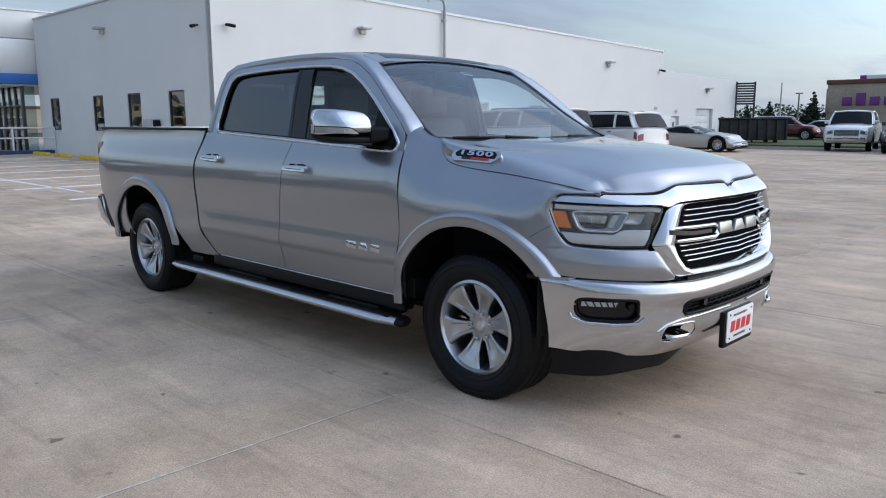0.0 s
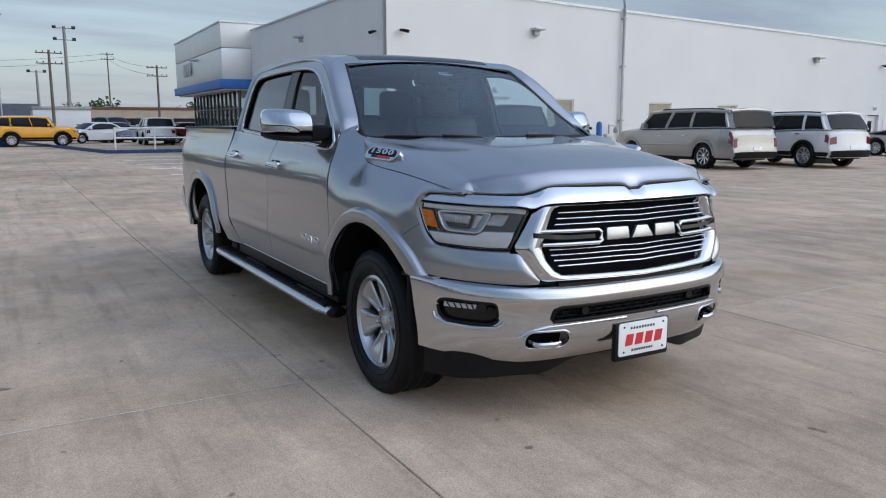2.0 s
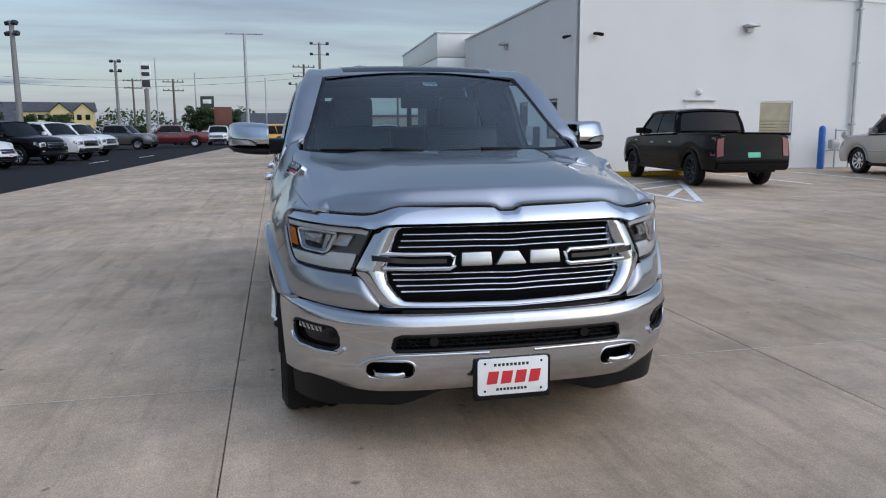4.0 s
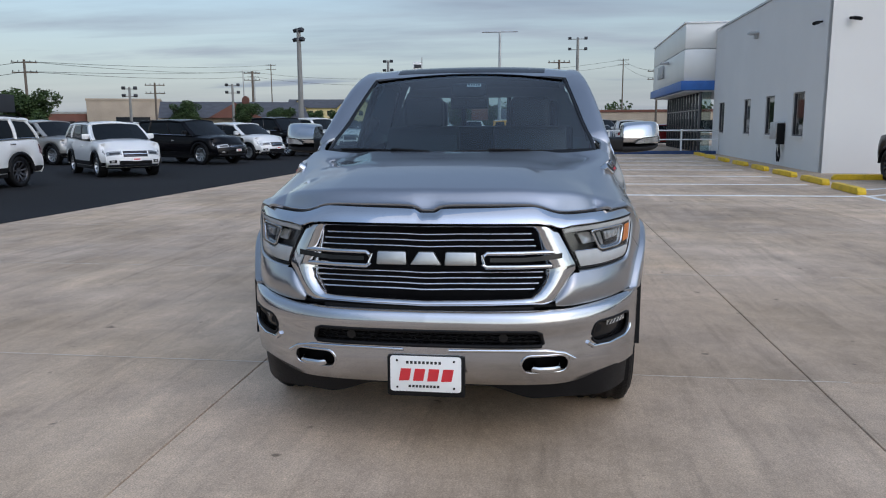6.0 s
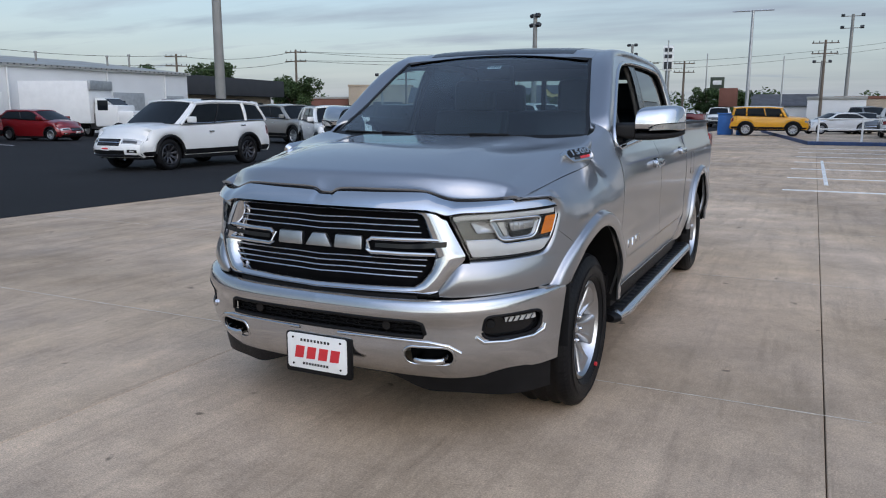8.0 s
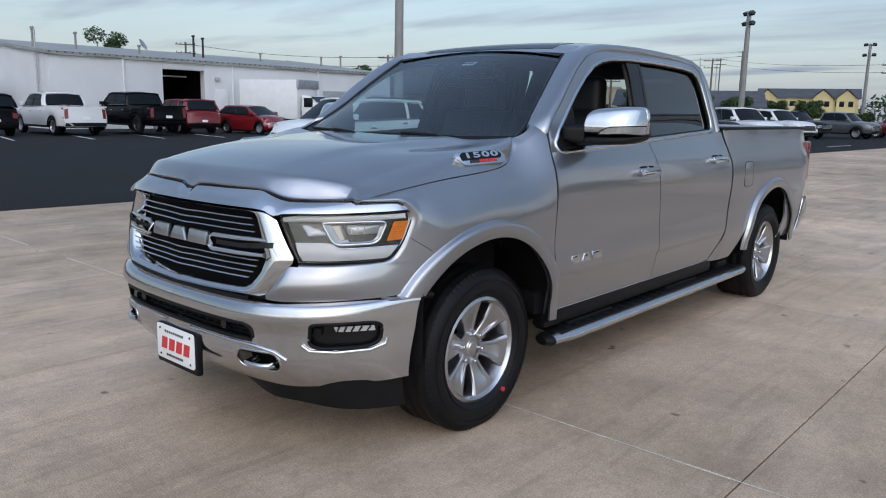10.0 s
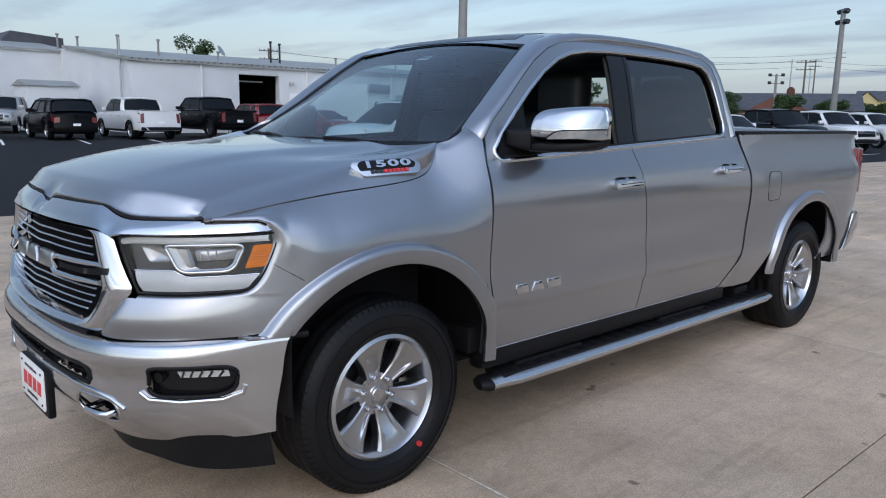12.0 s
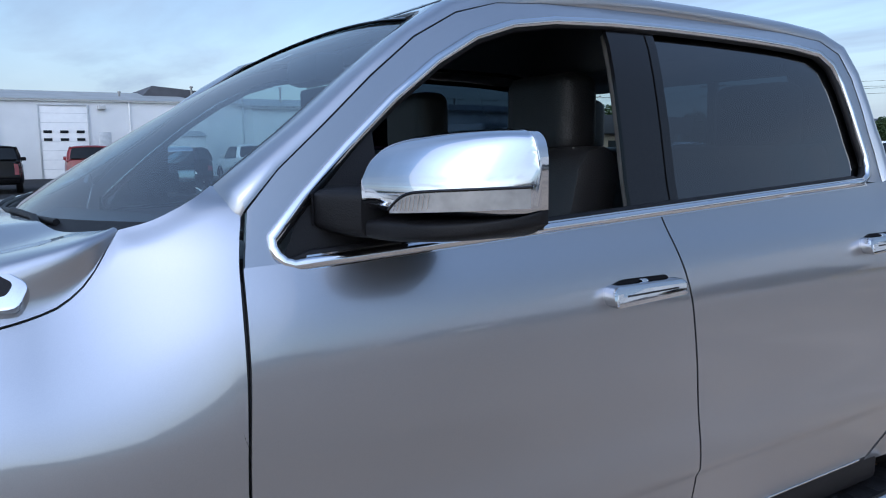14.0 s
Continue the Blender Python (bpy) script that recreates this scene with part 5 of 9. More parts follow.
    mesh_part("lamp_border", verts, faces, SILVER, lamp, sharp=60)
    # fine seam from the lamp to the wheel arch, and the tick at the hood's corner
    tube("fender_seam", [(x, s * (body_y(x, z) + 0.0055), z) for x, z in zip(span(0.458, 0.366, 10), span(0.941, 0.880, 10))], 0.0016, BLACK, truck, sides=6)


for s in (1, -1):
    # bracket-shaped bars either side of the emblem
    tube("grille_bracket", [on_front(s * 0.545, 0.926, 0.012), on_front(s * 0.40, 0.926, 0.022), on_front(s * 0.262, 0.926, 0.026), on_front(s * 0.246, 0.916, 0.028), on_front(s * 0.246, 0.880, 0.028), on_front(s * 0.262, 0.868, 0.026), on_front(s * 0.40, 0.868, 0.022), on_front(s * 0.535, 0.868, 0.012)],
         0.013, CHROME, grille, sides=10, flat=0.8)
    sheet("wing_slot", lambda y, v, s=s: on_front(s * y, 0.888 + 0.014 * ease(0.40, 0.61, y) + (0.018 + 0.005 * ease(0.40, 0.61, y)) * v, 0.020 + 0.0095 * ease(0.44, 0.50, y) - 0.019 * ease(0.562, 0.614, y)), span(0.275, 0.580, 28), span(0, 1, 4), GLOSS_BLACK, grille, 0.004, "black slot in the chrome surround")
    # head lamp: dark housing, upper strip, square reflector, projector, amber marker, light guide, clear cover
    def lamp_at(y, z, d=0.0, s=s):
        return (front_x(y) - 0.15 * (z - 0.87) + d - 0.016, s * y, z)

    def lamp_uv(u, v, d=0.0, s=s):
        y0, y1 = 0.655 - 0.083 * v, lamp_end(v)
        y = y0 + (y1 - y0) * u
        return lamp_at(y, lamp_low(y) + (band_low(y) - 0.006 - lamp_low(y)) * v, d)
    lamp_vs = [0, 0.015, 0.04, 0.08, 0.14, 0.2] + span(0.28, 1, 9)
    lamp = sheet("head_lamp", lambda u, v: lamp_uv(u, v, -0.030), span(0, 1, 22), lamp_vs, LAMP_DARK, truck, 0.004, "head lamp with projector, light guide and amber marker")
    sheet("light_guide", lambda u, v: lamp_uv(0.05 + 0.925 * u, 0.035 + (0.355 - 0.115 * ease(0.37, 0.50, u)) * v, -0.008 + 0.008 * math.sin(math.pi * v)), span(0, 1, 34), span(0, 1, 7), LAMP_WHITE, lamp, 0.003)
    tube("guide_edge", [lamp_uv(0.05 + 0.925 * u, 0.40 - 0.115 * ease(0.37, 0.50, u), -0.004) for u in span(0, 1, 24)], 0.0022, SATIN, lamp, sides=6)
    sheet("upper_light_strip", lambda u, v: lamp_uv(0.03 + 0.94 * u, 0.865 + 0.10 * v, -0.004 + 0.006 * math.sin(math.pi * v)), span(0, 1, 20), span(0, 1, 4), LAMP_WHITE, lamp, 0.003)
    bowl = rounded([(0.375, 0.83), (0.835, 0.83), (0.855, 0.76), (0.825, 0.44), (0.785, 0.365), (0.485, 0.365), (0.435, 0.44)], 0.05, 5)
    loft("projector_bowl", bowl, (0.63, 0.62), [(0.05, -0.030), (0.35, -0.030), (0.70, -0.027), (0.90, -0.014), (1.0, -0.008)], lamp_uv, PROJECTOR, lamp, "bright projector bowl")
    tube("projector_ring", [lamp_uv(a, b, -0.003) for a, b in bowl], 0.0058, CHROME, lamp, True)
    eye = rounded([(0.535, 0.76), (0.79, 0.76), (0.775, 0.56), (0.555, 0.53)], 0.04, 4)
    loft("projector_lens", eye, (0.66, 0.65), [(0.05, -0.008), (0.5, -0.009), (0.85, -0.014), (1.0, -0.026)], lamp_uv, CLEAR_LENS, lamp, "clear projector lens")
    prism("lens_shade", rounded([(0.55, 0.52), (0.775, 0.55), (0.755, 0.44), (0.57, 0.43)], 0.02), -0.026, -0.016, lamp_uv, LAMP_DARK, lamp)
    prism("bowl_step", rounded([(0.435, 0.77), (0.50, 0.77), (0.53, 0.46), (0.49, 0.46)], 0.015), -0.026, -0.014, lamp_uv, CLEAR_LENS, lamp)
    for q in (0.60, 0.65, 0.70):
        tube("lens_fin", [lamp_uv(q, 0.73, -0.008), lamp_uv(q + 0.004, 0.58, -0.008)], 0.0022, SATIN, lamp, sides=6)
    loft("turn_reflector", rounded([(0.175, 0.81), (0.345, 0.81), (0.405, 0.56), (0.205, 0.54)], 0.03), (0.28, 0.68), [(0.1, -0.024), (0.8, -0.020), (1.0, -0.010)], lamp_uv, CLEAR_LENS, lamp)
    prism("amber_marker", rounded([(0.895, 0.80), (0.980, 0.80), (0.980, 0.41), (0.872, 0.39)], 0.02), -0.020, -0.008, lamp_uv, AMBER, lamp, "amber side marker")
    for q in (0.50, 0.60, 0.70):
        tube("marker_rib", [lamp_uv(0.89, q, -0.007), lamp_uv(0.975, q, -0.007)], 0.0018, AMBER, lamp, sides=5)
    rim = [lamp_uv(u, 0.0, -0.003) for u in span(0, 1, 16)] + [lamp_uv(1.0, v, -0.003) for v in lamp_vs[1:-1]] + [lamp_uv(u, 1.0, -0.003) for u in span(1, 0, 16)] + [lamp_uv(0.0, v, -0.003) for v in span(0.9, 0.1, 6)]
    tube("lamp_seal", rim, 0.0042, BLACK, lamp, True, 6)
    sheet("lamp_cover", lambda u, v: lamp_uv(u, v, 0.004), span(0, 1, 22), lamp_vs, LENS, lamp, 0, "clear lamp cover", out=(1, s, 0))
    front_corner(s, lamp)
    tube("bumper_gap", [(front_x(y) - 0.02, s * y, 0.694) for y in span(0.44, 0.955, 16)], 0.014, BLACK, truck)
tube("grille_gap", [on_front(y, 0.684, -0.014) for y in span(-0.46, 0.46, 24)], 0.014, BLACK, truck)

# bumper: chrome shell with slot, lamp pockets and tow hook openings
bump_top = curve_of((0.0, 0.686), (0.44, 0.687), (0.54, 0.690), (0.70, 0.692), (0.96, 0.695))
bump_low = curve_of((0.0, 0.325), (0.45, 0.322), (0.62, 0.322), (0.80, 0.345), (0.96, 0.366))
bump_out = curve_of((0.0, -0.085), (0.12, -0.040), (0.30, 0.0), (0.50, 0.004), (0.66, 0.006), (0.80, 0.030), (0.92, 0.022), (0.97, 0.0), (1.0, -0.050))
slot = [(-0.505, 0.535), (-0.495, 0.580), (-0.470, 0.592), (0.470, 0.592), (0.495, 0.580), (0.505, 0.535), (0.495, 0.522), (-0.495, 0.522)]
hook_hole = round_rect(0.412, 0.620, 0.396, 0.480, 0.040)
fog_hole = rounded([(0.715, 0.530), (0.730, 0.600), (0.745, 0.612), (0.885, 0.616), (0.900, 0.600), (0.895, 0.535), (0.870, 0.512), (0.745, 0.508)], 0.02)


def bump_at(y, v, d=0.0):
    a = abs(y)
    z = bump_low(a) + (bump_top(a) - bump_low(a)) * v
    if a > 0.88:                                     # the end is cut back towards the wheel
        a = a - 0.022 * (1 - v) * ease(0.88, 0.96, a)
        y = math.copysign(a, y)
    return (bump_x(a) + (bump_out(v) * (1 - 0.80 * ease(0.84, 0.96, a)) + d) * (1 - 0.35 * ease(0.7, 0.96, a)), y + (0.4 * d * ease(0.6, 0.95, a)) * (1 if y > 0 else -1), z)


def bump_v(y, z):
    a = abs(y)
    return (z - bump_low(a)) / (bump_top(a) - bump_low(a))


def bump_yz(y, z, d=0.0):
    return bump_at(y, bump_v(y, z), d)


def bump_keep(y, v):
    a = abs(y)
    z = bump_low(a) + (bump_top(a) - bump_low(a)) * v
    return not (inside(slot, y, z) or inside(hook_hole, a, z) or inside(fog_hole, a, z))


bumper = sheet("front_bumper", bump_at, span(-0.96, 0.96, 241), span(0, 1, 52), BUMPER, truck, 0.006, "polished chrome front bumper", bump_keep, sharp=60)


def dense(loop, step=0.03):
    out = []
    for (a, b), (c, d) in zip(loop, loop[1:] + loop[:1]):
        k = max(1, int(math.hypot(c - a, d - b) / step))
        out += [(a + (c - a) * i / k, b + (d - b) * i / k) for i in range(k)]
    return out


tube("slot_rim", [bump_yz(y, z, 0.0) for y, z in dense(slot)], 0.010, BLACK, bumper, True)
lg = sheet("lower_grille", lambda y, v: bump_yz(y, 0.515 + 0.085 * v, -0.035), span(-0.52, 0.52, 30), span(0, 1, 4), HOLE_SHADE, bumper, 0, "black honeycomb lower grille")
for r in range(4):
    for k in range(17):
        y = -0.48 + k * 0.06 + (0.03 if r % 2 else 0)
        if abs(y) < 0.485:
            z = 0.530 + r * 0.018
            tube("mesh_cell", [bump_yz(y - 0.027, z, -0.026), bump_yz(y - 0.012, z + 0.008, -0.022), bump_yz(y + 0.012, z + 0.008, -0.022), bump_yz(y + 0.027, z, -0.026), bump_yz(y + 0.012, z - 0.008, -0.022), bump_yz(y - 0.012, z - 0.008, -0.022)], 0.0035, BLACK, lg, True, 5)
for y in (-0.335, 0.335):
    q = Vector(bump_yz(y, 0.560, -0.018))
    rod("parking_sensor", q, q + Vector((0.016, 0, 0)), 0.020, GLOSS_BLACK, bumper, 16)
for s in (1, -1):
    tube("hook_rim", [bump_yz(s * y, z, 0.001) for y, z in dense(hook_hole)], 0.007, BUMPER, bumper, True)
    sheet("hook_recess", lambda y, v, s=s: bump_yz(s * y, 0.385 + 0.10 * v, -0.06), span(0.41, 0.63, 8), [0, 1], HOLE_SHADE, bumper)
    hk = [Vector(bump_yz(s * 0.470, 0.430, -0.05)), Vector(bump_yz(s * 0.470, 0.420, 0.010)), Vector(bump_yz(s * 0.490, 0.418, 0.014)), Vector(bump_yz(s * 0.550, 0.418, 0.014)), Vector(bump_yz(s * 0.570, 0.420, 0.010)), Vector(bump_yz(s * 0.570, 0.430, -0.05))]
    tube("tow_hook", hk, 0.014, CHROME, bumper, sides=10, label="chrome tow hook")
    tube("fog_rim", [bump_yz(s * y, z, 0.0) for y, z in dense(fog_hole)], 0.008, BLACK, bumper, True)
    tube("fog_chrome_edge", [bump_yz(s * y, z, 0.008) for y, z in ((0.700, 0.522), (0.725, 0.498), (0.80, 0.494), (0.875, 0.500), (0.908, 0.520), (0.912, 0.545))], 0.009, CHROME, bumper)
    tube("bumper_crease", [bump_yz(s * y, z, 0.004) for y, z in ((0.10, 0.502), (0.40, 0.504), (0.52, 0.500), (0.60, 0.484), (0.645, 0.455))], 0.008, CHROME, bumper)
    fg = sheet("fog_pocket", lambda y, v, s=s: bump_yz(s * y, 0.505 + 0.115 * v, -0.030), span(0.705, 0.91, 10), span(0, 1, 4), GLOSS_BLACK, bumper)
    sheet("fog_lamp", lambda y, v, s=s: bump_yz(s * y, 0.576 + 0.022 * v, -0.014), span(0.792, 0.882, 10), [0, 0.5, 1], LAMP_WHITE, fg, 0.004, "slim fog lamp")
    for q in range(5):
        box_y = 0.798 + q * 0.017
        tube("lamp_facet", [bump_yz(s * box_y, 0.577, -0.010), bump_yz(s * (box_y + 0.010), 0.597, -0.010)], 0.004, LAMP_DARK, fg, sides=5)
    q = Vector(bump_yz(s * 0.742, 0.575, -0.022))
    rod("corner_sensor", q, q + Vector((0.016, s * 0.006, 0)), 0.018, BLACK, bumper, 14)
# black air dam under the bumper
def dam_at(y, v):
    a = abs(y)
    low = 0.300 - 0.062 * ease(0.25, 0.50, a) - 0.012 * ease(0.60, 0.90, a)
    back = 0.105 - 0.070 * ease(0.55, 0.88, a)
    return (bump_x(a) - back - 0.03 * (1 - v), y * (0.985 - 0.01 * (1 - v)), low + (bump_low(a) + 0.020 - low) * v)


sheet("air_dam", dam_at, span(-0.925, 0.925, 75), span(0, 1, 5), BLACK, truck, 0.008)
# dealer plate
box("plate_bracket", 0.955, 0.985, -0.172, 0.172, 0.292, 0.478, BLACK, bumper, 0.012)
plate = prism("front_plate", round_rect(-0.156, 0.156, 0.318, 0.478, 0.014), 0.986, 0.991, lambda a, b, d: (d, a, b), WHITE_PLASTIC, bumper, "white dealer plate with bold red blocks", 0.001)
for k in range(4):
    y0 = -0.118 + 0.062 * k
    prism("red_print_block", [(y0, 0.366), (y0 + 0.046, 0.368), (y0 + 0.056, 0.422), (y0 + 0.010, 0.422)], 0.9912, 0.9925, lambda a, b, d: (d, a, b), RED_PRINT, plate)
for y0, y1, z0, z1 in ((-0.085, 0.075, 0.444, 0.456), (-0.075, 0.065, 0.337, 0.348)):
    n_bar = 9
    for k in range(n_bar):
        a = y0 + (y1 - y0) * k / n_bar
        prism("print_bar", [(a, z0), (a + 0.011, z0), (a + 0.011, z1), (a, z1)], 0.9912, 0.9922, lambda p, q, d: (d, p, q), BLACK_PRINT, plate)
for y, z in ((-0.125, 0.458), (0.125, 0.458), (-0.125, 0.337), (0.125, 0.337)):
    rod("plate_screw", (0.990, y, z), (0.994, y, z), 0.005, BLACK, plate)

# ---- door mirrors ----
def pod(name, ys, front, rear, top, low, s, mat, parent, label="", full=0.55, lean=0.0, knee=9.0):
    """A rounded shell whose upright sections across y are given by its front, rear, top and lower lines."""
    n = 41
    verts, faces = [], []
    for y in ys:
        f, r, a, b = front(y), rear(y), top(y), low(y)
        for k in range(n):
            t = math.pi * (k / (n - 1) - 0.5)
            c, q = math.cos(t), math.sin(t)
            z = (a + b) / 2 + (a - b) / 2 * math.copysign(abs(q) ** full, q)
            depth = (f - r) * max(c, 0.0) ** full
            verts.append((r + max(depth - lean * max(z - knee, 0.0), min(depth, 0.02)), s * y, z))
    m = len(ys)
    for i in range(m - 1):
        for k in range(n):
            l = (k + 1) % n
            faces.append((i * n + k, (i + 1) * n + k, (i + 1) * n + l, i * n + l))
    faces += [tuple(range(n)), tuple((m - 1) * n + k for k in range(n))[::-1]]
    return mesh_part(name, verts, faces, mat, parent, label, True, 55)


cap_front = curve_of((0.990, -0.726), (1.05, -0.740), (1.12, -0.764), (1.17, -0.800), (1.20, -0.840), (1.22, -0.885), (1.232, -0.925))
cap_top = curve_of((0.990, 1.462), (0.998, 1.473), (1.020, 1.480), (1.06, 1.484), (1.12, 1.487), (1.18, 1.486), (1.206, 1.481), (1.220, 1.472), (1.228, 1.458), (1.232, 1.438))
cap_low = curve_of((0.990, 1.339), (1.19, 1.340), (1.222, 1.344), (1.232, 1.352))
shell_low = curve_of((0.90, 1.302), (0.99, 1.290), (1.11, 1.295), (1.19, 1.308), (1.232, 1.328))
base_front = curve_of((0.870, -0.678), (0.89, -0.670), (0.94, -0.692), (0.990, -0.726))
for s in (1, -1):
    arm = pod("mirror_arm", [0.872, 0.880, 0.898, 0.92, 0.95, 0.988], base_front, lambda y: -0.86, lambda y: 1.390 - 0.02 * ease(0.895, 0.870, y), lambda y: 1.305 - 0.012 * ease(0.88, 0.97, y), s, BLACK, truck, "black folding mirror arm", 0.35)
    tube("arm_seam", [(base_front(0.90) + 0.002, s * 0.90, z) for z in span(1.318, 1.376, 4)], 0.002, HOLE_SHADE, arm)
    cap = pod("mirror_cap", span(0.990, 1.060, 15) + span(1.07, 1.19, 9) + span(1.196, 1.232, 13), cap_front, lambda y: -0.950, cap_top, cap_low, s, CHROME, arm, "large chrome mirror cap", 0.36, 0.60, 1.405)
    pod("lower_shell", span(0.990, 1.232, 18), lambda y: cap_front(y) - 0.006, lambda y: -0.950, lambda y: cap_low(y) - 0.001, shell_low, s, BLACK, arm, "", 0.45)
    lens_low = curve_of((1.06, 1.347), (1.232, 1.356))
    lens_top = curve_of((1.06, 1.352), (1.075, 1.366), (1.095, 1.378), (1.12, 1.384), (1.232, 1.391))
    lens = sheet("turn_lamp", lambda y, v, s=s: (cap_front(y) + 0.002, s * (y + 0.003), lens_low(y) + (lens_top(y) - lens_low(y)) * v), span(1.062, 1.229, 22), span(0, 1, 4), CLEAR_LENS, cap, 0.003, "clear turn signal lens")
    tube("lens_frame", [(cap_front(y) + 0.003, s * (y + 0.003), lens_top(y)) for y in span(1.06, 1.230, 20)], 0.0030, GLOSS_BLACK, cap, False, 6)
    for k in range(9):
        y = 1.075 + 0.008 * k
        rod("lens_rib", (cap_front(y) + 0.0045, s * y, lens_low(y) + 0.004), (cap_front(y) + 0.0045, s * (y + 0.006), lens_top(y) - 0.005), 0.0012, SATIN, lens, 5)
    box("mirror_glass", -0.957, -0.944, s * 1.00, s * 1.215, 1.315, 1.455, GLOSS_BLACK, arm, 0.005)

# ---- bed and tail ----
box("bed_floor", -4.50, -2.74, -0.84, 0.84, 0.80, 0.84, BLACK, truck, 0.008)
for s in (1, -1):
    box("bed_inner_wall", -4.50, -2.74, s * 0.80, s * 0.84, 0.82, 1.345, BLACK, truck, 0.008)
    rail = box("bed_rail_cap", -4.53, -2.70, s * 0.79, s * 0.937, 1.345, 1.372, BLACK, truck, 0.010)
    box("wheel_housing", -4.05, -3.25, s * 0.55, s * 0.82, 0.82, 1.02, BLACK, truck, 0.05)
    tl = part("tail_lamp", box_bm(-4.605, -4.470, min(s * 0.80, s * 0.955), max(s * 0.80, s * 0.974), 0.905, 1.245, 0.02), RED_LENS, truck, "red tail lamp")
    box("reverse_lens", -4.592, -4.55, s * 0.82, s * 0.945, 0.95, 1.02, CLEAR_LENS, tl, 0.006)
    prism("rear_bumper_corner", [(-4.425, 0.775), (-4.50, 0.782), (-4.545, 0.755), (-4.47, 0.60), (-4.37, 0.475), (-4.22, 0.452)], s * 0.80, s * 0.966, lambda a, b, d: (a, d, b), BLACK, truck, "", 0.02)
    prism("bumper_end", [(-4.51, 0.772), (-4.60, 0.768), (-4.66, 0.735), (-4.665, 0.63), (-4.60, 0.545), (-4.44, 0.478), (-4.385, 0.476), (-4.478, 0.60), (-4.552, 0.745)], s * 0.70, s * 0.972, lambda a, b, d: (a, d, b), CHROME, truck, "", 0.02)
box("bed_front_wall", -2.745, -2.715, -0.84, 0.84, 0.82, 1.35, SILVER, truck, 0.008)
tg = box("tailgate", -4.57, -4.50, -0.80, 0.80, 0.78, 1.372, SILVER, truck, 0.015)
box("tailgate_handle", -4.585, -4.56, -0.13, 0.13, 1.16, 1.25, BLACK, tg, 0.01)
box("rear_bumper", -4.66, -4.50, -0.71, 0.71, 0.54, 0.74, CHROME, truck, 0.03)
# red dot on one tyre's wall
rod("tyre_mark", (-0.154, 0.955, 0.143), (-0.154, 0.968, 0.143), 0.011, RED_PRINT, truck, 10)


# ---- the lot ----
ground = box("ground", -420, 420, -420, 420, -1.0, -0.12, GRASS, None, 0)
tagged(ground, "flat ground with grass reaching the horizon", "ground", kind="structure")
base = box("lot_base", -115, 60, -75, 60, -0.11, -0.045, JOINT, None, 0)
tagged(base, "dark joint filler under the concrete slabs", "joint", kind="structure")


def asphalt_edge(x):
    return -8.08 - 0.052 * (x + 0.7)


ex = [60, 20, 0, -20, -40, -60, -100, -115]
av = [(x, asphalt_edge(x), z) for x in ex for z in (0.006, -0.05)] + [(x, -75, z) for x in ex for z in (0.006, -0.05)]
n2 = len(ex) * 2
af = []
for i in range(len(ex) - 1):
    a, b = 2 * i, 2 * i + 2
    af += [(a, b, n2 + b, n2 + a), (a, a + 1, b + 1, b)]
asphalt = mesh_part("asphalt_lot", av, af, ASPHALT, None, "", False)
tagged(asphalt, "freshly sealed black asphalt parking lot", "asphalt", kind="structure")


def line(name, x0, y0, x1, y1, w=0.20, mat=WHITE_LINE, z=0.004):
    """A painted line on the paving."""
    d = Vector((x1 - x0, y1 - y0, 0)).normalized()
    q = Vector((-d.y, d.x, 0)) * (w / 2)
    a, b = Vector((x0, y0, z)), Vector((x1, y1, z))
    up = Vector((0, 0, 0.003))
    vs = [a - q, b - q, b + q, a + q]
    ob = mesh_part(name, vs + [v - up for v in vs], [(0, 1, 2, 3), (0, 4, 5, 1), (1, 5, 6, 2), (2, 6, 7, 3), (3, 7, 4, 0)], mat, None, "", False)
    return tagged(ob, "worn white painted parking line on concrete", "parking line", "parking lines", "structure")


for k in range(7):
    x = -12.15 - 3.04 * k
    line("parking_line", x, 1.45, x, 6.9)
line("parking_line", -13.5, 2.22, -22.3, 2.20, 0.08)
for a, b in (((-9.2, 7.0), (-12.6, 7.05)), ((-9.2, 7.0), (-15.0, 9.8)), ((-10.6, 7.1), (-12.4, 8.4)), ((-12.2, 7.1), (-13.6, 9.0)), ((-13.6, 7.3), (-15.0, 9.6)), ((-12.7, 12.2), (-17.5, 12.4)), ((-12.3, 14.9), (-17.5, 15.1)), ((-12.0, 18.3), (-17.3, 18.5))):
    line("hatch_line", *a, *b, 0.14)
line("parking_line", -33.0, -9.2, -36.0, -9.0, 0.10, z=0.010)
line("parking_line", -40.0, -8.2, -43.5, -8.0, 0.10, z=0.010)
for k in range(5):
    line("parking_line", -5.2 - 3.0 * k, -28.0, -6.2 - 3.0 * k, -33.0, 0.10, z=0.010)

# yellow wheel stops along the showroom
for k, (x, y) in enumerate(((-13.35, 7.12), (-15.95, 7.30), (-18.75, 7.42), (-21.60, 7.52), (-24.5, 7.62), (-27.4, 7.70), (-30.4, 7.80), (-33.0, 7.86))):
    st = prism("wheel_stop", [(-0.90, 0.0), (0.90, 0.0), (0.90, 0.07), (0.82, 0.14), (-0.82, 0.14), (-0.90, 0.07)], -0.085, 0.085, lambda a, b, d: (a, d, b), YELLOW, None, "", 0.012)
    st.matrix_basis = pose(x, y, 0.0, 0, 0, -2 + (k * 37 % 5 - 2) * 0.8)
    tagged(st, "worn yellow concrete wheel stop on the paving", "wheel stop", "wheel stops")
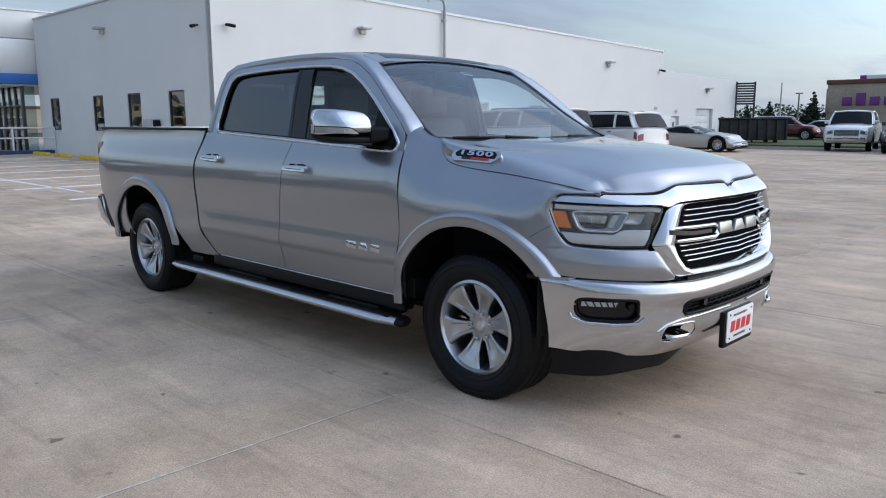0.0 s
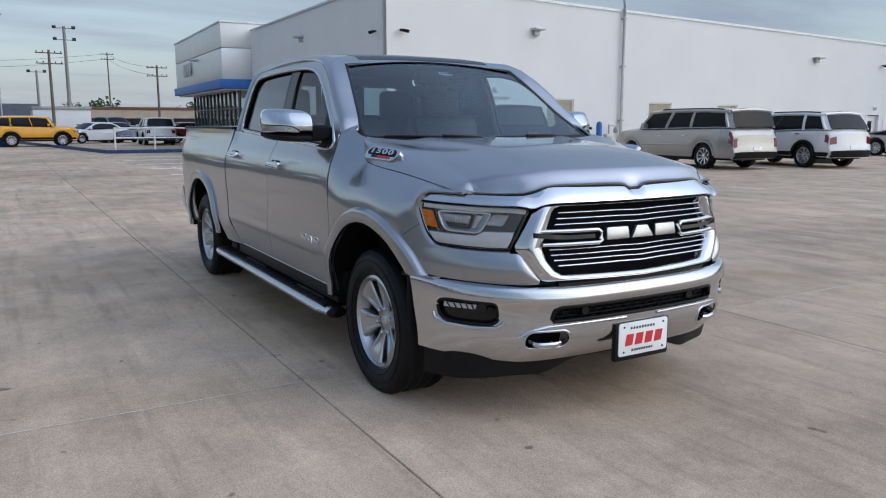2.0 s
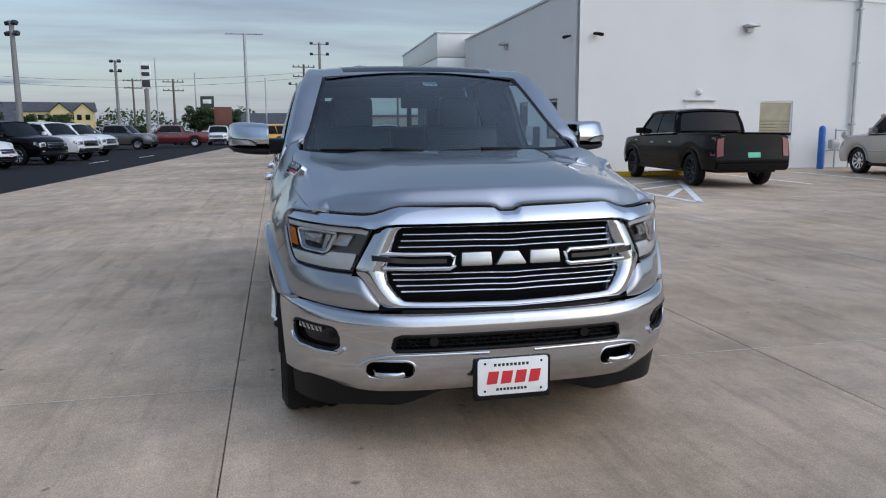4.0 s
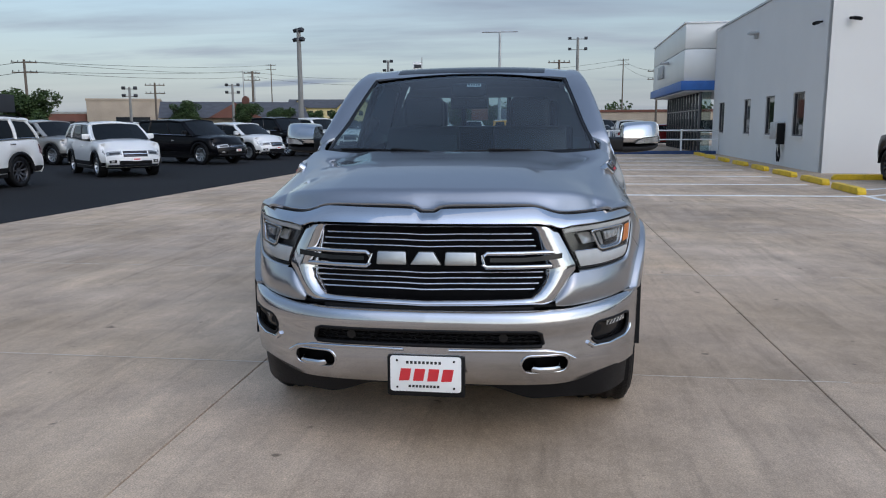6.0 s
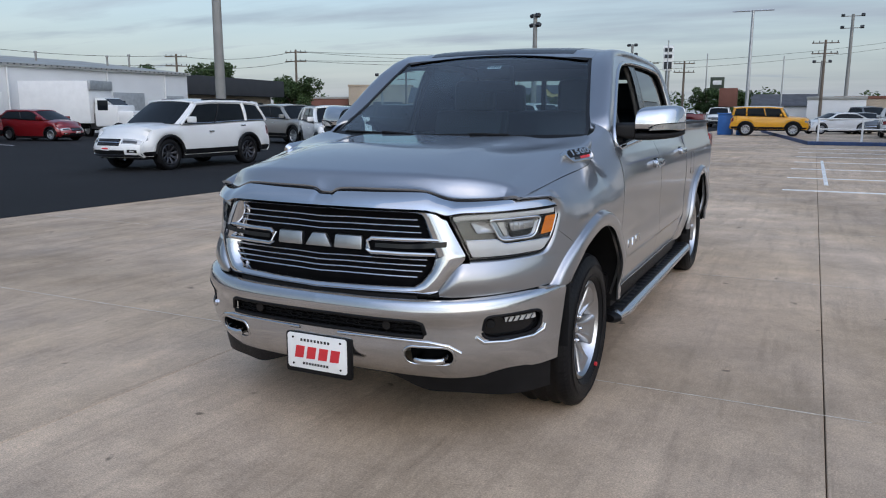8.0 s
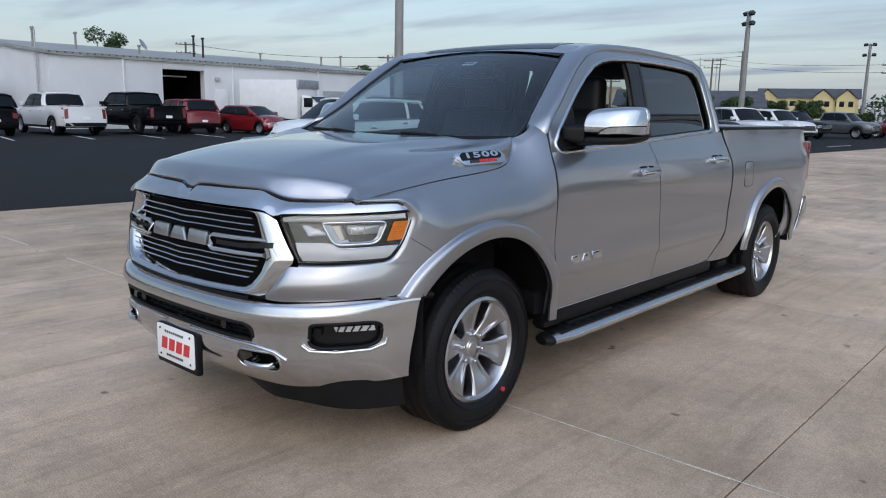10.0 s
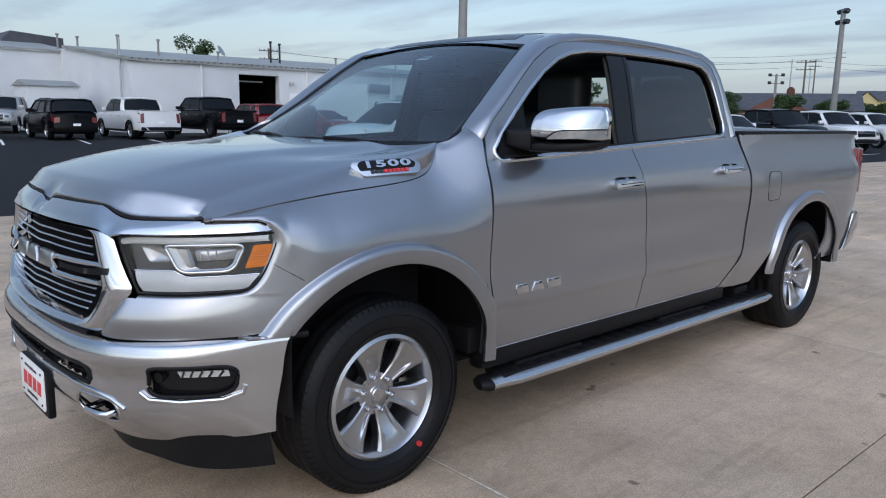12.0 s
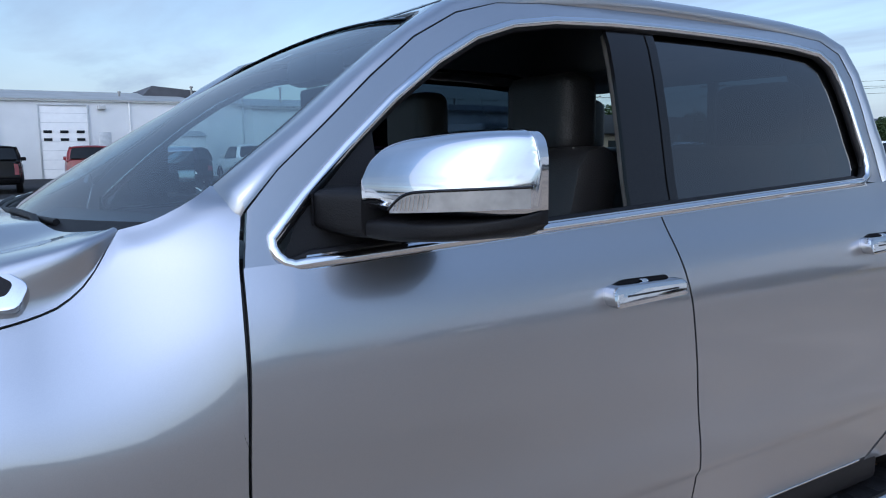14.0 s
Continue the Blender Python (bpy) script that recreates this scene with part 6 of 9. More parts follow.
for x, y, rz in ((-17.0, 9.0, 88), (-17.2, 10.9, 90), (-17.6, 13.4, 90)):
    st = prism("wheel_stop", [(-0.90, 0.0), (0.90, 0.0), (0.90, 0.07), (0.82, 0.14), (-0.82, 0.14), (-0.90, 0.07)], -0.085, 0.085, lambda a, b, d: (a, d, b), YELLOW, None, "", 0.012)
    st.matrix_basis = pose(x, y, 0.0, 0, 0, rz)
    tagged(st, "worn yellow concrete wheel stop beside the wall", "wheel stop", "wheel stops")

# blue kerb with a white rail fence
kerb = box("blue_kerb", -35.1, -34.7, 1.7, 9.0, 0, 0.16, KERB_BLUE, None, 0.02)
tagged(kerb, "blue painted concrete kerb under a rail fence", "kerb", kind="structure")
kerb2 = mesh_part("blue_kerb", [(-34.7, 1.7, 0), (-35.1, 1.7, 0), (-58.3, -1.6, 0), (-57.9, -1.6, 0), (-34.7, 1.7, 0.16), (-35.1, 1.7, 0.16), (-58.3, -1.6, 0.16), (-57.9, -1.6, 0.16)], [(4, 5, 6, 7), (0, 4, 7, 3), (1, 2, 6, 5), (0, 1, 5, 4)], KERB_BLUE, None, "", False)
tagged(kerb2, "blue painted concrete kerb beside the display cars", "kerb", kind="structure")
fence = thing("rail_fence", "white two-rail steel fence on a blue kerb", "fence", m=pose(-34.9, 2.1, 0.16))
for k in range(5):
    rod("post", (0, 1.75 * k, 0), (0, 1.75 * k, 1.05), 0.045, WHITE, fence)
for z in (0.55, 1.0):
    rod("rail", (0, 0, z), (0, 7.0, z), 0.035, WHITE, fence)

# ---- the showroom and workshop: local x runs back along the short side as -x, y along the long wall ----
SHOP = pose(-19.7, 8.75, 0, 0, 0, -1.5)


def wall_with_holes(name, length, height_a, height_b, holes, along, thick, mat, label):
    """A wall from 0 to length with rectangular openings (a0, a1, z0, z1); along(a, z, depth) places it. The top slopes from height_a to height_b."""
    cuts = sorted({0.0, length} | {h[0] for h in holes} | {h[1] for h in holes})
    zs = sorted({0.0} | {h[2] for h in holes} | {h[3] for h in holes})
    top = lambda a: height_a + (height_b - height_a) * a / length
    verts, faces = [], []

    def quad(*p):
        i = len(verts)
        verts.extend(p)
        faces.append(tuple(range(i, i + 4)))
    for a0, a1 in zip(cuts, cuts[1:]):
        rows = zs + [None]
        for z0, z1 in zip(rows, rows[1:]):
            if z1 is not None and any(h[0] <= a0 and a1 <= h[1] and h[2] <= z0 and z1 <= h[3] for h in holes):
                continue
            t0, t1 = (z1, z1) if z1 is not None else (top(a0), top(a1))
            for d in (0.0, thick):
                quad(along(a0, z0, d), along(a1, z0, d), along(a1, t1, d), along(a0, t0, d))
    for a0, a1, z0, z1 in holes:
        for p, q in (((a0, z0), (a1, z0)), ((a1, z0), (a1, z1)), ((a1, z1), (a0, z1)), ((a0, z1), (a0, z0))):
            quad(along(*p, 0), along(*q, 0), along(*q, thick), along(*p, thick))
    quad(along(0, top(0), 0), along(length, top(length), 0), along(length, top(length), thick), along(0, top(0), thick))
    for a in (0.0, length):
        quad(along(a, 0, 0), along(a, top(a), 0), along(a, top(a), thick), along(a, 0, thick))
    ob = mesh_part(name, verts, faces, mat, None, "", False)
    ob.matrix_basis = SHOP
    return tagged(ob, label, "wall", kind="structure")


side_windows = [(2.05, 3.30), (5.58, 6.80), (9.18, 10.32), (14.3, 15.55)]
side_holes = [(a, b, 1.05, 2.48) for a, b in side_windows]
long_windows = [(6.54, 7.82, 0.95, 2.30), (11.65, 12.90, 0.95, 2.22), (15.60, 16.85, 0.95, 2.18), (21.92, 23.15, 0.45, 1.95)]
long_doors = [(26.1, 27.15, 0.0, 1.80), (28.6, 29.45, 0.0, 1.68), (31.4, 33.6, 0.0, 2.16)]
wall_with_holes("wall_side", 17.0, 5.93, 6.08, side_holes, lambda a, z, d: (-a - 0.004, d, z), 0.30, STUCCO, "smooth grey-white painted showroom side wall")
wall_with_holes("wall_long", 27.3, 5.92, 5.20, long_windows + long_doors[:1], lambda a, z, d: (-d, a, z), 0.30, STUCCO, "smooth cream-white painted workshop wall")
wall_with_holes("wall_low", 9.3, 4.24, 3.98, [(a - 27.3, b - 27.3, c, d) for a, b, c, d in long_doors[1:]], lambda a, z, d: (-d, a + 27.303, z), 0.30, STUCCO, "lower cream-white painted workshop wall")


def shop_box(name, x0, x1, y0, y1, z0, z1, mat, bevel, label, category, kind="structure", parent=None):
    ob = box(name, x0, x1, y0, y1, z0, z1, mat, parent, bevel)
    if parent is None:
        ob.matrix_basis = SHOP
        tagged(ob, label, category, kind=kind)
    return ob


shop_box("shop_roof", -17.0, -0.32, 0.32, 27.25, 4.9, 5.1, ROOF_METAL, 0, "flat roof of the workshop", "roof")
shop_box("shop_roof_low", -17.0, -0.32, 27.35, 36.6, 3.6, 3.8, ROOF_METAL, 0, "flat roof of the low workshop wing", "roof")
shop_box("wall_back", -17.3, -17.0, 0.31, 36.6, 0, 5.0, STUCCO, 0, "plain rear wall of the workshop", "wall")
shop_box("wall_end", -17.0, -0.3, 36.3, 36.6, 0, 3.9, STUCCO, 0, "plain end wall of the workshop", "wall")
shop_box("shop_floor", -17.0, -0.3, 0.3, 36.3, 0.0, 0.03, CONCRETE, 0, "plain concrete workshop floor", "floor")
tagged(mesh_part("parapet_coping", [SHOP @ Vector(p) for p in ((-17.0, -0.04, 6.08), (0.04, -0.04, 5.93), (0.04, 0.34, 5.93), (-17.0, 0.34, 6.08), (-17.0, -0.04, 6.17), (0.04, -0.04, 6.02), (0.04, 0.34, 6.02), (-17.0, 0.34, 6.17))],
       [(0, 1, 5, 4), (4, 5, 6, 7), (1, 2, 6, 5), (2, 3, 7, 6)], GALV, None, "", False), "grey metal coping along the parapet", "trim", kind="structure")
tagged(mesh_part("parapet_coping", [SHOP @ Vector(p) for p in ((0.05, 0.0, 5.925), (0.05, 27.34, 5.205), (-0.34, 27.34, 5.205), (-0.34, 0.34, 5.92), (0.05, 0.0, 6.015), (0.05, 27.34, 5.295), (-0.34, 27.34, 5.295), (-0.34, 0.34, 6.01))],
       [(0, 1, 5, 4), (4, 5, 6, 7), (1, 2, 6, 5)], WHITE, None, "", False), "white metal coping along the parapet", "trim", kind="structure")


def shop_window(along, a0, a1, z0, z1, label, blind=False):
    """A framed window set in a wall's opening."""
    w = thing("window", label, "window", "workshop windows", SHOP, "structure")
    f = 0.05
    for n, p, q, r, t in (("window_frame", a0, a0 + f, z0, z1), ("window_frame", a1 - f, a1, z0, z1), ("window_frame", a0 + f, a1 - f, z1 - f, z1), ("window_frame", a0 + f, a1 - f, z0, z0 + f)):
        bm = bmesh.new()
        vs = [bm.verts.new(along(x, z, d)) for d in (0.04, 0.12) for x, z in ((p, r), (q, r), (q, t), (p, t))]
        for i in ((0, 1, 2, 3), (4, 5, 6, 7), (0, 1, 5, 4), (1, 2, 6, 5), (2, 3, 7, 6), (3, 0, 4, 7)):
            bm.faces.new([vs[j] for j in i])
        part(n, bm, WHITE if blind else DARK_ALLOY, w, smooth=False)
    mesh_part("pane", [along(a0 + f, z0 + f, 0.08), along(a1 - f, z0 + f, 0.08), along(a1 - f, z1 - f, 0.08), along(a0 + f, z1 - f, 0.08)], [(0, 1, 2, 3)], GLASS_SHOP, w, smooth=False)
    if blind:
        n = 12
        for k in range(n):
            zz = z0 + f + (z1 - z0 - 2 * f) * k / n
            mesh_part("blind_slat", [along(a0 + f, zz, 0.074), along(a1 - f, zz, 0.074), along(a1 - f, zz + (z1 - z0) / n * 0.8, 0.066), along(a0 + f, zz + (z1 - z0) / n * 0.8, 0.066)], [(0, 1, 2, 3)], DOOR_TAN, w, smooth=False)
    bm = bmesh.new()
    vs = [bm.verts.new(along(x, z, d)) for d in (-0.05, 0.06) for x, z in ((a0 - 0.05, z0 - 0.06), (a1 + 0.05, z0 - 0.06), (a1 + 0.05, z0 - 0.003), (a0 - 0.05, z0 - 0.003))]
    for i in ((0, 1, 2, 3), (4, 5, 6, 7), (0, 1, 5, 4), (1, 2, 6, 5), (2, 3, 7, 6), (3, 0, 4, 7)):
        bm.faces.new([vs[j] for j in i])
    part("window_sill", bm, STUCCO, w, smooth=False)
    return w


for a, b in side_windows:
    shop_window(lambda p, z, d: (-p, d, z), a, b, 1.05, 2.48, "narrow dark glass window with slim metal frame")
for a, b, c, d in long_windows:
    shop_window(lambda p, z, q: (-q, p, z), a, b, c, d, "white framed window with closed tan blinds", True)
# doors of the long wall
for k, (a, b, c, d) in enumerate(long_doors):
    dr = thing("door", "white metal service door with a narrow glass" if k < 2 else "white sectional roll-up door", "door", "", SHOP, "structure")
    if k < 2:
        box("door_leaf", -0.20, -0.14, a + 0.04, b - 0.04, 0.0, d - 0.04, WHITE, dr, 0.006)
        box("door_pane", -0.135, -0.128, a + 0.36, b - 0.36, 0.75, d - 0.30, CAR_GLASS, dr, 0.002)
        rod("door_handle", (-0.12, b - 0.15, 0.9), (-0.12, b - 0.15, 1.05), 0.015, GALV, dr)
        box("door_frame", -0.16, 0.02, a - 0.05, a + 0.035, 0.0, d + 0.04, WHITE, dr, 0.004)
        box("door_frame", -0.16, 0.02, b - 0.035, b + 0.05, 0.0, d + 0.04, WHITE, dr, 0.004)
    else:
        for q in range(5):
            box("door_panel", -0.24, -0.18, a + 0.02, b - 0.02, d / 5 * q + 0.005, d / 5 * (q + 1) - 0.005, WHITE, dr, 0.01)
dd = shop_box("service_door", 0.0, 0.035, 3.78, 4.80, 0.0, 2.15, STUCCO, 0.005, "painted flush service door in the wall", "door")
box("door_hood", 0.0, 0.10, 3.70, 4.86, 2.30, 2.36, GALV, dd, 0.01)
dd2 = shop_box("service_door", 0.0, 0.03, 27.5, 28.35, 0.0, 1.72, WHITE, 0.005, "white flush service door in the wall", "door")


def wall_lamp(x, y, z, face, label, cat="wall lamp", cam=False):
    """A small fitting on an arm; face is the way it looks out."""
    l = thing("security_camera" if cam else "wall_lamp", label, cat, cat + "s", SHOP @ pose(x, y, z, 0, 0, face))
    if cam:
        rod("arm", (0.0, 0, 0), (0.10, 0, -0.02), 0.03, BLACK, l)
        tube("camera_body", [(0.10, -0.02, -0.02), (0.24, 0.10, -0.06), (0.30, 0.15, -0.08)], [0.05, 0.055, 0.05], BLACK, l)
        rod("camera_body", (0.10, 0.02, -0.02), (0.22, -0.12, -0.04), 0.045, BLACK, l)
    else:
        box("lamp_head", 0.0, 0.36, -0.22, 0.22, -0.03, 0.06, GALV, l, 0.03)
        box("lamp_base", 0.0, 0.14, -0.12, 0.12, -0.20, -0.03, GALV, l, 0.03)
        box("lamp_lens", 0.10, 0.32, -0.16, 0.16, -0.045, -0.032, LAMP_WHITE, l, 0.004)
    return l


for x, y, z, f in ((-8.66, 0, 5.0, -90), (0, 5.97, 4.75, 0), (0, 21.9, 4.36, 0), (0, 32.7, 3.35, 0)):
    wall_lamp(x, y, z, f, "grey wall-pack lamp high on the wall")
for x, y, z, f in ((-0.85, 0, 4.47, -90), (0, 0.53, 4.46, 0), (0, 27.0, 4.22, 0)):
    wall_lamp(x, y, z, f, "dark twin security camera under the parapet", "security camera", True)
for y, z in ((4.26, 2.60), (26.7, 2.15), (29.0, 2.0)):
    bl = lathe("entry_lamp", [(0.001, 0.16), (0.06, 0.15), (0.10, 0.08), (0.11, 0.0)], WHITE, None, 16, m=Euler((0, 0, radians(-90))).to_matrix().to_4x4())
    bl.matrix_basis = SHOP @ pose(0.0, y, z)
    tagged(bl, "small round white entry lamp on the wall", "wall lamp", "entry lamps")
# vent pipe with a bent top, gas meter set and blue bollards
pipe = tube("vent_pipe", [SHOP @ Vector(p) for p in ((0.12, 10.1, 0.4), (0.12, 10.1, 5.9), (0.12, 10.05, 6.12), (0.12, 9.9, 6.2), (0.12, 9.3, 6.16), (0.12, 9.2, 6.05))], 0.06, GALV, None, sides=10)
tagged(pipe, "grey galvanised vent pipe fixed to the wall", "pipe")
for z in (1.5, 3.6, 5.4):
    box("pipe_clamp", 0.0, 0.19, 10.02, 10.18, z - 0.03, z + 0.03, GALV, pipe, 0.01).matrix_basis = SHOP
gas = thing("gas_meter", "grey gas meter set with pipes beside the wall", "gas meter", "", SHOP @ pose(0.35, 9.3, 0))
rod("riser", (0, 0, 0), (0, 0, 1.35), 0.03, GALV, gas)
rod("riser", (0, 0.55, 0), (0, 0.55, 1.0), 0.03, GALV, gas)
rod("riser", (0, -0.4, 0), (0, -0.4, 0.9), 0.03, GALV, gas)
rod("cross_pipe", (0, 0, 1.30), (0, 0.45, 1.30), 0.03, GALV, gas)
rod("cross_pipe", (0, -0.4, 0.62), (0, 0.55, 0.62), 0.03, GALV, gas)
lathe("regulator", [(0.001, 0.05), (0.12, 0.03), (0.13, 0.0), (0.12, -0.03), (0.001, -0.05)], GALV, gas, 18, m=Matrix.Translation((0.05, 0.30, 1.12)))
box("meter_body", -0.12, 0.12, -0.20, 0.10, 0.66, 0.98, GALV, gas, 0.04)
for y in (8.35, 11.6):
    bo = thing("bollard", "blue painted steel bollard beside the wall", "bollard", "bollards", SHOP @ pose(0.9, y, 0))
    tube("post", [(0, 0, 0), (0, 0, 1.34), (0, 0, 1.42), (0, 0, 1.46)], [0.11, 0.11, 0.085, 0.02], BLUE, bo, sides=16)
charger = thing("charging_station", "grey wall-mounted charger with hanging cables", "charger", "", SHOP @ pose(-4.45, 0, 0))
box("charger_box", -0.38, 0.38, -0.30, -0.005, 0.92, 1.52, GALV, charger, 0.03)
box("charger_holster", 0.28, 0.46, -0.26, -0.005, 0.75, 1.48, BLACK, charger, 0.03)
for k in range(2):
    tube("charger_cable", [(0.05 + 0.2 * k, -0.12, 0.92), (0.02 + 0.2 * k, -0.13, 0.45), (0.12 + 0.2 * k, -0.13, 0.16), (0.26 + 0.2 * k, -0.13, 0.35), (0.36, -0.15, 0.85)], 0.022, BLACK, charger)
ub = thing("utility_box", "dark green steel utility cabinet on the paving", "utility box", "", pose(-13.3, 22.9, 0, 0, 0, 15))
box("cabinet", -0.62, 0.62, -0.55, 0.55, 0.0, 1.28, GREEN_BOX, ub, 0.02)
box("cabinet_lid", -0.66, 0.66, -0.59, 0.59, 1.28, 1.34, GREEN_BOX, ub, 0.02)
box("notice", -0.10, 0.12, -0.556, -0.552, 0.55, 0.85, WHITE_PLASTIC, ub, 0.0)

# showroom entrance: raised panel box on a glazed front
ent = thing("showroom_entrance", "silver panel entrance tower with blue band and glazing", "entrance", "", SHOP, "structure")
box("tower_panel", -30.6, -17.2, -1.5, 5.0, 3.65, 5.22, PANEL, ent, 0.02)
box("tower_panel", -30.6, -17.2, -1.5, 5.0, 5.25, 6.50, PANEL, ent, 0.02)
box("tower_core", -30.5, -17.3, -1.4, 4.9, 5.0, 6.45, GALV, ent, 0)
box("tower_cap", -30.66, -17.14, -1.56, 5.06, 6.50, 6.58, WHITE, ent, 0.01)
box("blue_band", -30.75, -17.05, -1.65, 5.0, 3.18, 3.648, BLUE, ent, 0.02)
box("inner_wall", -30.0, -17.9, 4.2, 4.4, 0.0, 3.18, WHITE, ent, 0)
box("inner_floor", -30.0, -17.8, -0.4, 4.3, 0.0, 0.02, PANEL, ent, 0)
box("soffit", -30.4, -17.3, -1.4, 4.4, 3.10, 3.17, WHITE, ent, 0)
for k in range(13):
    xx = -17.7 - k * 1.0
    box("mullion", xx - 0.04, xx + 0.04, -0.62, -0.46, 0.0, 3.18, DARK_ALLOY, ent, 0.008)
    if k < 12:
        for z0, z1 in ((0.05, 1.02), (1.08, 2.16), (2.22, 3.14)):
            box("pane", xx - 0.955, xx - 0.045, -0.56, -0.545, z0, z1, GLASS_SIDE, ent, 0)
for z in (1.05, 2.19):
    box("transom", -29.7, -17.7, -0.60, -0.50, z - 0.03, z + 0.03, DARK_ALLOY, ent, 0.006)
box("end_pane", -17.62, -17.60, -0.5, -0.02, 0.0, 3.1, GLASS_SIDE, ent, 0)
for k in range(4):
    prism("sign_block", [(0, 0), (0.42, 0), (0.42, 0.75), (0, 0.75)], -1.62, -1.52, lambda a, b, d, k=k: (-27.4 + 0.62 * k + a, d, 4.25 + b), GALV, ent, "dark grey sign shape", 0.02)
lm = box("tower_lamp", -23.6, -23.1, -1.95, -1.5, 4.95, 5.05, GALV, ent, 0.02)


# ---- parked vehicles ----
def paint(name, base, metal=0.0, rough=0.35, coat=0.9, spec=0.5):
    return material(name, base, rough, metal, vary=0.03, scale=1.2, coat=coat, spec=spec)


P_WHITE, P_BLACK, P_RED = paint("white_car_paint", (0.74, 0.74, 0.73)), paint("black_car_paint", (0.003, 0.003, 0.004), 0, 0.25, 0.14, 0.10), paint("red_car_paint", (0.20, 0.008, 0.012), 0.2)
P_MAROON, P_SILVER, P_YELLOW = paint("maroon_car_paint", (0.13, 0.010, 0.016), 0.3), paint("silver_car_paint", (0.40, 0.39, 0.37), 0.55), paint("yellow_car_paint", (0.80, 0.36, 0.01))
P_GREY, P_TAN, P_NAVY = paint("grey_car_paint", (0.13, 0.135, 0.14), 0.5), paint("tan_grey_car_paint", (0.34, 0.33, 0.31), 0.5), paint("dark_green_car_paint", (0.02, 0.03, 0.026), 0.2)

SPEC = {  # length, width, height, wheelbase, wheel radius, sill, then points along x: (nose .. tail) of the belt, glass foot and top, roof end, rear glass foot
    "suv": dict(L=4.85, W=1.93, H=1.76, wb=2.86, r=0.39, sill=0.36, belt=((2.42, 0.86), (2.25, 0.97), (1.15, 1.09), (0.0, 1.12), (-1.6, 1.18), (-2.36, 1.16), (-2.42, 1.05)), wf=1.15, wt=0.42, rt=-2.00, rf=-2.32),
    "small_suv": dict(L=4.30, W=1.80, H=1.64, wb=2.56, r=0.35, sill=0.33, belt=((2.12, 0.86), (1.98, 0.95), (1.02, 1.06), (0.0, 1.08), (-1.4, 1.14), (-2.08, 1.12), (-2.15, 1.0)), wf=1.05, wt=0.34, rt=-1.72, rf=-2.05),
    "large_suv": dict(L=5.60, W=2.01, H=1.92, wb=3.30, r=0.39, sill=0.36, belt=((2.70, 0.98), (2.55, 1.08), (1.45, 1.17), (0.0, 1.20), (-1.9, 1.24), (-2.74, 1.22), (-2.80, 1.0)), wf=1.42, wt=0.85, rt=-2.55, rf=-2.74),
    "boxy": dict(L=4.65, W=1.90, H=1.82, wb=2.69, r=0.40, sill=0.42, belt=((2.20, 1.00), (2.10, 1.08), (1.00, 1.15), (0.0, 1.18), (-1.5, 1.22), (-2.22, 1.22), (-2.26, 1.0)), wf=0.98, wt=0.66, rt=-2.10, rf=-2.22),
    "sedan": dict(L=4.80, W=1.85, H=1.46, wb=2.80, r=0.335, sill=0.24, belt=((2.40, 0.66), (2.25, 0.76), (1.10, 0.93), (0.0, 0.95), (-1.4, 1.0), (-2.30, 0.99), (-2.40, 0.86)), wf=1.15, wt=0.28, rt=-1.10, rf=-1.82),
    "hatch": dict(L=4.10, W=1.72, H=1.50, wb=2.52, r=0.31, sill=0.24, belt=((2.02, 0.70), (1.85, 0.80), (0.98, 0.97), (0.0, 0.99), (-1.3, 1.04), (-1.95, 1.03), (-2.05, 0.9)), wf=1.08, wt=0.22, rt=-1.50, rf=-1.95),
    "coupe": dict(L=4.50, W=1.88, H=1.24, wb=2.71, r=0.345, sill=0.20, belt=((2.25, 0.52), (2.05, 0.66), (0.75, 0.84), (-0.2, 0.86), (-1.3, 0.92), (-2.15, 0.95), (-2.25, 0.86)), wf=0.72, wt=-0.12, rt=-0.75, rf=-1.85),
    "pickup": dict(L=5.85, W=2.03, H=1.92, wb=3.65, r=0.40, sill=0.44, belt=((2.86, 1.02), (2.72, 1.12), (1.50, 1.22), (0.6, 1.24), (-0.85, 1.27), (-2.90, 1.27), (-2.95, 1.22)), wf=1.46, wt=0.86, rt=-0.72, rf=-0.92, bed=(-1.02, -2.86)),
}


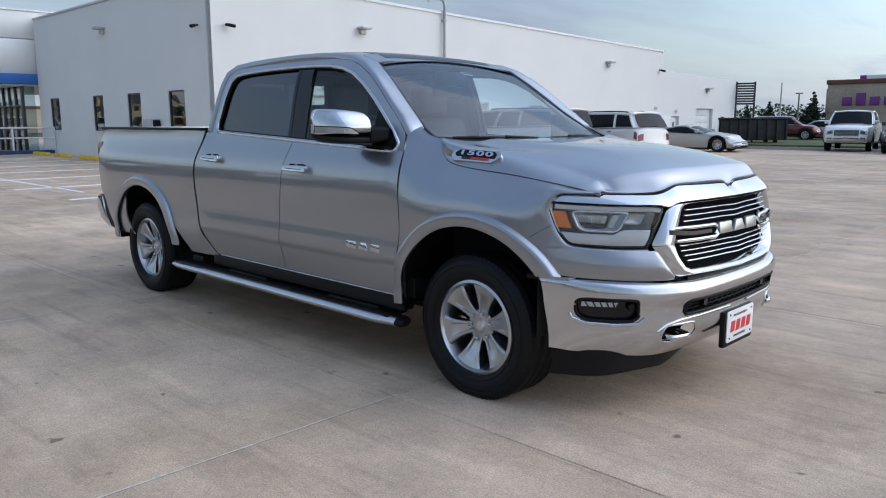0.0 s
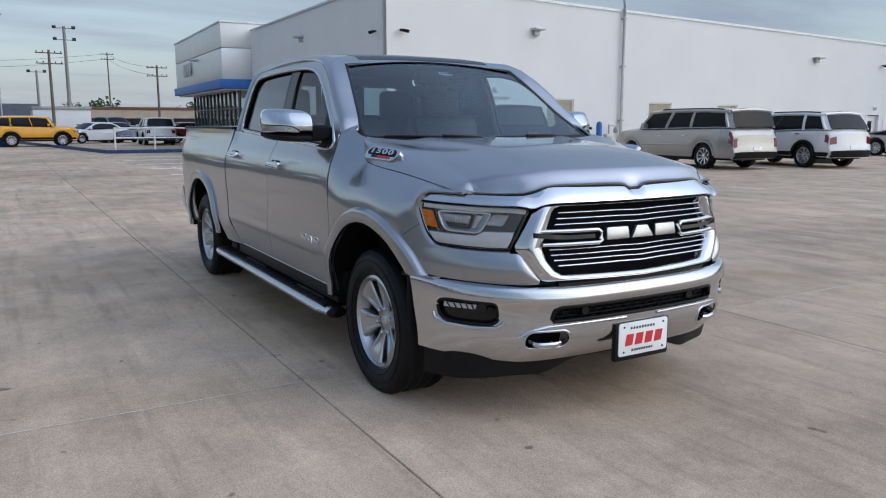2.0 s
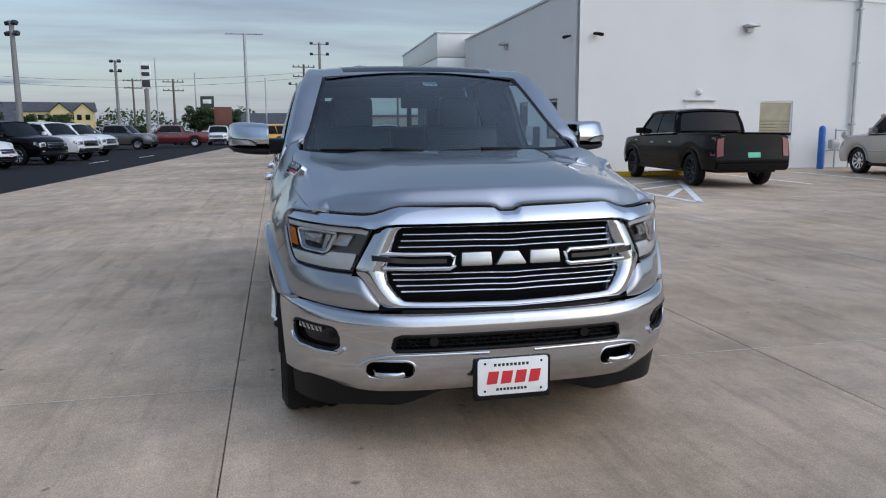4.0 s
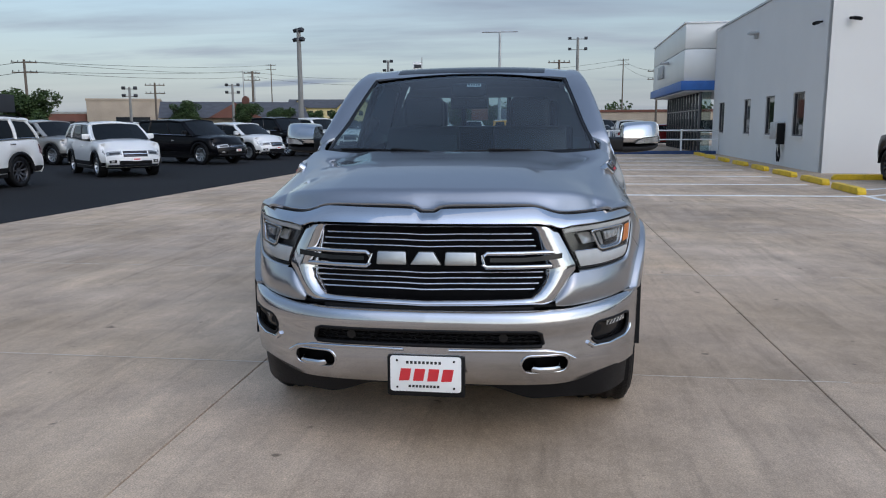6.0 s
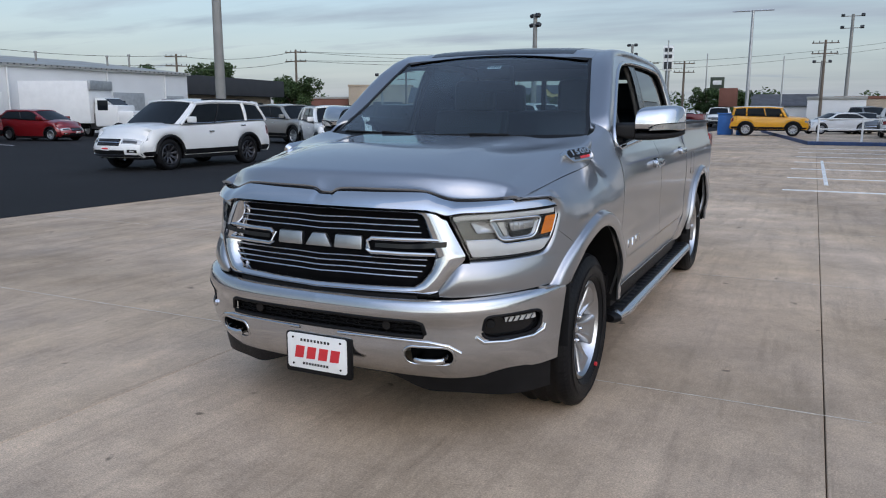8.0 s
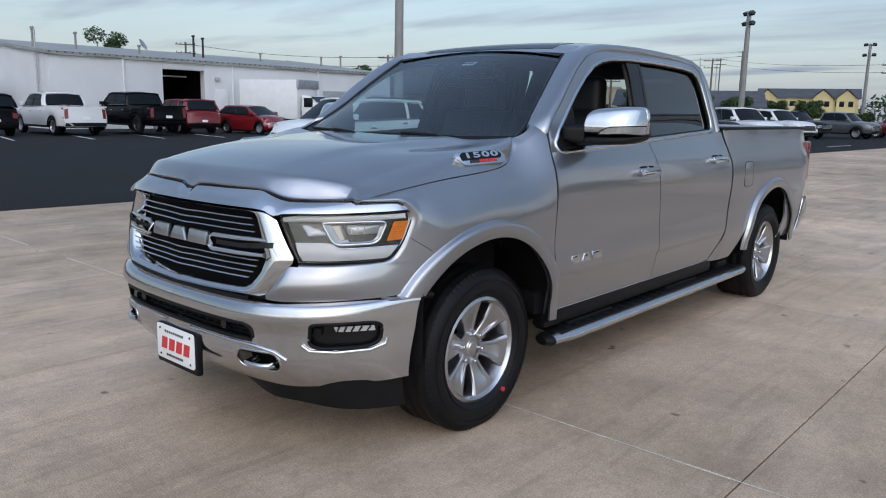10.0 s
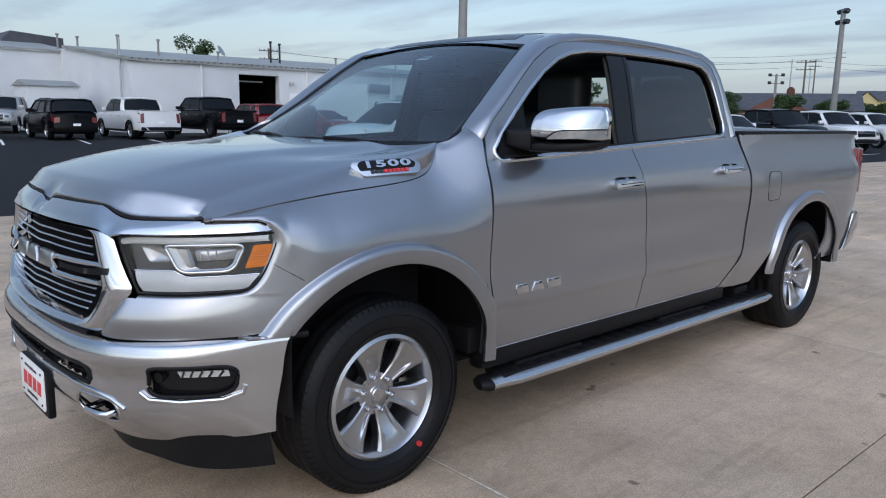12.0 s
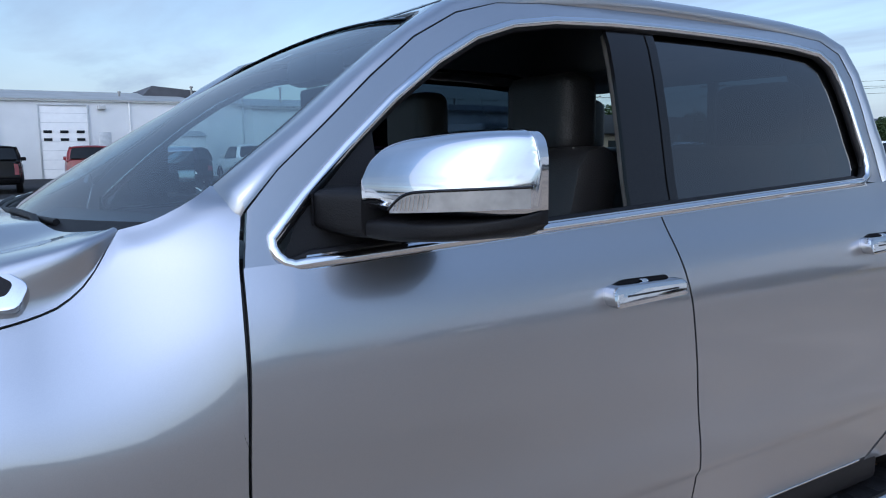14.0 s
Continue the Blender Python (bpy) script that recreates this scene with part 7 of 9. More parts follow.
def vehicle(name, kind, m, body, label, group="parked vehicles", rim=None, plate=None, trim=None, spokes=9, rails=False, H=None, top=None):
    """A parked vehicle: body sides with wheel arches, top skins, glasshouse, lamps, bumpers and wheels."""
    c = SPEC[kind]
    car = thing(name, label, {"pickup": "pickup truck", "coupe": "sports car", "sedan": "car", "hatch": "car"}.get(kind, "suv"), group, m)
    rim = rim or ALLOY
    trim = trim or BLACK
    belt_z = curve_of(*c["belt"])
    hw, L, wb, r, sill = c["W"] / 2, c["L"], c["wb"], c["r"], c["sill"]
    height = H or c["H"]
    nose, tail = c["belt"][0][0], c["belt"][-1][0]
    bed = c.get("bed")

    def half(x):
        return hw * (1 - 0.16 * ease(nose - 0.75, nose, x) ** 2 - 0.09 * ease(tail + 0.6, tail, x) ** 2)

    def low(x):
        z = sill
        for cx in (wb / 2, -wb / 2):
            d = (r + 0.075) ** 2 - (x - cx) ** 2
            if d > 0:
                z = max(z, r + math.sqrt(d))
        return z
    tall = kind in ("pickup", "large_suv", "boxy")
    face_x = curve_of((0.0, -0.05), (0.12, 0.03), (0.30, 0.055), (0.50, 0.05), (0.75, 0.03), (0.90, -0.01), (1.0, -0.06)) if tall else curve_of((0.0, -0.08), (0.12, 0.03), (0.28, 0.06), (0.48, 0.045), (0.70, -0.02), (0.88, -0.10), (1.0, -0.20))
    tail_x = curve_of((0.0, -0.06), (0.15, 0.03), (0.35, 0.03), (0.60, 0.0), (1.0, -0.02))
    round_n, round_t = (0.13, 0.06) if tall else (0.30, 0.12)

    def shift(x, v, u):
        """How far the rounded nose or tail moves a point along x; v across, u from sill to belt."""
        a = abs(v) ** 2.4
        return (face_x(u) + 0.06 - round_n * a) * ease(nose - 0.55, nose, x) - (tail_x(u) + 0.04 - round_t * a) * ease(tail + 0.4, tail, x)
    xs = sorted(set(span(tail, nose, 34)) | {cx + (r + 0.075) * math.cos(t) for cx in (wb / 2, -wb / 2) for t in span(0.02, math.pi - 0.02, 13)})
    wide = (0.955, 0.985, 1.0, 1.0, 0.985, 0.955)

    def side_at(x, v, s):
        k = v * 5
        i = min(int(k), 4)
        w = wide[i] + (wide[i + 1] - wide[i]) * (k - i)
        z0, z1 = low(x), belt_z(x) - 0.030
        z = z0 + (z1 - z0) * v
        return (x + shift(x, 1.0, (z - sill) / (z1 - sill)), s * half(x) * w, z)
    for s in (1, -1):
        sheet("body_side", lambda x, v, s=s: side_at(x, v, s), xs, span(0, 1, 6), body, car, 0.02)
        for cx in (wb / 2, -wb / 2):
            tube("wheel_arch", [(cx + (r + 0.06) * math.cos(t), s * half(cx + (r + 0.06) * math.cos(t)) * 0.985, r + (r + 0.06) * math.sin(t)) for t in span(0.06, math.pi - 0.06, 14)], 0.075 if kind == "boxy" else 0.048 if kind in ("suv", "small_suv") else 0.030, trim if kind != "large_suv" else body, car, sides=6)
            wheel(car, cx, s * (hw - 0.15), r, 0.24, r * 0.66, s, rim, spokes, detail=False)
        if kind in ("suv", "small_suv", "boxy"):
            for xa, xb in ((-wb / 2 + r + 0.08, wb / 2 - r - 0.08), (tail + 0.03, -wb / 2 - r - 0.08), (wb / 2 + r + 0.08, nose - 0.06)):
                sheet("side_cladding", lambda x, v, s=s: Vector(side_at(x, 0.02 + 0.17 * v, s)) + Vector((0, s * 0.014, 0)), span(xa, xb, 6), span(0, 1, 3), trim, car, 0.012)
        if kind == "large_suv":
            tube("side_moulding", [Vector(side_at(x, 0.44, s)) + Vector((0, s * 0.006, 0)) for x in span(-wb / 2 + r + 0.12, wb / 2 - r - 0.12, 6)], 0.030, body, car, sides=6)
        box("rocker", -wb / 2 + r + 0.05, wb / 2 - r - 0.05, s * (hw - 0.16), s * (hw - 0.045), sill - 0.10, sill + 0.03, trim, car, 0.02)
    top_w = 0.955
    deck_x = [x for x in xs if bed is None or x >= bed[0]]
    sheet("hood_and_deck", lambda x, v: (x + shift(x, v, 1.0), v * half(x) * top_w, belt_z(x) - 0.032 + 0.052 * (1 - abs(v) ** 7) + 0.030 * (1 - v * v) + 0.018 * ease(0.62, 0.50, abs(v)) * ease(c["wf"] - 0.3, c["wf"] + 0.2, x) * ease(nose, nose - 0.5, x)), deck_x, [-1, -0.97, -0.92, -0.84, -0.7, -0.6, -0.5, -0.25, 0, 0.25, 0.5, 0.6, 0.7, 0.84, 0.92, 0.97, 1], body, car, 0.015)
    box("underbody", tail + 0.25, nose - 0.30, -hw * 0.75, hw * 0.75, sill - 0.08, sill + 0.20, BLACK, car, 0.03)
    if bed:
        box("bed_floor", bed[1], bed[0], -hw * 0.85, hw * 0.85, 0.80, 0.84, BLACK, car, 0.01)
        for s in (1, -1):
            box("bed_rail", tail + 0.02, bed[0], s * hw * 0.80, s * hw * 0.95, belt_z(-2) - 0.05, belt_z(-2) + 0.02, body, car, 0.02)
        box("tailgate", tail, tail + 0.08, -hw * 0.82, hw * 0.82, 0.80, belt_z(tail) + 0.02, body, car, 0.02)
        box("cab_back", bed[0] - 0.02, bed[0] + 0.05, -hw * 0.88, hw * 0.88, 0.6, belt_z(bed[0]), body, car, 0.02)
    # front and rear faces
    zt_n, zt_t = belt_z(nose), belt_z(tail)

    def fascia(front):
        x0, zt = (nose, zt_n) if front else (tail, zt_t)
        sg = 1 if front else -1
        return lambda v, u: (x0 + shift(x0, v, u), v * half(x0) * (0.985 - 0.025 * ease(0.8, 1.0, u)), sill - 0.02 + (zt - 0.032 + 0.052 * (1 - abs(v) ** 7) + 0.030 * (1 - v * v) - sill + 0.02) * u)
    ff, rf_ = fascia(True), fascia(False)
    sheet("front_face", ff, span(-1, 1, 19), span(0, 1, 12), body, car, 0.02)
    sheet("rear_face", rf_, span(-1, 1, 19), span(0, 1, 9), body, car, 0.02)

    def patch(nm, f, sg, v0, v1, u0, u1, mat, lift=0.012, nv=5, nu=3, lab=""):
        return sheet(nm, lambda v, u: Vector(f(v, u)) + Vector((sg * lift, 0, 0)), span(v0, v1, nv), span(u0, u1, nu), mat, car, 0.015, lab)
    gw, g0, g1 = (0.60, 0.46, 0.88) if tall else (0.46, 0.50, 0.78)
    patch("grille", ff, 1, -gw, gw, g0, g1, GLOSS_BLACK, 0.010, 9, 5)
    for u in span(g0 + 0.06, g1 - 0.06, 4 if tall else 3):
        patch("grille_bar", ff, 1, -gw + 0.03, gw - 0.03, u - 0.008, u + 0.008, CHROME if tall else DARK_ALLOY, 0.022, 9, 2)
    if not tall:
        patch("grille_wing", ff, 1, -gw, gw, g0 + 0.13, g0 + 0.16, CHROME, 0.026, 9, 2)
    patch("lower_intake", ff, 1, -0.62, 0.62, 0.15, 0.32, BLACK, 0.012, 9, 3)
    patch("front_bumper", ff, 1, -0.97, 0.97, 0.02, 0.14 if not tall else 0.26, SATIN if kind in ("suv", "small_suv") else trim if kind != "pickup" else CHROME, 0.022, 13, 4)
    for s in (1, -1):
        patch("fog_lamp_bezel", ff, 1, s * 0.70, s * 0.93, 0.22, 0.36, BLACK, 0.010, 5, 3)
        patch("fog_lamp", ff, 1, s * 0.77, s * 0.87, 0.26, 0.32, LAMP_WHITE, 0.020, 3, 2)
    patch("rear_bumper", rf_, -1, -0.98, 0.98, 0.02, 0.30 if not bed else 0.20, CHROME if bed and body is not P_BLACK else trim, 0.05, 11)
    for s in (1, -1):
        patch("head_lamp", ff, 1, s * (gw + 0.05), s * 0.985, *((0.60, 0.90) if tall else (0.60, 0.80)), CLEAR_LENS, 0.010, 7, 4, "clear head lamp")
        patch("lamp_bezel", ff, 1, s * (gw + 0.10), s * 0.90, *((0.66, 0.82) if tall else (0.64, 0.74)), LAMP_DARK, 0.020, 5, 2)
        sheet("head_lamp_wing", lambda x, v, s=s: Vector(side_at(x, 0.66 + 0.18 * v, s)) + Vector((0, s * 0.012, 0)), span(nose - 0.20, nose - 0.01, 5), [0, 1], CLEAR_LENS, car, 0.01)
        u0, u1, v0 = (0.42, 0.95, 0.82) if bed else (0.52, 0.92, 0.86) if kind == "large_suv" else (0.58, 0.88, 0.74)
        patch("tail_lamp", rf_, -1, s * v0, s * 0.985, u0, u1, RED_LENS, 0.016, 4, 3, "red tail lamp")
        sheet("tail_lamp_wing", lambda x, v, s=s: Vector(side_at(x, u0 + (u1 - u0) * v, s)) + Vector((0, s * 0.012, 0)), span(tail + 0.01, tail + 0.16, 4), [0, 1], RED_LENS, car, 0.01)
    if plate:
        patch("plate", ff, 1, -0.17, 0.17, 0.30, 0.46, WHITE_PLASTIC, 0.03, 3, 2)
        patch("plate_print", ff, 1, -0.12, 0.12, 0.36, 0.41, RED_PRINT, 0.042, 3, 2)
    patch("rear_plate", rf_, -1, -0.17, 0.17, 0.36, 0.50, GREEN_PRINT if plate == "green" else WHITE_PLASTIC, 0.02, 3, 2)
    # glasshouse
    wf, wt, rt, rfo = c["wf"], c["wt"], c["rt"], c["rf"]
    wb_, wr = 0.935, {"large_suv": 0.86, "boxy": 0.88, "suv": 0.80, "small_suv": 0.79, "pickup": 0.80}.get(kind, 0.745)

    def gh(u, v, s):
        """Glasshouse side: u from rear to front, v from belt to roof."""
        x = (rfo + (wf - rfo) * u) * (1 - v) + (rt + (wt - rt) * u) * v
        zb = belt_z(rfo + (wf - rfo) * u) + 0.01
        zr = height - 0.07 - 0.05 * ease(0.75, 1.0, u) - 0.04 * ease(0.3, 0.0, u)
        return Vector((x, s * hw * (wb_ + (wr - wb_) * v + 0.03 * math.sin(math.pi * v)), zb + (zr - zb) * v))
    n_win = {"coupe": 1, "pickup": 2, "sedan": 2, "hatch": 2}.get(kind, 3)
    for s in (1, -1):
        edges = span(0.035, 0.965, n_win + 1) if n_win != 3 else [0.035, 0.40, 0.665, 0.965] if kind == "large_suv" else [0.035, 0.275, 0.625, 0.965]
        for a, b in zip(edges, edges[1:]):
            sheet("side_window", lambda u, v, s=s: gh(u, v, s), span(a + 0.012, b - 0.012, 6), span(0.06, 0.93, 4), CAR_GLASS, car, 0.01)
        for u in edges:
            tube("pillar", [gh(u, v, s) for v in span(0, 1, 5)], 0.042 if u in (edges[0], edges[-1]) else 0.055 if n_win == 3 and (u == edges[1] or kind == "large_suv") else 0.026, body if u in (edges[0], edges[-1]) or kind in ("boxy", "large_suv") or n_win == 3 and u == edges[1] else GLOSS_BLACK, car, sides=6)
        tube("roof_edge", [gh(u, 0.98, s) for u in span(0, 1, 9)], 0.05, body, car, sides=6)
        tube("belt_trim", [gh(u, 0.03, s) + Vector((0, s * 0.012, 0)) for u in span(0.02, 0.98, 9)], 0.014, CHROME if kind in ("suv", "large_suv", "pickup") else trim, car, sides=6)
        if rails:
            tube("roof_rail", [gh(u, 1.0, s) + Vector((0, -s * 0.06, 0.06)) for u in span(0.08, 0.85, 8)], 0.022, trim, car, sides=6)
        # mirror, handles and door cuts
        p = gh(0.90, 0.10, s)
        part("side_mirror", box_bm(p.x - 0.07, p.x + 0.07, min(p.y, p.y + s * 0.22), max(p.y, p.y + s * 0.22), p.z - 0.02, p.z + 0.14, 0.035), body if body is not P_BLACK else BLACK, car)
        for k, a in enumerate(edges[:3] if n_win > 1 else edges[:1]):
            if kind == "pickup" or k:
                x = gh(edges[k] + 0.05, 0, s).x
                q = side_at(x, 0.78, s)
                box("door_handle", x - 0.09, x + 0.09, q[1], q[1] + s * 0.035, q[2] - 0.015, q[2] + 0.02, CHROME if kind in ("suv", "large_suv", "pickup") else body, car, 0.008)
            xx = gh(edges[k] if k else edges[0] + 0.06, 0, s).x
            if abs(abs(xx) - wb / 2) > r + 0.1:
                tube("door_cut", [Vector(side_at(xx, v, s)) + Vector((0, s * 0.004, 0)) for v in span(0.05, 1, 6)], 0.006, BLACK, car, sides=5)
        tube("door_cut", [Vector(side_at(wf - 0.35, v, s)) + Vector((0, s * 0.004, 0)) for v in span(0.05, 1, 6)], 0.006, BLACK, car, sides=5)
    sheet("roof", lambda u, v: gh(u, 1.0, 1 if v >= 0 else -1) * 1.0 + Vector((0, abs(gh(u, 1.0, 1).y) * (v - (1 if v >= 0 else -1)), 0.07 * (1 - v * v))), span(0, 1, 9), span(-1, 1, 9), top or body, car, 0.02)

    def screen(u, v, front):
        e = 1.0 if front else 0.0
        a, b = gh(e, u, 1), gh(e, u, -1)
        p = a.lerp(b, v)
        bow = 0.12 * 4 * v * (1 - v) * (1 - 0.4 * u)
        return p + Vector(((1 if front else -1) * bow * (1 if front else 0.5), 0, 0.02 + 0.05 * u * 4 * v * (1 - v)))
    for e, a, f in ((0.05, 0.075, False), (0.05, 0.925, False), (0.955, 0.05, True), (0.955, 0.95, True)):
        sheet("corner_pillar", lambda w, v: gh(e, v, 1 if a < 0.5 else -1).lerp(screen(v, a, f), w) + Vector((0, (1 if a < 0.5 else -1) * 0.012 * (1 - w), 0)), span(0, 1, 4), span(0, 1, 6), body, car, 0.012, sharp=70)
    sheet("windshield", lambda u, v: screen(u, v, True), span(0.02, 0.97, 5), span(0.04, 0.96, 9), CAR_GLASS, car, 0.01)
    sheet("rear_window", lambda u, v: screen(u, v, False), span(0.08, 0.92, 5), span(0.06, 0.94, 9), CAR_GLASS, car, 0.01)
    tube("roof_front_edge", [screen(0.99, v, True) for v in span(0.02, 0.98, 9)], 0.035, body, car, sides=6)
    tube("roof_rear_edge", [screen(0.97, v, False) for v in span(0.02, 0.98, 9)], 0.045, body, car, sides=6)
    return car


vehicle("black_pickup", "pickup", pose(-14.9, 10.15, 0, 0, 0, 176), P_BLACK, "black crew cab pickup parked facing the wall", rim=GLOSS_BLACK, plate="green")
vehicle("silver_suv", "large_suv", pose(-14.4, 17.25, 0, 0, 0, 176), P_SILVER, "long silver sport utility parked facing the wall", rim=CHROME, rails=True, H=1.85)
vehicle("white_suv", "suv", pose(-13.0, 20.6, 0, 0, 0, 172), P_WHITE, "white crossover with dark lower cladding by the wall", rails=True)
vehicle("silver_coupe", "coupe", pose(-14.3, 31.0, 0, 0, 0, 3), P_SILVER, "low silver sports car parked by the workshop", rim=ALLOY)
vehicle("white_pickup", "pickup", pose(-9.2, 37.2, 0, 0, 0, -80), P_WHITE, "white pickup parked beyond the lot", plate="red")
vehicle("dark_boxy_suv", "boxy", pose(-6.2, 35.0, 0, 0, 0, -84), P_NAVY, "dark boxy off-roader parked beyond the lot")
vehicle("maroon_suv", "suv", pose(-19.0, 55.0, 0, 0, 0, 15), P_MAROON, "maroon crossover parked far off on grass")
vehicle("silver_sedan", "sedan", pose(-16.6, 57.5, 0, 0, 0, 15), P_SILVER, "silver sedan parked far off on grass")
vehicle("yellow_suv", "boxy", pose(-48.6, -0.6, 0, 0, 0, 91), P_YELLOW, "yellow boxy off-roader with white roof by the kerb", rim=ALLOY, top=P_WHITE)
vehicle("white_sedan", "sedan", pose(-55.5, 3.2, 0, 0, 0, -62), P_WHITE, "white sedan parked behind the blue kerb")
vehicle("white_suv", "suv", pose(-49.6, 6.4, 0, 0, 0, 178), P_WHITE, "white crossover with red tail lamps behind the fence")
vehicle("grey_sedan", "sedan", pose(-57.5, 5.0, 0, 0, 0, 10), P_GREY, "dark grey sedan behind the fence")
vehicle("red_sedan", "sedan", pose(-52.5, 9.4, 0, 0, 0, 95), P_RED, "red car parked behind the fence")
vehicle("grey_pickup", "pickup", pose(-66, 5.5, 0, 0, 0, 30), P_GREY, "dark grey pickup far behind the fence")
vehicle("maroon_pickup", "pickup", pose(-66.0, -9.6, 0, 0, 0, -90), P_MAROON, "maroon crew cab pickup on far asphalt", rim=CHROME)
vehicle("white_pickup", "pickup", pose(-76, -6.5, 0, 0, 0, 2), P_WHITE, "white pickup facing the lot from afar")
vehicle("white_sedan", "sedan", pose(-78, -9.9, 0, 0, 0, 20), P_WHITE, "white car parked on far asphalt")
vehicle("white_crossover", "suv", pose(-11.83, -13.24, 0, 0, 0, -1), P_WHITE, "white crossover with chrome grille on black asphalt", rim=DARK_ALLOY, plate="red", rails=True)
vehicle("white_small_suv", "small_suv", pose(-18.35, -12.85, 0, 0, 0, 47), P_WHITE, "small white crossover with dark grille on asphalt", rim=ALLOY, plate="red", rails=True)
vehicle("black_suv", "suv", pose(-25.4, -13.6, 0, 0, 0, 69), P_BLACK, "black crossover with chrome window line on asphalt", plate="red")
vehicle("white_small_suv", "small_suv", pose(-29.2, -13.0, 0, 0, 0, 66), P_WHITE, "small white crossover between dark cars on asphalt", plate="red")
vehicle("black_pickup", "pickup", pose(-33.6, -13.0, 0, 0, 0, 64), P_BLACK, "black pickup with chrome trim on asphalt", rim=CHROME)
vehicle("white_pickup", "pickup", pose(-38.0, -12.5, 0, 0, 0, 64), P_WHITE, "white pickup with bright wheels on asphalt", rim=CHROME)
vehicle("white_pickup", "pickup", pose(-45.5, -13.2, 0, 0, 0, 70), P_WHITE, "white heavy pickup on far asphalt")
vehicle("dark_pickup", "pickup", pose(-55.0, -15.0, 0, 0, 0, 75), P_BLACK, "black pickup on far asphalt")
vehicle("grey_pickup", "pickup", pose(-60.0, -13.0, 0, 0, 0, 80), P_GREY, "grey pickup on far asphalt")
vehicle("tan_minivan", "suv", pose(-24.8, -19.5, 0, 0, 0, 72), P_TAN, "grey-beige minivan on asphalt behind other cars")
vehicle("white_van", "suv", pose(-34.0, -21.5, 0, 0, 0, 70), P_WHITE, "white van on asphalt behind other cars")
vehicle("white_pickup", "pickup", pose(-12.2, -33.9, 0, 0, 0, -90), P_WHITE, "white pickup seen from behind near the workshop", rim=ALLOY)
vehicle("black_pickup", "pickup", pose(-15.6, -33.2, 0.10, 0, 0, -88), P_BLACK, "black lifted pickup seen from behind near the workshop", rim=DARK_ALLOY)
vehicle("red_suv", "suv", pose(-18.7, -34.1, 0, 0, 0, -96), P_RED, "red crossover seen from behind near the workshop")
vehicle("red_hatchback", "hatch", pose(-21.6, -32.0, 0, 0, 0, 98), P_RED, "red hatchback facing the lot near the workshop", plate="red")
vehicle("black_suv", "suv", pose(-8.7, -33.6, 0, 0, 0, -90), P_BLACK, "black crossover seen from behind near the workshop", rails=True)
vehicle("silver_pickup", "pickup", pose(-8.6, -42.6, 0, 0, 0, 66), P_SILVER, "silver pickup facing the lot by a shed", rim=CHROME)
vehicle("red_pickup", "pickup", pose(-5.3, -35.4, 0, 0, 0, -98), P_RED, "red pickup seen from behind near the workshop")
vehicle("black_pickup", "pickup", pose(-1.5, -34.6, 0, 0, 0, -94), P_BLACK, "black work pickup parked beside a red one")
vehicle("dark_pickup", "pickup", pose(-27.8, -36.5, 0, 0, 0, -100), P_GREY, "dark grey pickup by the open workshop door")

# white box truck by the workshop
bt = thing("box_truck", "white box truck with a plain cargo body", "box truck", "", pose(-26.9, -34.9, 0, 0, 0, 110))
box("cargo_box", -3.5, 0.6, -1.15, 1.15, 0.75, 3.05, WHITE, bt, 0.04)
box("box_cap", 0.55, 0.72, -1.17, 1.17, 2.55, 3.08, GALV, bt, 0.05)
box("cab", 0.75, 2.1, -0.98, 0.98, 0.55, 1.75, P_WHITE, bt, 0.12, "", 3)
prism("cab_top", [(0.75, 1.7), (0.75, 2.15), (1.25, 2.15), (1.85, 1.65)], -0.90, 0.90, lambda a, b, d: (a, d, b), P_WHITE, bt, "", 0.06)
mesh_part("windshield", [(1.31, -0.82, 2.10), (1.31, 0.82, 2.10), (1.89, 0.86, 1.68), (1.89, -0.86, 1.68)], [(0, 1, 2, 3)], CAR_GLASS, bt, "", False)
box("hood", 1.9, 2.95, -0.92, 0.92, 0.6, 1.45, P_WHITE, bt, 0.14, "", 3)
box("grille", 2.93, 2.98, -0.5, 0.5, 0.85, 1.2, GLOSS_BLACK, bt, 0.02)
box("front_bumper", 2.9, 3.05, -0.95, 0.95, 0.45, 0.65, BLACK, bt, 0.03)
for s in (1, -1):
    box("side_window", 0.95, 1.55, s * 0.955, s * 0.99, 1.45, 2.0, CAR_GLASS, bt, 0.02)
    box("head_lamp", 2.90, 2.97, s * 0.58, s * 0.88, 1.0, 1.22, CLEAR_LENS, bt, 0.02)
    wheel(bt, 2.1, s * 0.88, 0.40, 0.24, 0.25, s, WHITE, 6, detail=False)
    wheel(bt, -2.2, s * 0.88, 0.40, 0.30, 0.25, s, WHITE, 6, detail=False)
box("chassis", -3.4, 2.6, -0.45, 0.45, 0.45, 0.74, BLACK, bt, 0.02)

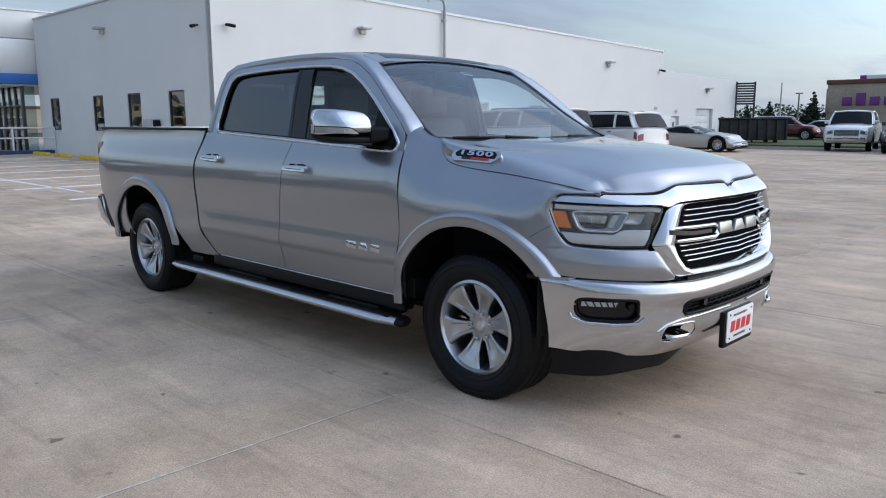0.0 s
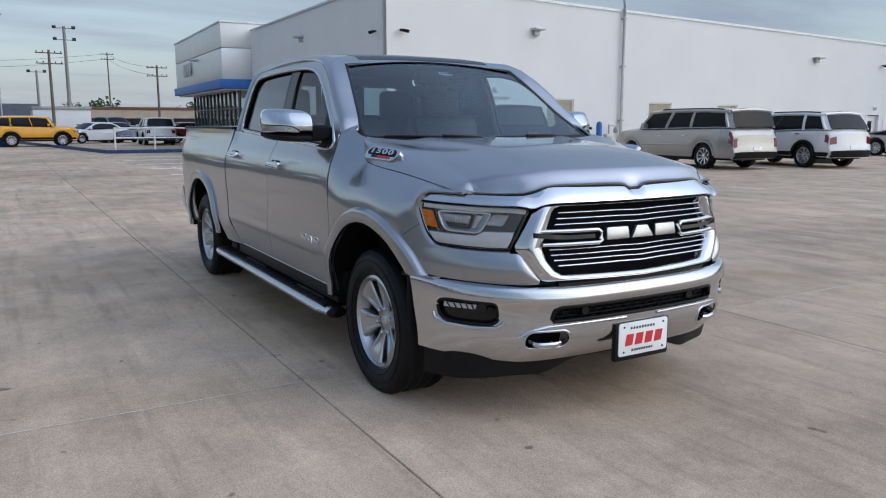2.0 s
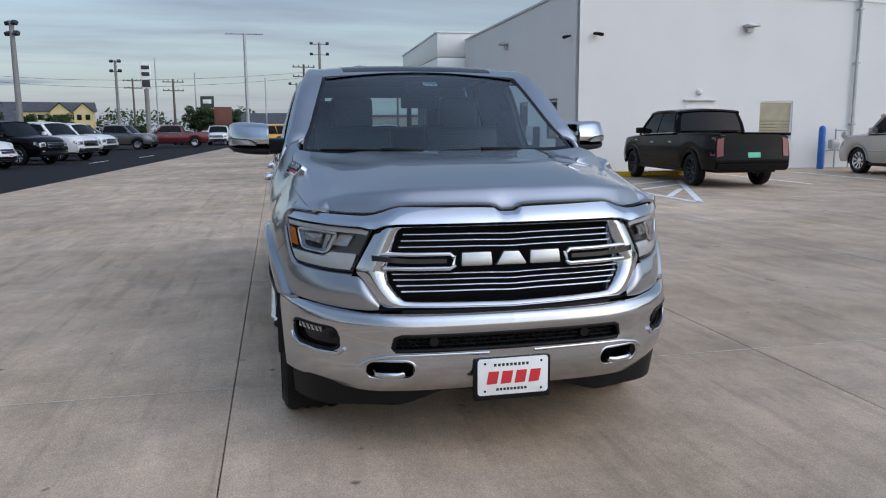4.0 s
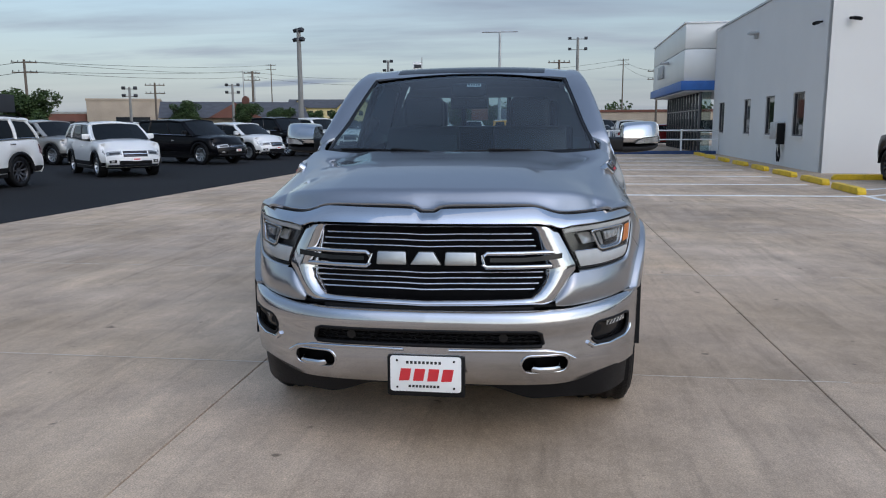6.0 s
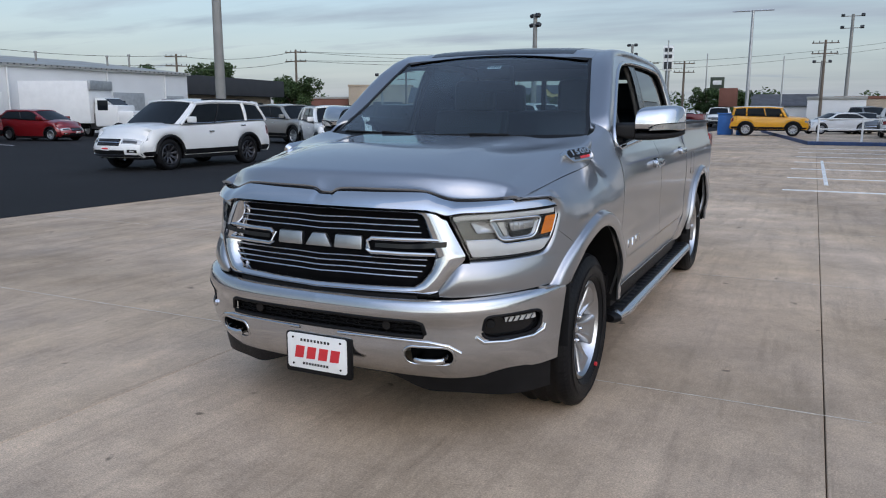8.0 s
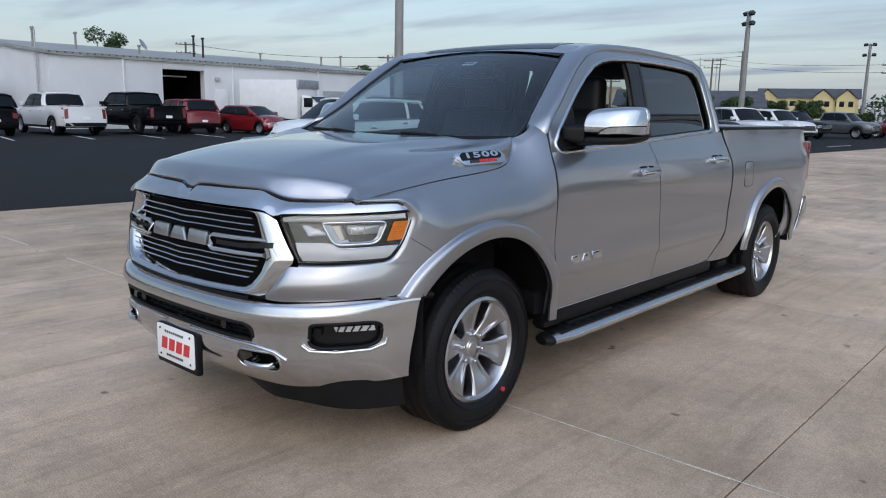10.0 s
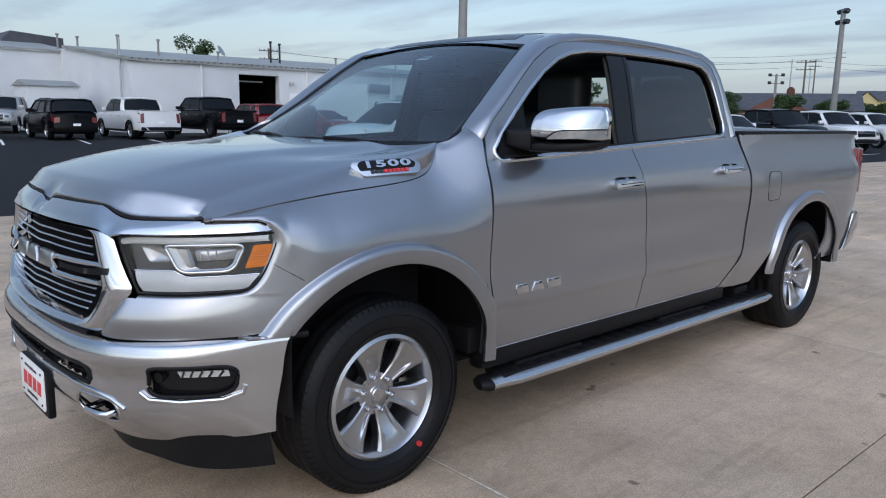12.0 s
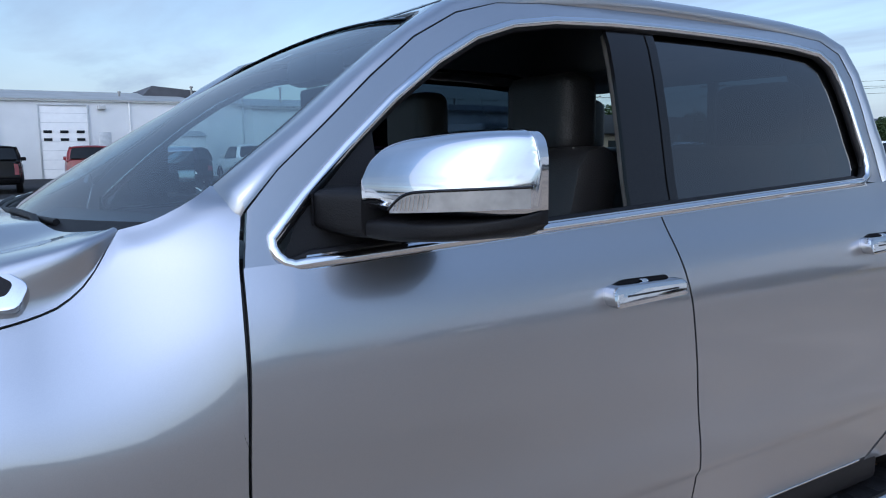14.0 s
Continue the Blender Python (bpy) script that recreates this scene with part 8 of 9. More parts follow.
# dumpster and waste container
du = thing("dumpster", "black steel roll-off dumpster with ribs, heaped with scrap", "dumpster", "", pose(-18.6, 45.0, 0, 0, 0, 42))
box("container", -3.0, 3.0, -1.15, 1.15, 0.2, 1.55, RUST_DARK, du, 0.02)
for k in range(11):
    for s in (1, -1):
        box("rib", -2.9 + 0.58 * k - 0.05, -2.9 + 0.58 * k + 0.05, s * 1.15, s * 1.24, 0.2, 1.5, RUST_DARK, du, 0.01)
for s in (1, -1):
    rod("top_rail", (-3.05, s * 1.2, 1.55), (3.05, s * 1.2, 1.55), 0.07, RUST_DARK, du)
    for xx in (-2.4, 2.4):
        lathe("roller", [(0.001, 0.1), (0.12, 0.1), (0.12, -0.1), (0.001, -0.1)], RUST_DARK, du, 14, m=Matrix.Translation((xx, s * 0.8, 0.12)))
rng = random.Random(5)
for k in range(9):
    a, b = rng.uniform(-2.6, -0.2), rng.uniform(-0.8, 0.8)
    part("scrap", box_bm(a - 0.3, a + 0.3, b - 0.25, b + 0.25, 1.4, 1.6 + rng.random() * 0.35, 0.08), BARK, du)
bin_ = thing("waste_bin", "blue plastic waste bins beside the kerb", "waste bin", "", pose(-49.6, -3.3, 0))
box("bin_body", -0.5, 0.5, -0.45, 0.45, 0, 1.3, BLUE, bin_, 0.06)
box("bin_lid", -0.55, 0.55, -0.5, 0.5, 1.3, 1.4, BLUE, bin_, 0.04)
box("bin_body", -0.4, 0.4, 0.7, 1.5, 0, 0.55, BLUE, bin_, 0.06)


# ---- buildings and street furniture round the lot ----
def building(name, m, x0, x1, y0, y1, h, wall_mat, label, roof=None, pitch=0.0, windows=(), over=0.3, cat="building"):
    """A plain building: walls, a flat or gabled roof, windows (face, a0, a1, z0, z1)."""
    b = thing(name, label, cat, "", m)
    box("wall", x0, x1, y0, y1, 0, h, wall_mat, b, 0.02)
    if pitch:
        ym = (y0 + y1) / 2
        v = [(x0 - over, y0 - over, h), (x1 + over, y0 - over, h), (x1 + over, ym, h + pitch), (x0 - over, ym, h + pitch), (x0 - over, y1 + over, h), (x1 + over, y1 + over, h)]
        mesh_part("roof", v, [(0, 1, 2, 3), (3, 2, 5, 4), (0, 3, 4), (1, 5, 2), (0, 4, 5, 1)], roof, b, "", False)
    elif roof:
        box("roof", x0 - over, x1 + over, y0 - over, y1 + over, h, h + 0.35, roof, b, 0.03)
    for f, a0, a1, z0, z1 in windows:
        if f == "x":
            w = box("window", x1 - 0.05, x1 + 0.03, a0, a1, z0, z1, CAR_GLASS, b, 0.01)
            box("window_frame", x1 - 0.02, x1 + 0.06, a0 - 0.08, a1 + 0.08, z0 - 0.12, z0 - 0.01, WHITE, w, 0.01)
        else:
            w = box("window", a0, a1, y1 - 0.05, y1 + 0.03, z0, z1, CAR_GLASS, b, 0.01)
            box("window_frame", a0 - 0.08, a1 + 0.08, y1 - 0.02, y1 + 0.06, z0 - 0.12, z0 - 0.01, WHITE, w, 0.01)
    return b


# white workshop across the asphalt, long wall facing +y
ws = thing("block_workshop", "long white block workshop with a low metal roof", "workshop", "", pose(0, 0, 0))
for a0, a1 in ((-21.1, -14.6), (-40.2, -23.9)):
    box("wall_panel", a0, a1, -41.0, -40.5, 0, 4.0, WHITE_WALL, ws, 0.02)
box("wall_panel", -23.9, -21.1, -41.0, -40.5, 3.55, 4.0, WHITE_WALL, ws, 0.02)
prism("wall_panel", [(-53.0, 0), (-41.01, 0), (-41.01, 4.04), (-51.9, 5.18), (-53.0, 5.18)], -15.1, -14.6, lambda a, b, d: (d, a, b), WHITE_WALL, ws)
box("wall_panel", -14.6, 32.0, -53.5, -53.0, 0, 5.0, WHITE_WALL, ws, 0.02)
# back and sides of the open bay, coloured near-black for its shade
box("dark_bay", -25.0, -20.2, -47.0, -46.5, 0, 4.0, HOLE_SHADE, ws, 0)
for xx in (-24.3, -20.7):
    box("bay_side", xx - 0.1, xx + 0.1, -46.5, -41.0, 0, 3.9, HOLE_SHADE, ws, 0)
box("bay_light", -23.6, -21.5, -42.4, -42.1, 3.15, 3.25, LAMP_WHITE, ws, 0.01)
mesh_part("roof", [(-40.4, -40.3, 4.0), (-14.4, -40.3, 4.0), (-14.4, -52.0, 5.2), (-40.4, -52.0, 5.2), (-40.4, -40.3, 4.18), (-14.4, -40.3, 4.18), (-14.4, -52.0, 5.38), (-40.4, -52.0, 5.38)],
          [(4, 5, 6, 7), (0, 1, 5, 4), (1, 2, 6, 5), (0, 3, 2, 1), (0, 4, 7, 3)], ROOF_METAL, ws, "", False)
box("wall_panel", -40.2, -39.8, -52.0, -41.01, 0, 4.0, WHITE_WALL, ws, 0.02)
mesh_part("roof", [(-15.3, -52.8, 5.0), (32.3, -52.8, 5.0), (32.3, -64, 6.3), (-15.3, -64, 6.3), (-15.3, -52.8, 5.12), (32.3, -52.8, 5.12), (32.3, -64, 6.45), (-15.3, -64, 6.45)],
          [(4, 5, 6, 7), (0, 1, 5, 4), (0, 3, 7, 4), (0, 3, 2, 1)], ROOF_METAL, ws, "", False)
for k in range(64):
    xx = -40.1 + k * 0.405
    box("eave_rib", xx - 0.05, xx + 0.05, -40.34, -40.28, 4.09, 4.15, DARK_FASCIA, ws, 0)
for xx in (-18.66, -25.9, -32.94, -37.95):
    rod("downpipe", (xx, -40.42, 0), (xx, -40.42, 4.0), 0.06, WHITE, ws)
dr = box("service_door", -25.5, -24.6, -40.5, -40.44, 0, 2.5, WHITE, ws, 0.01)
box("service_door", -36.0, -33.4, -40.5, -40.44, 0, 2.65, GALV, ws, 0.01)
box("service_door", -39.7, -38.1, -40.5, -40.44, 0, 2.5, GALV, ws, 0.01)
box("wall_light", -24.9, -24.6, -40.5, -40.3, 3.0, 3.2, LAMP_WHITE, ws, 0.03)
for x0 in (-7.67,):
    d2 = box("sectional_door", x0, x0 + 2.8, -53.0, -52.95, 0, 4.68, WHITE, ws, 0.02)
    for q in range(3):
        box("door_pane", x0 + 0.21 + q * 0.97, x0 + 0.70 + q * 0.97, -52.96, -52.92, 2.93, 3.11, CAR_GLASS, d2, 0.01)
        box("door_pane", x0 + 0.21 + q * 0.97, x0 + 0.70 + q * 0.97, -52.96, -52.92, 2.43, 2.61, CAR_GLASS, d2, 0.01)
    for q in range(7):
        box("door_joint", x0 + 0.02, x0 + 2.78, -52.952, -52.944, 0.6 + q * 0.6, 0.62 + q * 0.6, GALV, d2, 0)
    for a, b, z0, z1 in ((x0 - 0.10, x0, 0, 4.75), (x0 + 2.8, x0 + 2.9, 0, 4.75), (x0, x0 + 2.8, 4.68, 4.78)):
        box("door_frame", a, b, -53.0, -52.90, z0, z1, GALV, d2, 0.01)
box("wall_light", -8.8, -8.3, -53.0, -52.7, 4.5, 4.75, LAMP_WHITE, ws, 0.03)
box("service_door", -9.07, -8.32, -53.0, -52.95, 0, 3.0, GALV, ws, 0.01)
for xx in (-10.3, -2.5):
    rod("downpipe", (xx, -52.92, 0), (xx, -52.92, 5.0), 0.06, WHITE, ws)
for xx, yy, z, h in ((-15.0, -43.5, 4.5, 1.1), (-17.8, -44.5, 4.6, 1.0), (-21.5, -44.0, 4.5, 0.6), (-25.9, -45, 4.6, 1.5), (-26.6, -45, 4.6, 1.4), (-32, -46, 4.6, 0.8), (-37, -45, 4.5, 0.9), (-39, -45, 4.5, 1.1), (-14.75, -54.0, 5.2, 1.1), (-16.0, -53.9, 5.2, 1.0), (-10.6, -58.0, 5.5, 0.6)):
    vt = tube("roof_vent", [(xx, yy, z), (xx, yy, z + h - 0.12), (xx, yy, z + h - 0.11), (xx, yy, z + h)], [0.07, 0.07, 0.13, 0.10], POLE_GREY if h < 1.35 else RUST_DARK, ws)
lathe("satellite_dish", [(0.001, 0.0), (0.2, 0.03), (0.36, 0.10)], GALV, ws, 18, m=Matrix.Translation((-20.4, -41.5, 4.9)) @ Euler((radians(30), 0, radians(40))).to_matrix().to_4x4())
mesh_part("dark_gable", [(-12.3, -60, 5.6), (-13.35, -60, 6.75), (-16.9, -60, 6.45), (-16.9, -60, 5.4), (-12.3, -70, 5.6), (-13.35, -70, 6.75), (-16.9, -70, 6.45)], [(0, 1, 2, 3), (0, 4, 5, 1), (1, 5, 6, 2)], ROOF_GREY, ws, "", False)
rod("wall_conduit", (-14.45, -41.8, 0.2), (-14.45, -41.8, 5.3), 0.05, GALV, ws)
building("tool_shed", pose(-11.0, -46.0, 0, 0, 0, 0), -2.0, 0.7, -1.5, 1.5, 2.55, WHITE_WALL, "small white shed with a low pitched roof", ROOF_METAL, 0.35, (), 0.12, "shed")
building("strip_mall", pose(-40.6, -42.4, 0, 0, 0, 8), -16.5, 0, -12, -1.2, 2.9, BRICK_TAN, "dark fascia shop building across the lot", DARK_FASCIA, 0, (("y", -15, -12, 0.5, 2.2), ("y", -10, -6, 0.5, 2.2), ("y", -5, -1, 0.5, 2.2)), 0.1)
fas = box("mall_fascia", -17.0, 0.1, -12.5, 0.0, 2.75, 4.25, DARK_FASCIA, None, 0.03)
fas.matrix_basis = pose(-40.6, -42.4, 0, 0, 0, 8)
tagged(fas, "dark grey panel fascia over the shop front", "fascia", kind="structure")
building("tan_store", pose(-118, -60, 0, 0, 0, -64), 2.4, 13.1, -10, 6, 5.5, BRICK_TAN, "tan flat-roofed store in the distance", BRICK_TAN, 0, (("y", 4, 9, 0.5, 3.0),), 0.1)
building("brick_shop", pose(-118, -60, 0, 0, 0, -64), 13.3, 26, -8, 5, 3.5, BRICK_RED, "low red-brown shop row in the distance", ROOF_METAL, 0, (("y", 15, 18, 0.6, 2.4), ("y", 20, 24, 0.6, 2.4)), 0.1)
building("tan_shop", pose(-118, -60, 0, 0, 0, -64), -19, 2.2, -9, 5, 4.1, BRICK_TAN, "low tan shop row in the distance", DARK_FASCIA, 0, (("y", -15, -10, 0.6, 2.4), ("y", -7, -2, 0.6, 2.4)), 0.1)
rr = building("restaurant", pose(-101, -43.0, 0, 0, 0, -66), -9, 9, -6, 6, 2.6, BRICK_TAN, "low restaurant with a dark hipped roof", ROOF_GREY, 2.3, (("y", -6, -3, 0.8, 2.0), ("y", 3, 6, 0.8, 2.0)), 0.8)
mesh_part("red_gable", [(-3.5, 7.0, 2.6), (3.5, 7.0, 2.6), (0, 7.0, 4.6), (0, 1.0, 4.6)], [(0, 1, 2), (0, 2, 3), (1, 3, 2)], BRICK_RED, rr, "", False)
hw_ = [("y", a, a + 1.1, z, z + 1.2) for a in (-9.2, -6.9, -4.6, -2.3, 0.2, 2.5, 4.8, 7.2) for z in (1.4, 4.0)]
hotel = building("hotel", pose(-189.3, -53, 0, 0, 0, -74.5), -10.5, 10.5, -7, 5, 5.9, CREAM, "cream two-storey hotel with grey gabled roofs", ROOF_GREY, 2.3, hw_, 0.5, "hotel")
for xx in (-8.0, -3.2, 8.4):
    mesh_part("gable_wall", [(xx - 2.0, 5.6, 0), (xx + 2.0, 5.6, 0), (xx + 2.0, 5.6, 5.9), (xx, 5.6, 7.7), (xx - 2.0, 5.6, 5.9)], [(0, 1, 2, 3, 4)], CREAM, hotel, "", False)
    mesh_part("gable_roof", [(xx - 2.4, 6.0, 5.7), (xx, 6.0, 7.95), (xx + 2.4, 6.0, 5.7), (xx, -1.0, 7.95)], [(0, 1, 3), (1, 2, 3)], ROOF_GREY, hotel, "", False)
    for z in (1.4, 4.0):
        for q in (-1.4, 0.4):
            box("window", xx + q, xx + q + 1.0, 5.58, 5.66, z, z + 1.2, CAR_GLASS, hotel, 0.01)
building("orange_store", pose(-108, 12, 0, 0, 0, 0), -9, 4, -8, 34, 3.1, BRICK_TAN, "long orange-tan brick store in the distance", BRICK_RED, 0, (("x", -6, 2, 0.4, 2.0), ("x", 6, 14, 0.4, 2.0)), 0.1)
building("white_store", pose(-98, 2.5, 0, 0, 0, 0), -5, 3, -1.5, 4.5, 2.9, WHITE_WALL, "white flat-roofed shed in the distance", ROOF_METAL, 0, (), 0.1)
building("grey_house", pose(-112, -3.0, 0, 0, 0, 90), -5, 5, -4, 4, 2.3, WHITE_WALL, "grey-roofed house row in the distance", ROOF_GREY, 1.6, (("y", -3, -1.6, 0.8, 1.9), ("y", 1, 2.4, 0.8, 1.9)), 0.4, "house")
gym = building("fitness_store", pose(-12.0, 66.0, 0, 0, 0, 0), -6.8, 24, -3, 16, 4.3, BRICK_TAN, "tan brick gym building with purple sign shapes", BRICK_RED, 0, (), 0.1)
box("sign_band", -6.85, 24, -3.08, -3.0, 2.1, 3.95, BRICK_TAN, gym, 0.01)
for k, h in enumerate((0.9, 1.3, 0.9, 0.9, 0.9, 1.15)):
    box("sign_block", -5.6 + k * 1.0, -4.9 + k * 1.0, -3.22, -3.08, 2.6, 2.6 + h * 0.75, PURPLE, gym, 0.06, "purple sign block")
box("roof_unit", -5.4, -0.6, 2, 6, 4.3, 5.2, WHITE, gym, 0.03)
box("roof_unit_dark", -5.9, -5.4, 2, 6, 4.3, 5.2, PURPLE, gym, 0.03)
rod("gym_pipe", (-1.2, -3.2, 0), (-1.2, -3.2, 4.6), 0.06, GALV, gym)
louvre = thing("louvre_screen", "dark louvred screen beyond the low wing", "screen", "", pose(-18.2, 45.6, 0, 0, 0, 20))
for k in range(9):
    box("slat", -0.55, 0.55, -0.04, 0.04, 2.45 + k * 0.16, 2.56 + k * 0.16, DARK_FASCIA, louvre, 0.01)
for xx in (-0.55, 0.55):
    rod("post", (xx, 0, 0), (xx, 0, 3.9), 0.06, DARK_FASCIA, louvre)


# ---- poles and wires ----
def pole(name, x, y, h, r, mat, label, arms=(), lamps=(), cat="pole"):
    """A tapered pole; arms (z, half length, heading), lamps (z, half spacing, heading)."""
    p = thing(name, label, cat, cat + "s", pose(x, y, 0))
    rod("shaft", (0, 0, 0), (0, 0, h), r, mat, p, 12, r * 0.65)
    for z, hl, a in arms:
        c, s = math.cos(radians(a)), math.sin(radians(a))
        rod("cross_arm", (-hl * c, -hl * s, z), (hl * c, hl * s, z), 0.06 if hl < 2 else 0.09, mat, p, 6)
        if mat is POLE_WOOD:
            for q in (-0.9, -0.45, 0.45, 0.9):
                rod("insulator", (hl * q * c, hl * q * s, z), (hl * q * c, hl * q * s, z + 0.22), 0.045, DARK_FASCIA, p, 6)
    for z, hs, a in lamps:
        c, s = math.cos(radians(a)), math.sin(radians(a))
        rod("lamp_bar", (-hs * c, -hs * s, z), (hs * c, hs * s, z), 0.05, mat, p, 6)
        for q in (-1, 1):
            lx, ly = q * hs * c, q * hs * s
            hd = part("lamp_head", box_bm(-0.15, 0.15, -0.20, 0.20, -0.16, 0.12, 0.05), DARK_FASCIA, p)
            hd.matrix_basis = pose(lx, ly, z + 0.12, 0, 25, a + 90 * q)
    return p


pole("lot_pole", -17.6, -17.1, 10.5, 0.19, POLE_GREY, "tall tapered grey-brown pole on the asphalt", cat="lamp post")
pole("floodlight_pole", -54.7, -18.3, 8.9, 0.24, POLE_GREY, "wooden floodlight pole with four lamps", (), ((8.7, 0.30, 60), (8.0, 0.38, 60)), "floodlight pole")
pole("floodlight_pole", -92.8, -18.9, 9.6, 0.22, POLE_GREY, "floodlight pole with angled lamps in the distance", (), ((9.4, 0.45, 80), (8.3, 0.5, 80)), "floodlight pole")
pole("floodlight_pole", -95.8, 4.9, 12.3, 0.24, POLE_GREY, "tall floodlight pole with four lamp heads", (), ((12.1, 1.0, 90), (10.8, 1.0, 90)), "floodlight pole")
pole("floodlight_pole", -106, 2.2, 7.9, 0.20, POLE_GREY, "floodlight pole with two lamps far off", (), ((7.7, 0.9, 90),), "floodlight pole")
pole("floodlight_pole", -74.3, -43.6, 5.7, 0.18, POLE_GREY, "floodlight pole with four lamps far off", (), ((5.5, 0.6, 110), (4.7, 0.6, 110)), "floodlight pole")
pole("floodlight_pole", -88.8, -38.0, 6.7, 0.20, POLE_GREY, "floodlight pole with four lamps by the restaurant", (), ((6.5, 0.7, 110), (5.6, 0.7, 110)), "floodlight pole")
pole("lamp_post", -64.0, -3.2, 9.5, 0.16, GALV, "tall grey lamp post with a flat cross head", ((9.45, 1.55, 90),), (), "lamp post")
pole("lamp_post", -22.4, 67.0, 3.85, 0.09, POLE_GREY, "slim lamp post beyond the lot", ((3.8, 0.3, 30),), (), "lamp post")
pole("lamp_post", -29.0, 80.5, 5.4, 0.10, GALV, "thin pale pole beyond the lot", (), (), "lamp post")
for x, y, h in ((-95.8, -10.4, 8.5), (-94.0, -38.6, 8.7), (-90.5, -14.2, 9.7), (-120, -47, 9.5), (-72, -54, 8.6), (-100, -2, 8.2)):
    pole("flag_pole", x, y, h, 0.10, GALV, "thin pale flag pole without a flag", (), (), "flag pole")
for x, y, h, a in ((-81.0, 2.3, 8.4, 95), (-167, 17.8, 15.4, 80), (-162, -63.4, 13.6, 110), (-181, -66, 16.6, 110), (-69.0, -51.8, 8.3, 120), (-107.8, -42.7, 9.6, 110), (-87.5, -47.6, 6.9, 110), (-61.0, -62, 7.6, 120), (-48, -84, 9.0, 160), (-70, -92, 8.2, 150), (-92, -12.5, 7.4, 100), (-97, 15, 8.4, 80), (-110, -20, 8.6, 100)):
    pole("utility_pole", x, y, h, 0.17, POLE_WOOD, "weathered wooden utility pole with cross arms", ((h - 0.3, 1.2, a), (h - 1.3, 1.2, a)), (), "utility pole")


def wire(a, b, sag=0.6, r=0.022):
    pts = [(a[0] + (b[0] - a[0]) * t, a[1] + (b[1] - a[1]) * t, a[2] + (b[2] - a[2]) * t - sag * 4 * t * (1 - t)) for t in span(0, 1, 12)]
    w = tube("power_line", pts, r, BLACK, None, sides=4)
    tagged(w, "thin black overhead power line", "power line", "power lines")


for dz in (0.0, -1.0):
    for a, b in (((-97, 15, 8.2), (-167, 17.8, 15.2)), ((-167, 17.8, 15.2), (-110, -20, 8.4)), ((-110, -20, 8.4), (-162, -63.4, 13.4)), ((-181, -66, 16.4), (-69.0, -51.8, 8.1)), ((-162, -63.4, 13.4), (-69.0, -51.8, 8.1)), ((-69, -51.8, 8.1), (-61, -62, 7.4)), ((-61, -62, 7.4), (-48, -84, 8.8))):
        wire((a[0], a[1], a[2] + dz), (b[0], b[1], b[2] + dz))

# signs
sg = thing("pylon_sign", "tall white pylon sign with stacked dark shapes", "sign", "", pose(-150, -24.3, 0, 0, 0, 8))
rod("post", (0, 0, 0), (0, 0, 9.4), 0.42, POLE_GREY, sg, 10)
box("sign_panel", -0.35, 0.35, -0.95, 0.95, 9.2, 14.0, WHITE, sg, 0.05)
for k, z in enumerate((12.8, 11.6, 9.6)):
    box("sign_block", 0.35, 0.45, -0.7, 0.7, z, z + (0.7 if k < 2 else 1.3), DARK_FASCIA, sg, 0.04)
sg2 = thing("small_sign", "small green shop sign on a post", "sign", "", pose(-95, -9.0, 0))
rod("post", (0, 0, 0), (0, 0, 4.6), 0.12, POLE_GREY, sg2)
box("sign_panel", -0.15, 0.15, -0.8, 0.8, 4.2, 5.6, GREEN_BOX, sg2, 0.05)
box("sign_block", 0.15, 0.19, -0.5, 0.5, 4.7, 5.2, WHITE, sg2, 0.04)
sg3 = thing("small_sign", "dark red shop sign on a post", "sign", "", pose(-81.1, -6.2, 0))
rod("post", (0, 0, 0), (0, 0, 2.4), 0.12, POLE_GREY, sg3)
box("sign_panel", -0.2, 0.2, -1.0, 0.8, 2.0, 3.9, BRICK_RED, sg3, 0.05)
sg4 = thing("small_sign", "round red shop sign on a thin pole", "sign", "", pose(-93.5, -38.2, 0))
lathe("sign_panel", [(0.001, 0.08), (0.6, 0.08), (0.6, -0.08), (0.001, -0.08)], BRICK_RED, sg4, 16, m=Matrix.Translation((0, 0, 4.8)) @ Euler((0, 0, radians(70))).to_matrix().to_4x4())
rod("post", (0, 0, 0), (0, 0, 4.3), 0.08, POLE_GREY, sg4)


# ---- trees ----
def leaf_cloud(name, clumps, size, mat, parent, count, seed, flat=0.5):
    """Many small bent leaf pieces scattered through clumps (x, y, z, radius)."""
    rg = random.Random(seed)
    verts, faces = [], []
    total = sum(c[3] ** 2 for c in clumps)
    for x, y, z, r in clumps:
        for _ in range(max(8, int(count * r * r / total))):
            d = Vector((rg.gauss(0, 1), rg.gauss(0, 1), rg.gauss(0, 1))).normalized() * (r * rg.uniform(0.55, 1.08))
            c = Vector((x, y, z)) + Vector((d.x, d.y, d.z * 0.8))
            a = Vector((rg.gauss(0, 1), rg.gauss(0, 1), rg.gauss(0, flat))).normalized() * size * rg.uniform(0.5, 1.2)
            b = a.cross(Vector((rg.gauss(0, 1), rg.gauss(0, 1), rg.gauss(0, 1)))).normalized() * size * rg.uniform(0.3, 0.7)
            i = len(verts)
            verts += [c - a, c + b, c + a + Vector((0, 0, -0.1 * size)), c - b]
            faces.append((i, i + 1, i + 2, i + 3))
    return mesh_part(name, verts, faces, mat, parent, "", False)


